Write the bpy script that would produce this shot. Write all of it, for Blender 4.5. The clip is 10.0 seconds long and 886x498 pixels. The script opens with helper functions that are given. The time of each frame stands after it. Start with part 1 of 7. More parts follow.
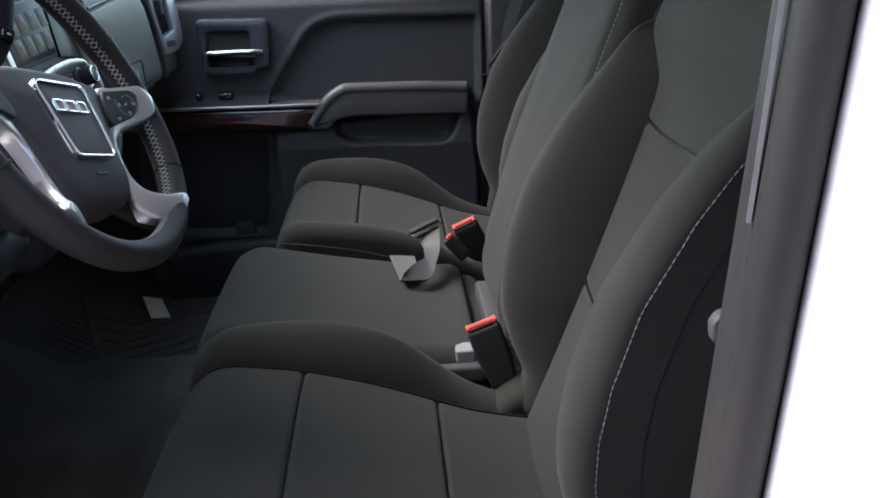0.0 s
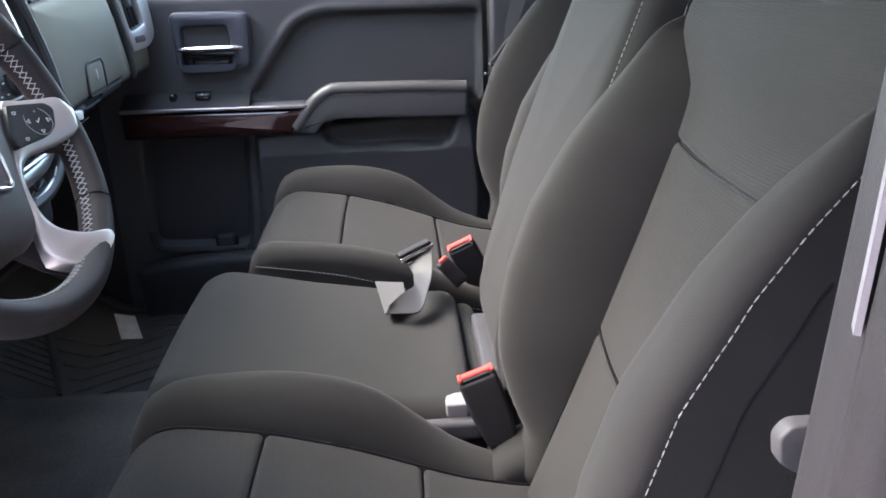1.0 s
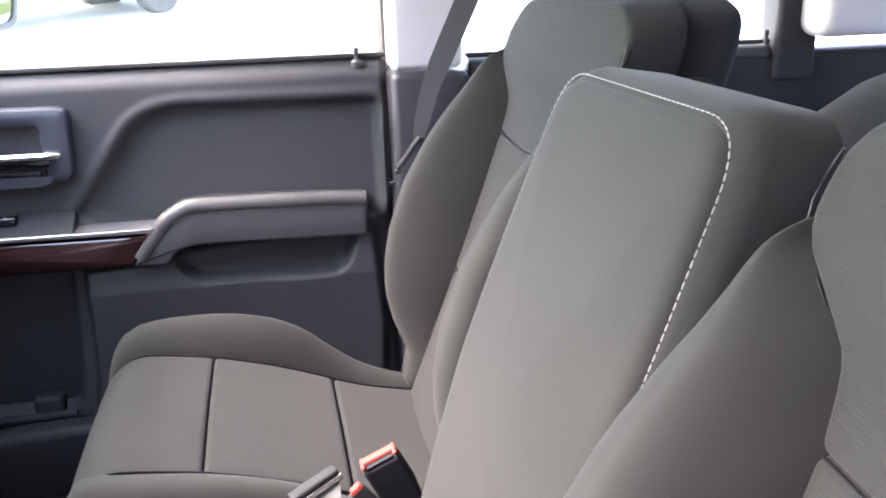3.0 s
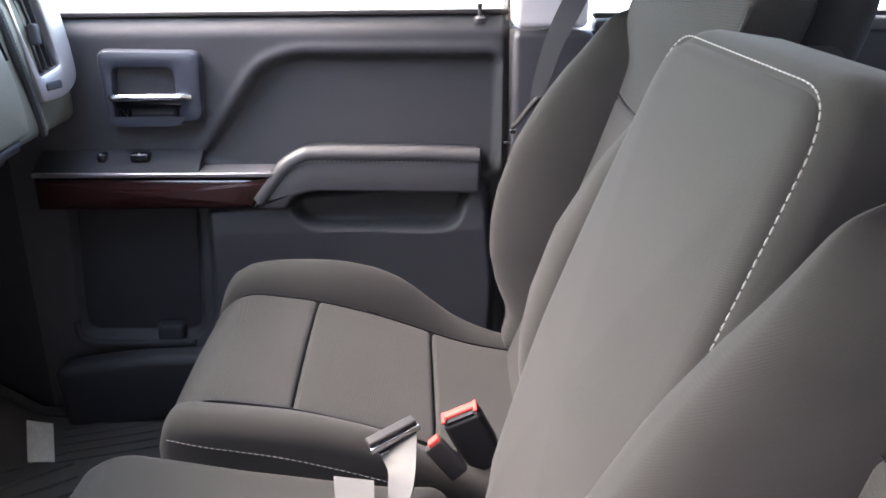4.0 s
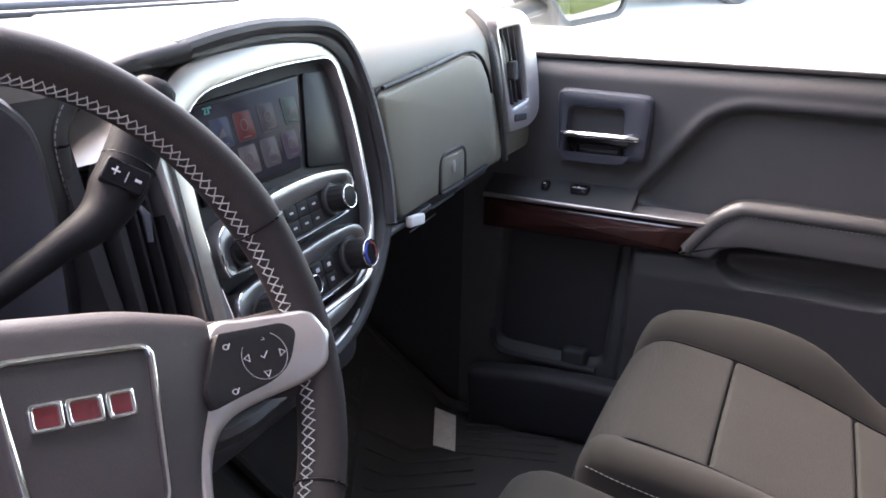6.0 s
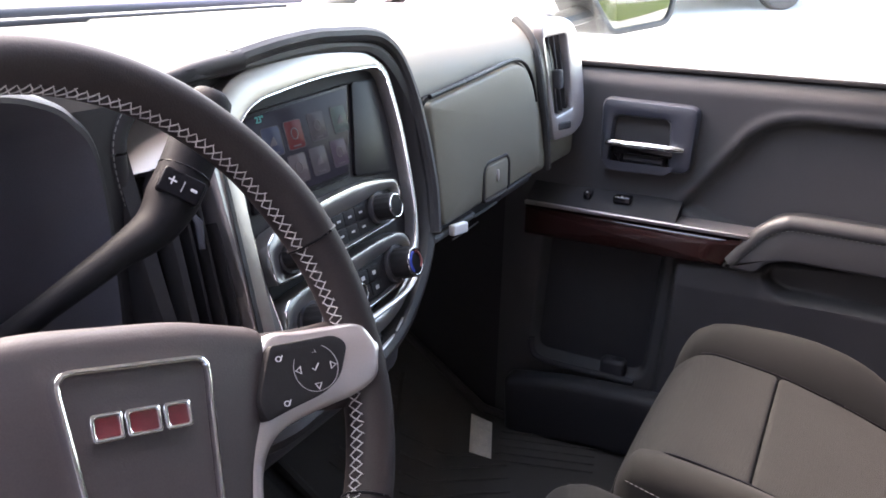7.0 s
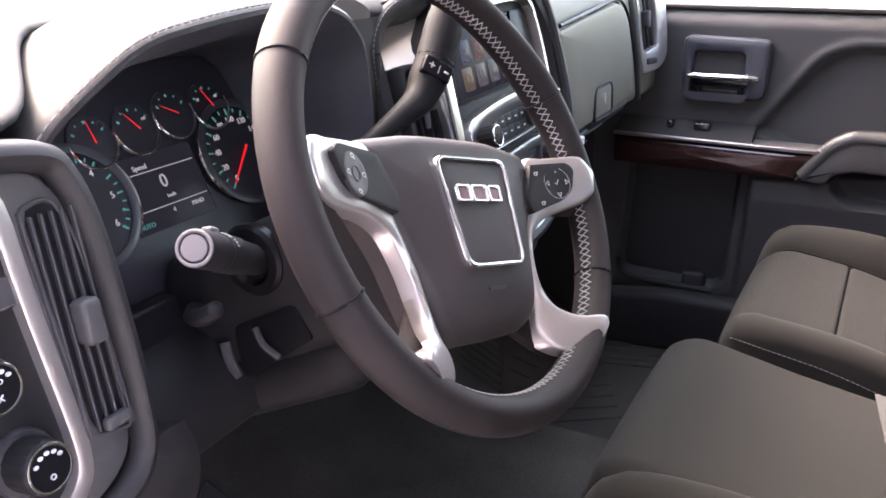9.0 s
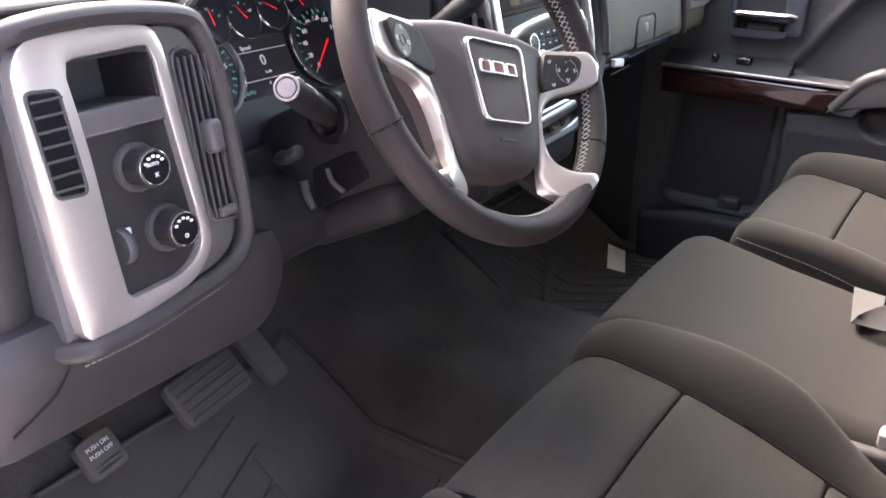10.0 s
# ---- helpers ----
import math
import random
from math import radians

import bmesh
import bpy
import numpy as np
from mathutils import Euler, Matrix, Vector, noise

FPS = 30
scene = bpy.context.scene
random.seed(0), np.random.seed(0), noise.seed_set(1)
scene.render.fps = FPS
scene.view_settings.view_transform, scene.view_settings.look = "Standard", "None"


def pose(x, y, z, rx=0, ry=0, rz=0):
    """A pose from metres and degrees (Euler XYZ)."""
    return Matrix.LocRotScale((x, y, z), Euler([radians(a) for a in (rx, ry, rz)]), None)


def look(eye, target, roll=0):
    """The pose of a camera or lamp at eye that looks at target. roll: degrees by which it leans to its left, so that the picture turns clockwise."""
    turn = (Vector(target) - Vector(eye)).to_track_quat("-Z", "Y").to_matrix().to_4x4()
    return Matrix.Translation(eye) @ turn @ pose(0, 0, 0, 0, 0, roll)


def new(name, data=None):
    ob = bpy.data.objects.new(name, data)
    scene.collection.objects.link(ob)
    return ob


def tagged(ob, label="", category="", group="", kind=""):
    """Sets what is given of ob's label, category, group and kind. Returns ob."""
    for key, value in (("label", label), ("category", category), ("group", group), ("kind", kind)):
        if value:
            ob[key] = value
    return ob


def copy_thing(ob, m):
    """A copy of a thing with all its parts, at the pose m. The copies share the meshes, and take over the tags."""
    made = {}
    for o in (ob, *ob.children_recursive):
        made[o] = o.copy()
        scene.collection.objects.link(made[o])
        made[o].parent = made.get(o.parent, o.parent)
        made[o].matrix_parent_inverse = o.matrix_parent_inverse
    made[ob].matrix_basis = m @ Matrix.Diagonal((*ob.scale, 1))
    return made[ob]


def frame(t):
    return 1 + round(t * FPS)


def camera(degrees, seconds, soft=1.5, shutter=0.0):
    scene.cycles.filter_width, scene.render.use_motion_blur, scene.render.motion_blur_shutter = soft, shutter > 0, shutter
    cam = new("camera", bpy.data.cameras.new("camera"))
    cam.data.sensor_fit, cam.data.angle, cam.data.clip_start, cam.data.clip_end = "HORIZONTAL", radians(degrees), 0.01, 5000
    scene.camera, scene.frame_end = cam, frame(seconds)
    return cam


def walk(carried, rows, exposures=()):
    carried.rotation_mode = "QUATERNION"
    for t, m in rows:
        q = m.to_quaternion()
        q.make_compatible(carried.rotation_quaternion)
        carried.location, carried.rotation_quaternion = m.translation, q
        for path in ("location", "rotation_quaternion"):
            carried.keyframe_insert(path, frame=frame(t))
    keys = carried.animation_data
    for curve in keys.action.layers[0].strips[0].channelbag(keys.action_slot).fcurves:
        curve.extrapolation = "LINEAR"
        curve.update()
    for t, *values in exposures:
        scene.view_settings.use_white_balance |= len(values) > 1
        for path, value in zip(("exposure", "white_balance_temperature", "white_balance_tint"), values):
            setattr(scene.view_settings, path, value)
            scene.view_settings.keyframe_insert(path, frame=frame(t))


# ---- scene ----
cam = camera(54.4, 10.0, 1.7)
PATH = [
    (0, (-1.292, 0.239, 0.97), (0.589, 0.135, 0.297), -2.2),
    (0.5, (-1.24, 0.23, 0.962), (0.627, 0.094, 0.256), -2.7),
    (1, (-1.107, 0.204, 0.96), (0.767, 0.118, 0.268), -2.2),
    (1.5, (-0.963, 0.196, 0.963), (0.903, 0.094, 0.251), -1.7),
    (2, (-0.779, 0.209, 0.952), (1.027, -0.181, 0.188), -1.1),
    (2.5, (-0.664, 0.219, 0.989), (1.14, -0.289, 0.292), -0.7),
    (2.7, (-0.647, 0.216, 1.008), (1.182, -0.249, 0.346), -1.3),
    (3.8, (-0.637, 0.166, 1.016), (1.234, 0.036, 0.321), -0.2),
    (4, (-0.642, 0.159, 1.006), (1.229, 0.102, 0.301), -0.4),
    (4.5, (-0.659, 0.163, 1.007), (1.193, 0.39, 0.285), -1.6),
    (5, (-0.668, 0.193, 1.011), (1.152, 0.634, 0.309), -1.1),
    (5.5, (-0.677, 0.235, 1.031), (1.095, 0.882, 0.367), 0.0),
    (5.7, (-0.681, 0.248, 1.032), (1.074, 0.948, 0.376), 0.5),
    (6.8, (-0.685, 0.265, 1.048), (1.037, 1.061, 0.415), 1.8),
    (7, (-0.686, 0.268, 1.044), (1.021, 1.088, 0.401), 1.6),
    (7.5, (-0.703, 0.279, 1.027), (0.948, 1.181, 0.348), 1.6),
    (8, (-0.76, 0.32, 1.011), (0.848, 1.289, 0.322), 1.4),
    (8.5, (-0.871, 0.317, 1.015), (0.759, 1.265, 0.35), -0.3),
    (9, (-0.977, 0.29, 1.01), (0.686, 1.166, 0.325), -0.6),
    (9.5, (-1.066, 0.226, 1.002), (0.539, 1.162, 0.262), 0.3),
    (10, (-1.157, 0.132, 0.998), (0.381, 1.14, 0.212), 0.6),
]

EXPOSURES = [(0.0, 3.75, 6150, 17), (1.0, 4.85, 6250, 22), (1.5, 5.2, 6250, 23), (2.0, 5.65, 6320, 25), (2.5, 5.75, 6400, 26), (3.8, 5.25, 6500, 28), (4.5, 5.5, 6650, 27), (5.0, 5.4, 6720, 28), (5.5, 5.05, 6800, 29), (7.0, 4.8, 7000, 32), (8.2, 5.15, 7200, 33), (9.0, 5.0, 7200, 33), (10.0, 5.3, 7300, 29)]
walk(cam, [(t, look(eye, target, roll)) for t, eye, target, roll in PATH], EXPOSURES)

# ---- light: a bright overcast day outside, driver's door standing open ----
world = bpy.data.worlds.new("overcast_sky")
scene.world = world
world.use_nodes = True
wn = world.node_tree.nodes
sky = wn.new("ShaderNodeTexSky")
sky.sky_type = "NISHITA"
sky.sun_disc = False
sky.sun_elevation = radians(50)
sky.sun_rotation = radians(12)
sky.air_density = 1.0
sky.dust_density = 3.5
sky.ozone_density = 1.0
world.node_tree.links.new(sky.outputs[0], wn["Background"].inputs[0])
wn["Background"].inputs[1].default_value = 0.15
sun_data = bpy.data.lights.new("sun", "SUN")
sun_data.energy = 0.33
sun_data.angle = radians(30)
sun_data.color = (1.0, 0.995, 0.95)
sun = new("sun", sun_data)
sun.matrix_world = look((1.4, 7.0, 8.7), (0, 0.3, 0.5))

# ---- geometry helpers: a geo is (vertices, faces) ----


def place(geo, m):
    m = np.array(m)
    return geo[0] @ m[:3, :3].T + m[:3, 3], geo[1]


def join(*geos):
    verts, faces, n = [], [], 0
    for v, f in geos:
        verts.append(v)
        faces += [tuple(i + n for i in q) for q in f]
        n += len(v)
    return np.concatenate(verts), faces


def rbox(lo, hi, r, n=(4, 4, 4), warp=None, k=3):
    """A box with rounded edges between two corners, finely divided, bent by warp(points)."""
    lo, hi = np.array(lo, float), np.array(hi, float)
    mid, half = (lo + hi) / 2, (hi - lo) / 2
    r = min(r, 0.999 * half.min())
    axes = []
    for a in range(3):
        inner = np.linspace(-(half[a] - r), half[a] - r, n[a] + 1)
        edge = half[a] - r + r * np.tan(np.linspace(0, math.pi / 4, k + 1))[1:]
        axes.append(np.concatenate([-edge[::-1], inner, edge]))
    size = [len(a) for a in axes]
    index, pts, faces = {}, [], []

    def vid(i, j, l):
        key = (i, j, l)
        if key not in index:
            index[key] = len(pts)
            pts.append((axes[0][i], axes[1][j], axes[2][l]))
        return index[key]

    for a in range(3):
        b, c = (a + 1) % 3, (a + 2) % 3
        for side in (0, size[a] - 1):
            for i in range(size[b] - 1):
                for j in range(size[c] - 1):
                    quad = []
                    for di, dj in ((0, 0), (1, 0), (1, 1), (0, 1)):
                        key = [0, 0, 0]
                        key[a], key[b], key[c] = side, i + di, j + dj
                        quad.append(vid(*key))
                    faces.append(tuple(quad if side else quad[::-1]))
    p = np.array(pts)
    inner = np.clip(p, -(half - r), half - r)
    off = p - inner
    length = np.linalg.norm(off, axis=1, keepdims=True)
    p = inner + off / np.maximum(length, 1e-9) * r * (length > 1e-9)
    p = p + mid
    return (warp(p) if warp else p), faces


def rpoly(pts, r, n=5):
    """A polygon with rounded corners; r is one radius or one for each corner."""
    pts = np.array(pts, float)
    rs = [r] * len(pts) if isinstance(r, (int, float)) else r
    out = []
    for i, p in enumerate(pts):
        a, b = pts[i - 1] - p, pts[(i + 1) % len(pts)] - p
        la, lb = np.linalg.norm(a), np.linalg.norm(b)
        d = min(rs[i], 0.48 * la, 0.48 * lb)
        s, e = p + a / la * d, p + b / lb * d
        for t in np.linspace(0, 1, n + 1):
            out.append((1 - t) ** 2 * s + 2 * t * (1 - t) * p + t * t * e)
    return np.array(out)


def rect(u0, v0, u1, v1, r=0.003):
    return rpoly([(u0, v0), (u1, v0), (u1, v1), (u0, v1)], r)


def oval(u, v, ru, rv=None, n=32):
    a = np.linspace(0, 2 * math.pi, n, endpoint=False)
    return np.stack([u + ru * np.cos(a), v + (rv or ru) * np.sin(a)], 1)


def ccw(o):
    o = np.asarray(o, float)
    area = np.sum(o[:, 0] * np.roll(o[:, 1], -1) - np.roll(o[:, 0], -1) * o[:, 1])
    return o if area > 0 else o[::-1]


def inset(o, d):
    """The outline moved inwards by d."""
    prev, nxt = np.roll(o, 1, 0), np.roll(o, -1, 0)

    def normal(a, b):
        t = b - a
        t = t / np.maximum(np.linalg.norm(t, axis=1, keepdims=True), 1e-9)
        return np.stack([-t[:, 1], t[:, 0]], 1)

    n = normal(prev, o) + normal(o, nxt)
    n = n / np.maximum(np.linalg.norm(n, axis=1, keepdims=True), 1e-6)
    return o + n * d


def skin(rings, cap_first=True, cap_last=True, closed=True):
    """Rings of equally many points joined one to the next."""
    n = len(rings[0])
    verts = np.concatenate(rings)
    faces = []
    for k in range(len(rings) - 1):
        for i in range(n if closed else n - 1):
            j = (i + 1) % n
            faces.append((k * n + i, k * n + j, (k + 1) * n + j, (k + 1) * n + i))
    if cap_first:
        faces.append(tuple(range(n))[::-1])
    if cap_last:
        faces.append(tuple((len(rings) - 1) * n + i for i in range(n)))
    return verts, faces


def flat(o, w):
    return np.column_stack([o, np.full(len(o), w)])


def prism(outline, w0, w1, bevel=0.002, dome=0.0):
    """An outline in (u, v) raised from w0 to w1 with a rounded front edge, and a slightly domed face."""
    o = ccw(outline)
    rings = [flat(o, w0), flat(o, w1 - bevel)]
    for a in (30, 60, 90):
        rings.append(flat(inset(o, bevel * (1 - math.cos(radians(a)))), w1 - bevel + bevel * math.sin(radians(a))))
    if dome:
        c, last = o.mean(0), inset(o, bevel)
        for s in (0.75, 0.45, 0.15):
            rings.append(flat(c + (last - c) * s, w1 + dome * (1 - s * s)))
    return skin(rings)


def by_angle(o, n=96, c=None):
    """An outline sampled by its angle round c."""
    o = ccw(o)
    c = o.mean(0) if c is None else np.array(c)
    out = []
    for t in np.linspace(0, 2 * math.pi, n, endpoint=False):
        d = np.array([math.cos(t), math.sin(t)])
        best = None
        for a, b in zip(o, np.roll(o, -1, 0)):
            e, f = b - a, a - c
            den = d[0] * e[1] - d[1] * e[0]
            if abs(den) < 1e-12:
                continue
            s = (f[0] * e[1] - f[1] * e[0]) / den
            q = (f[0] * d[1] - f[1] * d[0]) / den
            if s > 0 and -1e-9 <= q <= 1 + 1e-9 and (best is None or s > best):
                best = s
        out.append(c + d * (best or 0.001))
    return np.array(out)


def hoop(outer, inner, w0, w1, bevel=0.002, n=96):
    """A flat frame between two outlines."""
    c = ccw(inner).mean(0)
    a, b = by_angle(outer, n, c), by_angle(inner, n, c)
    m = 1 - math.sqrt(0.5)
    rings = [flat(b, w0), flat(a, w0), flat(a, w1 - bevel), flat(inset(a, bevel * m), w1 - bevel * m), flat(inset(a, bevel), w1),
             flat(inset(b, -bevel), w1), flat(inset(b, -bevel * m), w1 - bevel * m), flat(b, w1 - bevel), flat(b, w0)]
    return skin(rings, False, False)


def smooth_path(pts, n=40, closed=False):
    """A smooth curve through the points."""
    p = np.array(pts, float)
    m = len(p)
    out = []
    for i in range(m if closed else m - 1):
        if closed:
            p0, p1, p2, p3 = p[i - 1], p[i], p[(i + 1) % m], p[(i + 2) % m]
        else:
            p0, p1, p2, p3 = p[max(i - 1, 0)], p[i], p[i + 1], p[min(i + 2, m - 1)]
        for t in np.linspace(0, 1, max(2, n // m), endpoint=False):
            out.append(0.5 * (2 * p1 + (p2 - p0) * t + (2 * p0 - 5 * p1 + 4 * p2 - p3) * t * t + (3 * p1 - p0 - 3 * p2 + p3) * t ** 3))
    if not closed:
        out.append(p[-1])
    return np.array(out)


def tube(path, rad, sides=10, closed=False, flatten=1.0, up=(0, 0, 1)):
    """A round or flattened rod along a path; rad may change along it."""
    p = np.array(path, float)
    rad = np.broadcast_to(np.array(rad, float), (len(p),))
    if closed:
        t = np.roll(p, -1, 0) - np.roll(p, 1, 0)
    else:
        t = np.gradient(p, axis=0)
    t = t / np.maximum(np.linalg.norm(t, axis=1, keepdims=True), 1e-9)
    u = np.array(up, float)
    rings = []
    for q, d, r in zip(p, t, rad):
        s = np.cross(d, u)
        if np.linalg.norm(s) < 1e-3:
            s = np.cross(d, (0.9, 0.3, 0.1))
        s = s / np.linalg.norm(s)
        h = np.cross(s, d)
        a = np.linspace(0, 2 * math.pi, sides, endpoint=False)
        rings.append(q + r * (np.cos(a)[:, None] * s + flatten * np.sin(a)[:, None] * h))
    if closed:
        rings.append(rings[0])
    return skin(rings, not closed, not closed)


def ribbon(path, across, thick=0.0012):
    """A woven strap: the path with a width vector at each point, given some thickness."""
    p, w = np.array(path, float), np.array(across, float)
    w = np.broadcast_to(w, p.shape)
    t = np.gradient(p, axis=0)
    n = np.cross(t, w)
    n = n / np.maximum(np.linalg.norm(n, axis=1, keepdims=True), 1e-9) * thick
    rings = [np.array([q - a / 2 - m, q + a / 2 - m, q + a / 2 + m, q - a / 2 + m]) for q, a, m in zip(p, w, n)]
    return skin(rings)


def along(path, step):
    """Points at even steps along a path."""
    p = np.array(path, float)
    d = np.concatenate([[0], np.cumsum(np.linalg.norm(np.diff(p, axis=0), axis=1))])
    s = np.arange(0, d[-1], step)
    return np.stack([np.interp(s, d, p[:, k]) for k in range(3)], 1)


def stitches(path, length=0.0045, gap=0.0025, rad=0.00058):
    """A line of sewn thread."""
    a, geos = along(path, (length + gap) / 4), []
    n = max(1, int(round(4 * length / (length + gap))))
    for i in range(0, len(a) - n, 4):
        geos.append(tube([a[i], (a[i] + a[i + n]) / 2, a[i + n]], [rad * 0.6, rad, rad * 0.6], 5))
    return join(*geos)


def lathe(profile, n=32):
    """A turned body: (radius, w) pairs about the w axis."""
    a = np.linspace(0, 2 * math.pi, n, endpoint=False)
    rings = [np.column_stack([max(r, 1e-4) * np.cos(a), max(r, 1e-4) * np.sin(a), np.full(n, w)]) for r, w in profile]
    return skin(rings)


def sheet(f, us, vs, thick=None):
    """A surface over a grid, f(u, v) -> point; with a thickness vector it becomes a closed slab."""
    grid = np.array([[f(u, v) for v in vs] for u in us], float)
    nu, nv = len(us), len(vs)
    verts = grid.reshape(-1, 3)
    faces = [(i * nv + j, (i + 1) * nv + j, (i + 1) * nv + j + 1, i * nv + j + 1) for i in range(nu - 1) for j in range(nv - 1)]
    if thick is not None:
        n = len(verts)
        verts = np.concatenate([verts, verts + np.array(thick)])
        faces += [tuple(n + k for k in q[::-1]) for q in faces]
        rim = [i * nv for i in range(nu)] + [(nu - 1) * nv + j for j in range(1, nv)] + [i * nv + nv - 1 for i in range(nu - 2, -1, -1)] + list(range(nv - 2, 0, -1))
        faces += [(a, n + a, n + b, b) for a, b in zip(rim, rim[1:] + rim[:1])]
    return verts, faces


def sd_poly(y, z, poly):
    """Signed distance of grid points to a polygon, negative inside."""
    poly = np.asarray(poly, float)
    best = np.full(y.shape, 1e9)
    inside = np.zeros(y.shape, bool)
    for a, b in zip(poly, np.roll(poly, -1, 0)):
        e = b - a
        wy, wz = y - a[0], z - a[1]
        t = np.clip((wy * e[0] + wz * e[1]) / max(e @ e, 1e-12), 0, 1)
        best = np.minimum(best, np.hypot(wy - e[0] * t, wz - e[1] * t))
        cond = (a[1] > z) != (b[1] > z)
        with np.errstate(divide="ignore", invalid="ignore"):
            cross = (b[0] - a[0]) * (z - a[1]) / (b[1] - a[1] if b[1] != a[1] else 1e-12) + a[0]
        inside ^= cond & (y < cross)
    return np.where(inside, -best, best)


def step(x, lo, hi):
    t = np.clip((x - lo) / (hi - lo), 0, 1)
    return t * t * (3 - 2 * t)


def mesh_of(name, geo, material, sharp=35):
    verts, faces = geo
    me = bpy.data.meshes.new(name)
    me.from_pydata([tuple(v) for v in verts], [], faces)
    me.validate()
    bm = bmesh.new()
    bm.from_mesh(me)
    bmesh.ops.recalc_face_normals(bm, faces=bm.faces)
    bm.to_mesh(me)
    bm.free()
    me.polygons.foreach_set("use_smooth", [True] * len(me.polygons))
    me.set_sharp_from_angle(angle=radians(sharp))
    me.materials.append(material)
    me.update()
    return me


def part(name, geo, material, parent, label="", kind="", sharp=35):
    ob = new(name, mesh_of(name, geo, material, sharp))
    ob.parent = parent
    return tagged(ob, label, kind=kind)


def solid(name, geo, material, label, category="", kind="", group="", sharp=35):
    """A thing or a piece of the setting that is one mesh."""
    return tagged(new(name, mesh_of(name, geo, material, sharp)), label, category, group, kind)


def thing(name, m, label, category, group=""):
    """The empty at a thing's base, under which its parts go."""
    ob = new(name)
    ob.empty_display_size = 0.05
    ob.matrix_basis = m
    return tagged(ob, label, category, group)


def basis(p, tilt, yaw=0.0, roll=0.0):
    """A pose for an upright face turned to the driver: local u across, v up the face, w out of it; tilt leans its top forward."""
    return Matrix.Translation(p) @ Matrix.Rotation(radians(yaw), 4, "Z") @ Matrix.Rotation(radians(90 - tilt), 4, "X") @ Matrix.Rotation(radians(roll), 4, "Z")


def letters(text, size, depth=0.0004, align="CENTER"):
    """Text as a geo in (u, v, w), its middle at the origin."""
    cu = bpy.data.curves.new("text", "FONT")
    cu.body, cu.size, cu.extrude, cu.align_x, cu.align_y = text, size, depth, align, "CENTER"
    cu.resolution_u = 3
    ob = bpy.data.objects.new("text", cu)
    scene.collection.objects.link(ob)
    me = bpy.data.meshes.new_from_object(ob.evaluated_get(bpy.context.evaluated_depsgraph_get()))
    verts = np.array([tuple(v.co) for v in me.vertices]).reshape(-1, 3)
    faces = [tuple(p.vertices) for p in me.polygons]
    bpy.data.objects.remove(ob)
    bpy.data.curves.remove(cu)
    bpy.data.meshes.remove(me)
    return verts, faces


def shift(u, v, w):
    return Matrix.Translation((u, v, w))


# ---- materials ----


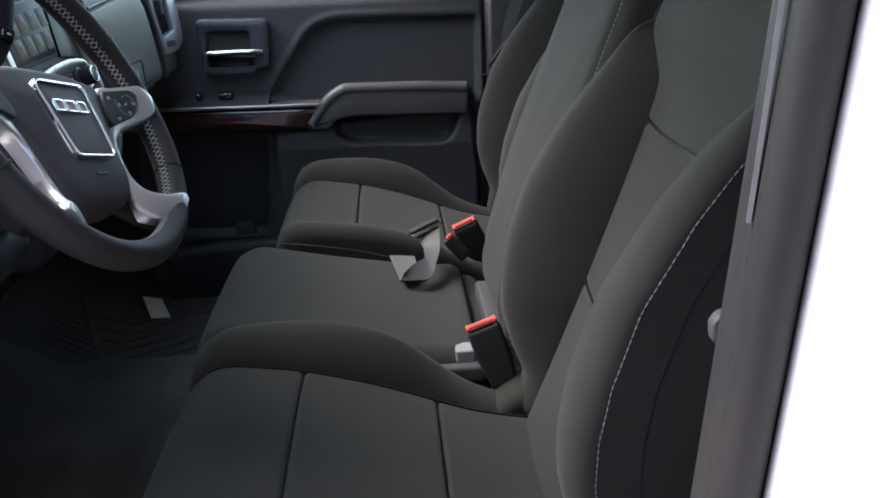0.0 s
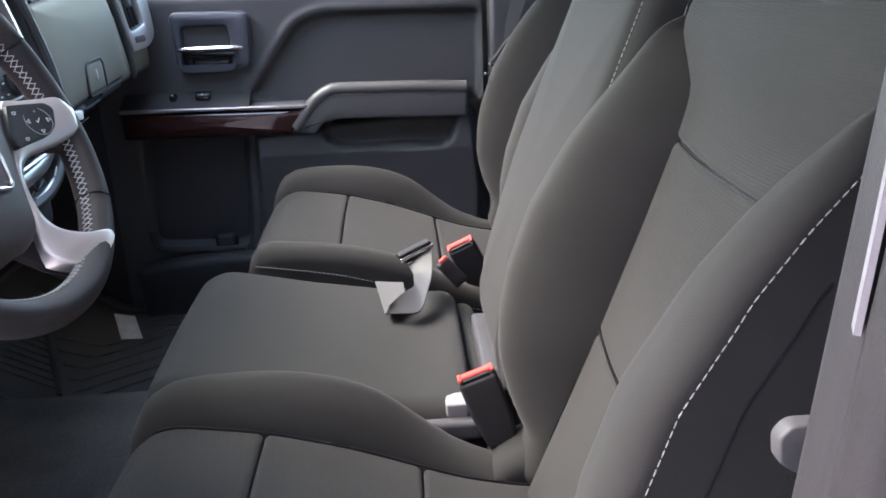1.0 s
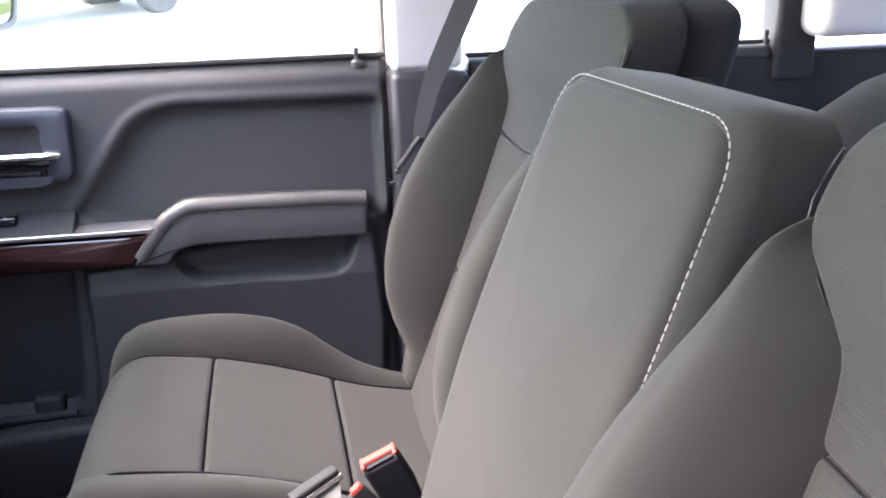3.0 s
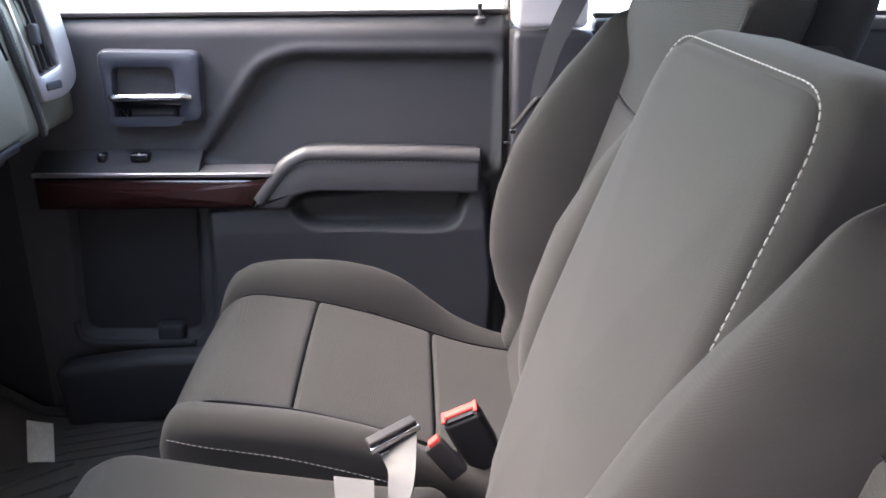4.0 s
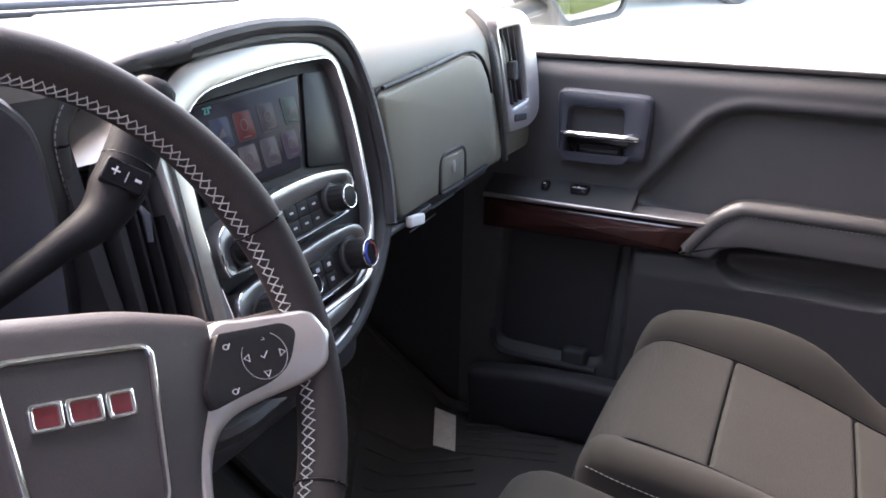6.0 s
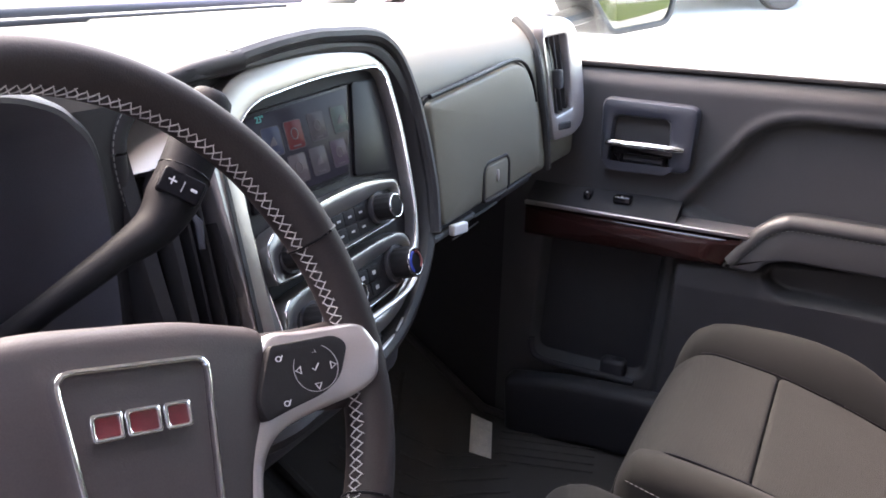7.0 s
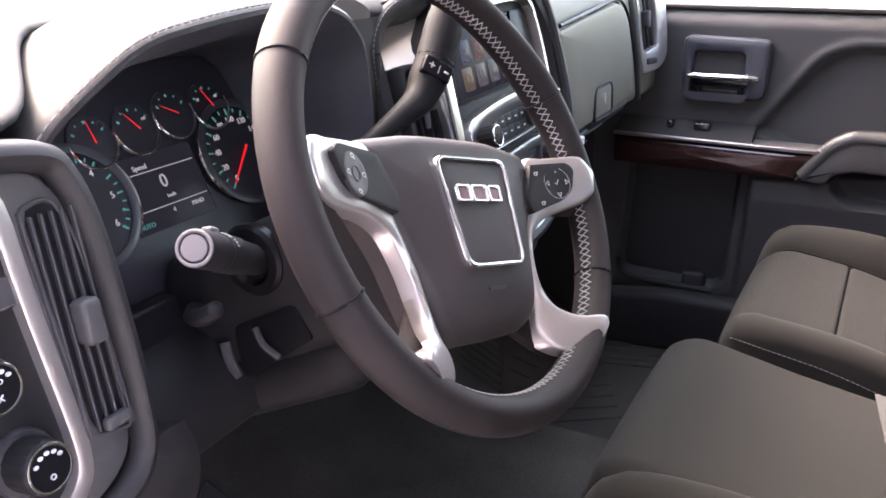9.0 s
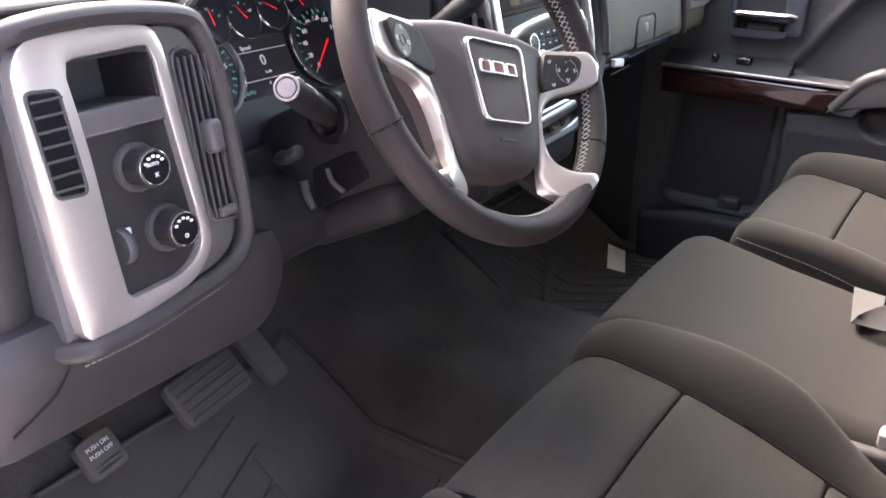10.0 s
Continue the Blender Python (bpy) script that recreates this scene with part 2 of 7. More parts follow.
def material(name, colour, rough=0.6, metal=0.0, grain=600.0, bump=0.1, vary=0.12, patch=7.0, coat=0.0, spec=0.5, sheen=0.0, weave=None, worn=0.1, fine=0.0015):
    """A surface with fine grain in relief, soft blotches in colour and gloss, and a weave of ribs where given."""
    m = bpy.data.materials.new(name)
    m.use_nodes = True
    nodes, links = m.node_tree.nodes, m.node_tree.links
    p = nodes["Principled BSDF"]
    p.inputs["Metallic"].default_value = metal
    p.inputs["Specular IOR Level"].default_value = spec
    p.inputs["Coat Weight"].default_value = coat
    p.inputs["Coat Roughness"].default_value = 0.05
    p.inputs["Sheen Weight"].default_value = sheen
    p.inputs["Sheen Roughness"].default_value = 0.5
    co = nodes.new("ShaderNodeTexCoord")
    big = nodes.new("ShaderNodeTexNoise")
    big.inputs["Scale"].default_value, big.inputs["Detail"].default_value = patch, 5
    small = nodes.new("ShaderNodeTexNoise")
    small.inputs["Scale"].default_value, small.inputs["Detail"].default_value = grain, 2
    for n in (big, small):
        links.new(co.outputs["Object"], n.inputs["Vector"])
    ramp = nodes.new("ShaderNodeMapRange")
    ramp.inputs["From Min"].default_value, ramp.inputs["From Max"].default_value = 0.3, 0.7
    ramp.inputs["To Min"].default_value, ramp.inputs["To Max"].default_value = 1 - vary, 1 + vary
    links.new(big.outputs["Fac"], ramp.inputs["Value"])
    speck = nodes.new("ShaderNodeMapRange")
    speck.inputs["From Min"].default_value, speck.inputs["From Max"].default_value = 0.3, 0.7
    speck.inputs["To Min"].default_value, speck.inputs["To Max"].default_value = 1 - vary, 1 + vary
    links.new(small.outputs["Fac"], speck.inputs["Value"])
    both = nodes.new("ShaderNodeMath")
    both.operation = "MULTIPLY"
    links.new(ramp.outputs[0], both.inputs[0])
    links.new(speck.outputs[0], both.inputs[1])
    tint = nodes.new("ShaderNodeVectorMath")
    tint.operation = "SCALE"
    tint.inputs[0].default_value = colour
    links.new(both.outputs[0], tint.inputs["Scale"])
    links.new(tint.outputs[0], p.inputs["Base Color"])
    gloss = nodes.new("ShaderNodeMapRange")
    gloss.inputs["To Min"].default_value, gloss.inputs["To Max"].default_value = max(0.02, rough - worn), min(1, rough + worn)
    links.new(big.outputs["Fac"], gloss.inputs["Value"])
    links.new(gloss.outputs[0], p.inputs["Roughness"])
    height = small.outputs["Fac"]
    if weave:
        total = None
        for across, scale, weight in weave:
            turn = nodes.new("ShaderNodeVectorMath")
            turn.operation = "DOT_PRODUCT"
            turn.inputs[1].default_value = across
            links.new(co.outputs["Object"], turn.inputs[0])
            wave = nodes.new("ShaderNodeTexWave")
            wave.inputs["Scale"].default_value = scale
            wave.inputs["Distortion"].default_value = 0.6
            wave.inputs["Detail"].default_value = 1.0
            wave.inputs["Detail Scale"].default_value = 3.0
            links.new(turn.outputs["Value"], wave.inputs["Vector"])
            add = nodes.new("ShaderNodeMath")
            add.operation = "MULTIPLY_ADD"
            links.new(wave.outputs["Fac"], add.inputs[0])
            add.inputs[1].default_value = weight
            links.new(total or height, add.inputs[2])
            total = add.outputs[0]
        height = total
    if bump:
        b = nodes.new("ShaderNodeBump")
        b.inputs["Strength"].default_value = bump
        b.inputs["Distance"].default_value = fine
        links.new(height, b.inputs["Height"])
        links.new(b.outputs[0], p.inputs["Normal"])
    return m


def glowing(name, colour, strength):
    m = bpy.data.materials.new(name)
    m.use_nodes = True
    p = m.node_tree.nodes["Principled BSDF"]
    p.inputs["Base Color"].default_value = (*colour, 1)
    p.inputs["Emission Color"].default_value = (*colour, 1)
    p.inputs["Emission Strength"].default_value = strength
    p.inputs["Roughness"].default_value = 0.15
    p.inputs["Specular IOR Level"].default_value = 0.025
    return m


def pane_glass(name, tint=(1, 1, 1), gloss=0.06):
    m = bpy.data.materials.new(name)
    m.use_nodes = True
    nodes, links = m.node_tree.nodes, m.node_tree.links
    clear, shine, mix = nodes.new("ShaderNodeBsdfTransparent"), nodes.new("ShaderNodeBsdfGlossy"), nodes.new("ShaderNodeMixShader")
    clear.inputs[0].default_value = (*tint, 1)
    shine.inputs["Roughness"].default_value = 0.02
    mix.inputs[0].default_value = gloss
    links.new(clear.outputs[0], mix.inputs[1])
    links.new(shine.outputs[0], mix.inputs[2])
    links.new(mix.outputs[0], nodes["Material Output"].inputs["Surface"])
    return m


CLOTH = material("charcoal_cloth", (0.0158, 0.0160, 0.0152), 0.9, grain=1500, bump=0.08, vary=0.1, sheen=0.03, spec=0.08, weave=[((0, 0.45, 0.9), 240, 0.45)])
RIBBED = material("ribbed_charcoal_cloth", (0.0156, 0.0158, 0.0151), 0.9, grain=1200, bump=0.2, vary=0.12, sheen=0.03, spec=0.08, weave=[((0, 0.45, 0.9), 150, 1.1)])
HOOD_SKIN = material("gauge_hood_skin", (0.052, 0.053, 0.062), 0.5, grain=900, bump=0.15, vary=0.08, spec=0.4)
# black lifted towards blue: cover glass haze is put into the colour
DIAL_BLACK = material("dial_board_haze_black", (0.021, 0.021, 0.027), 0.35, grain=400, bump=0.0, vary=0.05, spec=0.25)
VINYL = material("dark_vinyl", (0.043, 0.043, 0.042), 0.46, grain=900, bump=0.07, vary=0.08)
AIRBAG_SKIN = material("airbag_skin", (0.0315, 0.0265, 0.0265), 0.55, grain=900, bump=0.12, vary=0.08, spec=0.28)
LEATHER = material("wheel_leather", (0.0172, 0.0147, 0.0150), 0.58, grain=1100, bump=0.1, vary=0.1, spec=0.15)
PLASTIC = material("grained_charcoal_plastic", (0.045, 0.045, 0.046), 0.52, grain=1400, bump=0.25, vary=0.06, spec=0.24)
DARK_PLASTIC = material("dark_plastic", (0.030, 0.030, 0.032), 0.48, grain=1200, bump=0.15, vary=0.08, spec=0.3)
LEVER_SKIN = material("dull_lever_plastic", (0.0085, 0.0083, 0.009), 0.6, grain=1300, bump=0.15, vary=0.06, spec=0.07)
FACE_PLASTIC = material("black_switch_plastic", (0.013, 0.0125, 0.013), 0.55, grain=1300, bump=0.2, vary=0.06, spec=0.14)
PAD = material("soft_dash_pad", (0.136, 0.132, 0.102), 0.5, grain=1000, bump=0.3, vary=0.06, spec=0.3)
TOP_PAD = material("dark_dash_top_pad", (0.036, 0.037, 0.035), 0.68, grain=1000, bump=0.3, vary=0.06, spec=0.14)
GLOSS_BLACK = material("gloss_black", (0.012, 0.012, 0.0135), 0.12, grain=300, bump=0.0, vary=0.05, worn=0.04)
SEMI = material("bluish_satin_plastic", (0.032, 0.036, 0.044), 0.33, grain=900, bump=0.05, vary=0.05)
SILVER = material("satin_silver_trim", (0.48, 0.46, 0.445), 0.33, metal=0.85, grain=1800, bump=0.05, vary=0.04, worn=0.06)
# satin silver again, with the dark cabin's reflection put into its base colour
SHADED_SILVER = material("shaded_silver_trim", (0.27, 0.262, 0.255), 0.3, metal=0.9, grain=1800, bump=0.05, vary=0.05, worn=0.06)
BRONZE = material("warm_satin_trim", (0.36, 0.325, 0.295), 0.34, metal=0.85, grain=1800, bump=0.05, vary=0.05, worn=0.06)
CHROME = material("chrome", (0.78, 0.78, 0.79), 0.07, metal=1.0, grain=200, bump=0.0, vary=0.03, worn=0.03)
THREAD = material("pale_thread", (0.125, 0.125, 0.12), 0.8, grain=900, bump=0.1)
WHEEL_THREAD = material("grey_wheel_thread", (0.27, 0.27, 0.27), 0.8, grain=900, bump=0.1)
RED = material("red_release_button", (0.33, 0.038, 0.03), 0.6, grain=500, bump=0.05, vary=0.06, spec=0.12)
EMBLEM = material("deep_red_enamel", (0.11, 0.012, 0.014), 0.3, grain=300, bump=0.0, vary=0.06)
WEB = material("grey_belt_webbing", (0.052, 0.052, 0.052), 0.85, spec=0.1, grain=900, bump=0.2, vary=0.06, weave=[((0.7, 0.7, 0), 120, 0.4)])
LEDGE = material("dull_black_plastic", (0.028, 0.028, 0.030), 0.55, grain=1200, bump=0.15, vary=0.06, spec=0.15)
BLACK_FACE = material("matt_black_face", (0.006, 0.006, 0.007), 0.3, grain=400, bump=0.0, vary=0.05, spec=0.08)
SKIRT = material("dark_lower_plastic", (0.018, 0.0172, 0.0176), 0.5, grain=1400, bump=0.25, vary=0.06, spec=0.25)
GREY_WEB = material("mid_grey_webbing", (0.038, 0.039, 0.040), 0.8, grain=900, bump=0.2, vary=0.06, spec=0.15)
BLACK_WEB = material("black_webbing", (0.03, 0.03, 0.03), 0.7, grain=900, bump=0.3, vary=0.06)
RUBBER = material("black_rubber", (0.042, 0.0385, 0.035), 0.7, grain=700, bump=0.25, vary=0.15, spec=0.2)
SEAL = material("black_door_seal", (0.016, 0.015, 0.015), 0.6, grain=700, bump=0.15, vary=0.1, spec=0.2)
CARPET = material("charcoal_carpet", (0.058, 0.0535, 0.048), 0.95, grain=700, bump=1.0, vary=0.3, spec=0.1, fine=0.004)
PAINT = material("white_body_paint", (0.8, 0.8, 0.81), 0.25, grain=300, bump=0.0, vary=0.02, coat=0.6, worn=0.05)
LINER = material("pale_grey_headliner", (0.45, 0.44, 0.42), 0.9, grain=900, bump=0.3, vary=0.05)
PALE_TRIM = material("pale_grey_pillar_trim", (0.42, 0.41, 0.4), 0.6, grain=900, bump=0.15, vary=0.05)
GREY_CAP = material("mid_grey_plastic", (0.12, 0.115, 0.12), 0.5, grain=800, bump=0.1, vary=0.06)
CARD = material("beige_paper_tag", (0.5, 0.47, 0.42), 0.7, grain=300, bump=0.1, vary=0.1, patch=60)
WHITE_TAG = material("white_tag", (0.62, 0.62, 0.61), 0.6, grain=300, bump=0.05, vary=0.04)
MARK = material("pale_print", (0.4, 0.4, 0.4), 0.6, bump=0.0)
CONCRETE = material("pale_concrete", (0.45, 0.44, 0.42), 0.9, grain=60, bump=0.4, vary=0.15, patch=0.4, fine=0.01)
LIGHT_BLOCK = material("light_block_grey", (0.11, 0.11, 0.112), 0.8, grain=60, bump=0.3, vary=0.12, patch=0.6, fine=0.005)
GRASS = material("mown_grass", (0.08, 0.11, 0.02), 0.9, grain=40, bump=0.5, vary=0.3, patch=1.5, fine=0.02)
STEEL = material("galvanised_steel", (0.3, 0.3, 0.3), 0.45, metal=0.7, grain=200, bump=0.1)
MIRROR = material("mirror_glass", (0.17, 0.175, 0.16), 0.015, metal=1.0, bump=0.0, vary=0.01, worn=0.01)
GLASS = pane_glass("window_glass", (0.82, 0.88, 0.82))
TINTED = pane_glass("tinted_glass", (0.3, 0.31, 0.31))

# polished dark red-brown wood: long grain under clear lacquer
WOOD = material("lacquered_dark_wood", (0.022, 0.0075, 0.006), 0.18, grain=400, bump=0.0, vary=0.25, coat=0.6, worn=0.05)
wood_nodes = WOOD.node_tree.nodes
stretch = wood_nodes.new("ShaderNodeMapping")
stretch.inputs["Scale"].default_value = (6.0, 0.7, 6.0)
WOOD.node_tree.links.new(wood_nodes["Texture Coordinate"].outputs["Object"], stretch.inputs["Vector"])
for node in wood_nodes:
    if node.type == "TEX_NOISE":
        WOOD.node_tree.links.new(stretch.outputs[0], node.inputs["Vector"])
TEAL = glowing("teal_marks", (0.028, 0.13, 0.125), 0.04)
PALE_GLOW = glowing("pale_display_marks", (0.22, 0.235, 0.25), 0.04)
RED_GLOW = glowing("red_needle", (0.42, 0.012, 0.014), 0.05)
SCREEN = glowing("dark_screen", (0.006, 0.0065, 0.009), 0.08)

# ---- setting: the ground and the cab shell ----
FLOOR = 0.13


def ground_height(x, y):
    return -0.62 + 0.1 * max(0.0, min(x, 30.0) - 2.5)


far = [-400, -150, -60, -25, -10, -4, 0, 2.5, 6, 10, 15, 22, 30, 60, 150, 400]
solid("ground", sheet(lambda x, y: (x, y, ground_height(x, y)), far, far), CONCRETE, "pale sunlit concrete of the parking lot", "ground", "structure")
solid("lawn", sheet(lambda x, y: (x, y, ground_height(x, y) + 0.02), np.linspace(1.5, 22, 12), np.linspace(-13.5, -8, 4), (0, 0, -0.01)), GRASS, "strip of mown green lawn behind the truck", "lawn", "structure")


def floor_height(x, y):
    toe = max(0.0, y - 0.87) * 0.7 + max(0.0, y - 1.12) * 1.6
    tunnel = 0.145 * float(1 - step(abs(x), 0.15, 0.29))
    return FLOOR + max(toe, 0) + tunnel * (1 - 0.5 * float(step(y, 0.9, 1.3)))


xs, ys = np.linspace(-0.86, 0.86, 70), np.concatenate([np.linspace(-1.25, 0.3, 12), np.linspace(0.35, 1.36, 46)])
solid("floor", sheet(lambda x, y: (x, y, floor_height(x, y)), xs, ys, (0, 0, -0.05)), CARPET, "dark charcoal carpet over floor and tunnel", "floor", "structure")
solid("wall_front", rbox((-0.9, 1.36, 0.1), (0.9, 1.42, 0.96), 0.01), DARK_PLASTIC, "dark firewall behind the dashboard", "wall", "structure")
solid("ceiling", sheet(lambda x, y: (x, y, 1.36 - 0.05 * (x / 0.8) ** 2 - 0.03 * ((y + 0.4) / 0.9) ** 2), np.linspace(-0.76, 0.76, 14), np.linspace(-1.28, 0.5, 14), (0, 0, 0.03)), LINER, "pale grey cloth headliner", "ceiling", "structure")
# added, never in view: holds back sky light through the driver's doorway
solid("west_light_block", rbox((-2.25, -1.1, -0.62), (-2.05, 5.0, 3.0), 0.02), LIGHT_BLOCK, "added unseen dark wall that blocks light from the left", "wall", "structure")
for side in (-1, 1):
    solid("roof_edge", rbox((side * 0.855 - 0.105, -1.32, 1.325), (side * 0.855 + 0.105, 0.56, 1.42), 0.03), PAINT, "white painted roof edge", "roof", "structure")
solid("roof", rbox((-0.76, -1.32, 1.395), (0.76, 0.54, 1.42), 0.01), PAINT, "white painted cab roof", "roof", "structure")
solid("wall_back", rbox((-0.84, -1.34, 0.1), (0.84, -1.27, 0.9), 0.02), DARK_PLASTIC, "dark back wall of the cab", "wall", "structure")

# pillars: two lean along the windscreen, two stand behind the doors, two at the back
for side, name in ((1, "a_pillar"), (-1, "a_pillar")):
    solid(name, tube(smooth_path([(side * 0.84, 1.34, 0.9), (side * 0.81, 1.05, 1.09), (side * 0.76, 0.62, 1.29), (side * 0.74, 0.42, 1.35)]), 0.035, 12), PALE_TRIM, "pale grey windscreen pillar", "pillar", "structure")
solid("b_pillar", rbox((0.79, -0.125, 0.846), (0.87, -0.004, 1.34), 0.012), PALE_TRIM, "pale grey upper pillar trim behind the door", "pillar", "structure")
solid("b_pillar_lower", rbox((0.785, -0.135, 0.1), (0.88, -0.002, 0.842), 0.012), DARK_PLASTIC, "dark lower pillar trim behind the door", "pillar", "structure")
solid("c_pillar", rbox((0.74, -1.3, 0.87), (0.86, -0.76, 1.34), 0.03), PALE_TRIM, "pale grey rear pillar trim", "pillar", "structure")
solid("c_pillar", rbox((-0.86, -1.3, 0.87), (-0.74, -0.76, 1.34), 0.03), PALE_TRIM, "pale grey rear pillar trim", "pillar", "structure")


def jamb(z):
    """How far forward the rear edge of the driver's doorway stands at a height."""
    return (0.93 - z) * 0.082


def lean(p):
    q = p.copy()
    q[:, 1] += jamb(p[:, 2])
    return q


body = thing("truck_side", pose(-0.87, -0.2, -0.1), "white painted truck body side beside the doorway", "truck body")


def down(geo, ob):
    """A geo given in the world, brought into its thing's own axes."""
    return place(geo, ob.matrix_basis.inverted())


part("pillar_skin", down(rbox((-0.95, -0.34, 0.02), (-0.802, -0.022, 1.36), 0.02, (3, 4, 8), lean), body), PAINT, body, "white painted door pillar")
part("rear_door_skin", down(rbox((-1.0, -1.3, 0.0), (-0.93, -0.10, 0.9), 0.03, (2, 6, 8), lean), body), PAINT, body, "white outer skin of the rear door")
part("door_seal", down(tube(np.array([(-0.812, -0.004 + jamb(z), z) for z in np.linspace(0.05, 1.34, 24)]), 0.017, 12), body), SEAL, body, "black rubber door seal")
part("pillar_trim", down(rbox((-0.80, -0.1, 0.06), (-0.765, 0.008, 1.34), 0.01, (2, 3, 10), lean), body), SKIRT, body, "dark inner pillar trim")
part("sill", down(rbox((-0.96, -0.02, -0.02), (-0.84, 1.3, 0.12), 0.02, (2, 6, 2)), body), PAINT, body, "white painted sill")
part("fender_edge", down(rbox((-1.0, 1.12, 0.0), (-0.90, 1.5, 0.93), 0.03, (2, 3, 6)), body), PAINT, body, "white front hinge pillar")

# window panes
WSCREEN = sheet(lambda x, t: (x, 1.38 - 0.86 * t - 0.10 * (x / 0.8) ** 2 * (1 - t), 0.965 + 0.375 * t), np.linspace(-0.8, 0.8, 12), np.linspace(0, 1, 8), (0, 0.003, 0.003))
windscreen = solid("windscreen", WSCREEN, GLASS, "clear raked windscreen", "window", "structure")
rear_glass = solid("rear_window", rbox((-0.74, -1.31, 0.9), (0.74, -1.304, 1.33), 0.002), TINTED, "tinted rear window", "window", "structure")
# out of view; its tint is added to cut light on the rear bench
solid("rear_left_window", rbox((-0.955, -1.25, 0.88), (-0.949, -0.33, 1.34), 0.002), TINTED, "unseen tinted rear side window that dims the bench", "window", "structure")
for pane in (windscreen, rear_glass):
    pane.visible_shadow = False
solid("cowl", rbox((-0.9, 1.3, 0.9), (0.9, 1.75, 0.945), 0.02), DARK_PLASTIC, "black cowl below the windscreen", "cowl", "structure")
hood = sheet(lambda x, y: (x, y, 0.95 - 0.05 * ((y - 1.7) / 1.1) ** 2 - 0.05 * (x / 0.9) ** 4), np.linspace(-0.95, 0.95, 12), np.linspace(1.7, 2.8, 8), (0, 0, -0.03))
solid("bonnet", hood, PAINT, "white painted bonnet beyond the windscreen", "bonnet", "structure")

# ---- seats: cushion panels, bolsters and a reclined back ----
CY = [-0.06, 0.02, 0.10, 0.14, 0.22, 0.31, 0.40, 0.46, 0.52]
CZ = [0.368, 0.376, 0.394, 0.411, 0.442, 0.468, 0.482, 0.486, 0.480]


def cushion_top(y):
    fine_y = np.linspace(-0.1, 0.56, 133)
    z = np.interp(fine_y, CY, CZ)
    z = np.convolve(np.pad(z, 6, mode="edge"), np.ones(13) / 13, "valid")
    return np.interp(y, fine_y, z) - FLOOR


def roll_front(y, y0=0.398, y1=0.474, drop=0.075):
    s = np.clip((y - y0) / (y1 - y0), 0, 0.999)
    return drop * (1 - np.sqrt(1 - s * s))


def on_cushion(p):
    """Lay a flat panel, whose top is at 0, on the cushion."""
    q = p.copy()
    puff = 0.006 * np.cos(np.clip(p[:, 0] / 0.16, -1, 1) * math.pi / 2)
    q[:, 2] += cushion_top(p[:, 1]) - roll_front(p[:, 1]) + puff
    return q


def cushion_bolster(p):
    q = p.copy()
    a = np.abs(p[:, 0])
    rise = np.interp(p[:, 1], [-0.06, 0.05, 0.10, 0.14, 0.18, 0.22, 0.27, 0.32, 0.38, 0.43, 0.5], [0.0, 0.008, 0.018, 0.034, 0.052, 0.058, 0.056, 0.049, 0.040, 0.030, 0.020])
    rise = rise * np.where(p[:, 0] > 0, 1.0, 0.55)
    rise = rise * np.sin(np.clip((a - 0.150) / 0.075, 0, 1) * math.pi * 0.62)
    q[:, 2] += (cushion_top(p[:, 1]) - roll_front(p[:, 1], 0.415, 0.472, 0.075) + rise)
    q[:, 0] += np.sign(p[:, 0]) * 0.010 * np.sin(np.clip((p[:, 1] + 0.02) / 0.5, 0, 1) * math.pi)
    q[:, 0] -= np.sign(p[:, 0]) * 0.03 * np.clip((p[:, 1] - 0.385) / 0.09, 0, 1) ** 2
    return q


def back_line(z):
    """Where the front of the seat back stands at a height over the floor."""
    return -0.045 - 0.37 * (z - (0.58 - FLOOR)) - 0.06 * np.clip(z - 0.62, 0, 1) ** 2


def on_back(p):
    q = p.copy()
    q[:, 1] += back_line(p[:, 2])
    return q


def back_panel(p):
    q = p.copy()
    z = p[:, 2] + FLOOR
    wide = np.interp(z, [0.36, 0.56, 0.70, 0.78, 0.83, 0.86, 0.88, 0.90, 0.926, 0.94, 0.955, 0.967, 0.975], [0.150, 0.140, 0.143, 0.150, 0.164, 0.188, 0.208, 0.213, 0.210, 0.201, 0.180, 0.152, 0.115])
    q[:, 0] *= wide / 0.16
    q[:, 1] += 0.010 * np.cos(np.clip(p[:, 0] / 0.16, -1, 1) * math.pi / 2) - 0.006 + 0.020 * step(z, 0.81, 0.89)
    return on_back(q)


BZ, BO = [0.36, 0.43, 0.48, 0.53, 0.58, 0.63, 0.70, 0.77, 0.81, 0.845, 0.87, 0.89], [0.0, 0.008, 0.046, 0.075, 0.092, 0.101, 0.103, 0.088, 0.072, 0.054, 0.042, 0.034]


def shell_warp(p):
    q = p.copy()
    z = p[:, 2] + FLOOR
    q[:, 0] *= np.interp(z, [0.36, 0.88, 0.91, 0.935, 0.955, 0.967, 0.976], [1.0, 1.0, 0.98, 0.93, 0.85, 0.74, 0.56])
    return on_back(q)


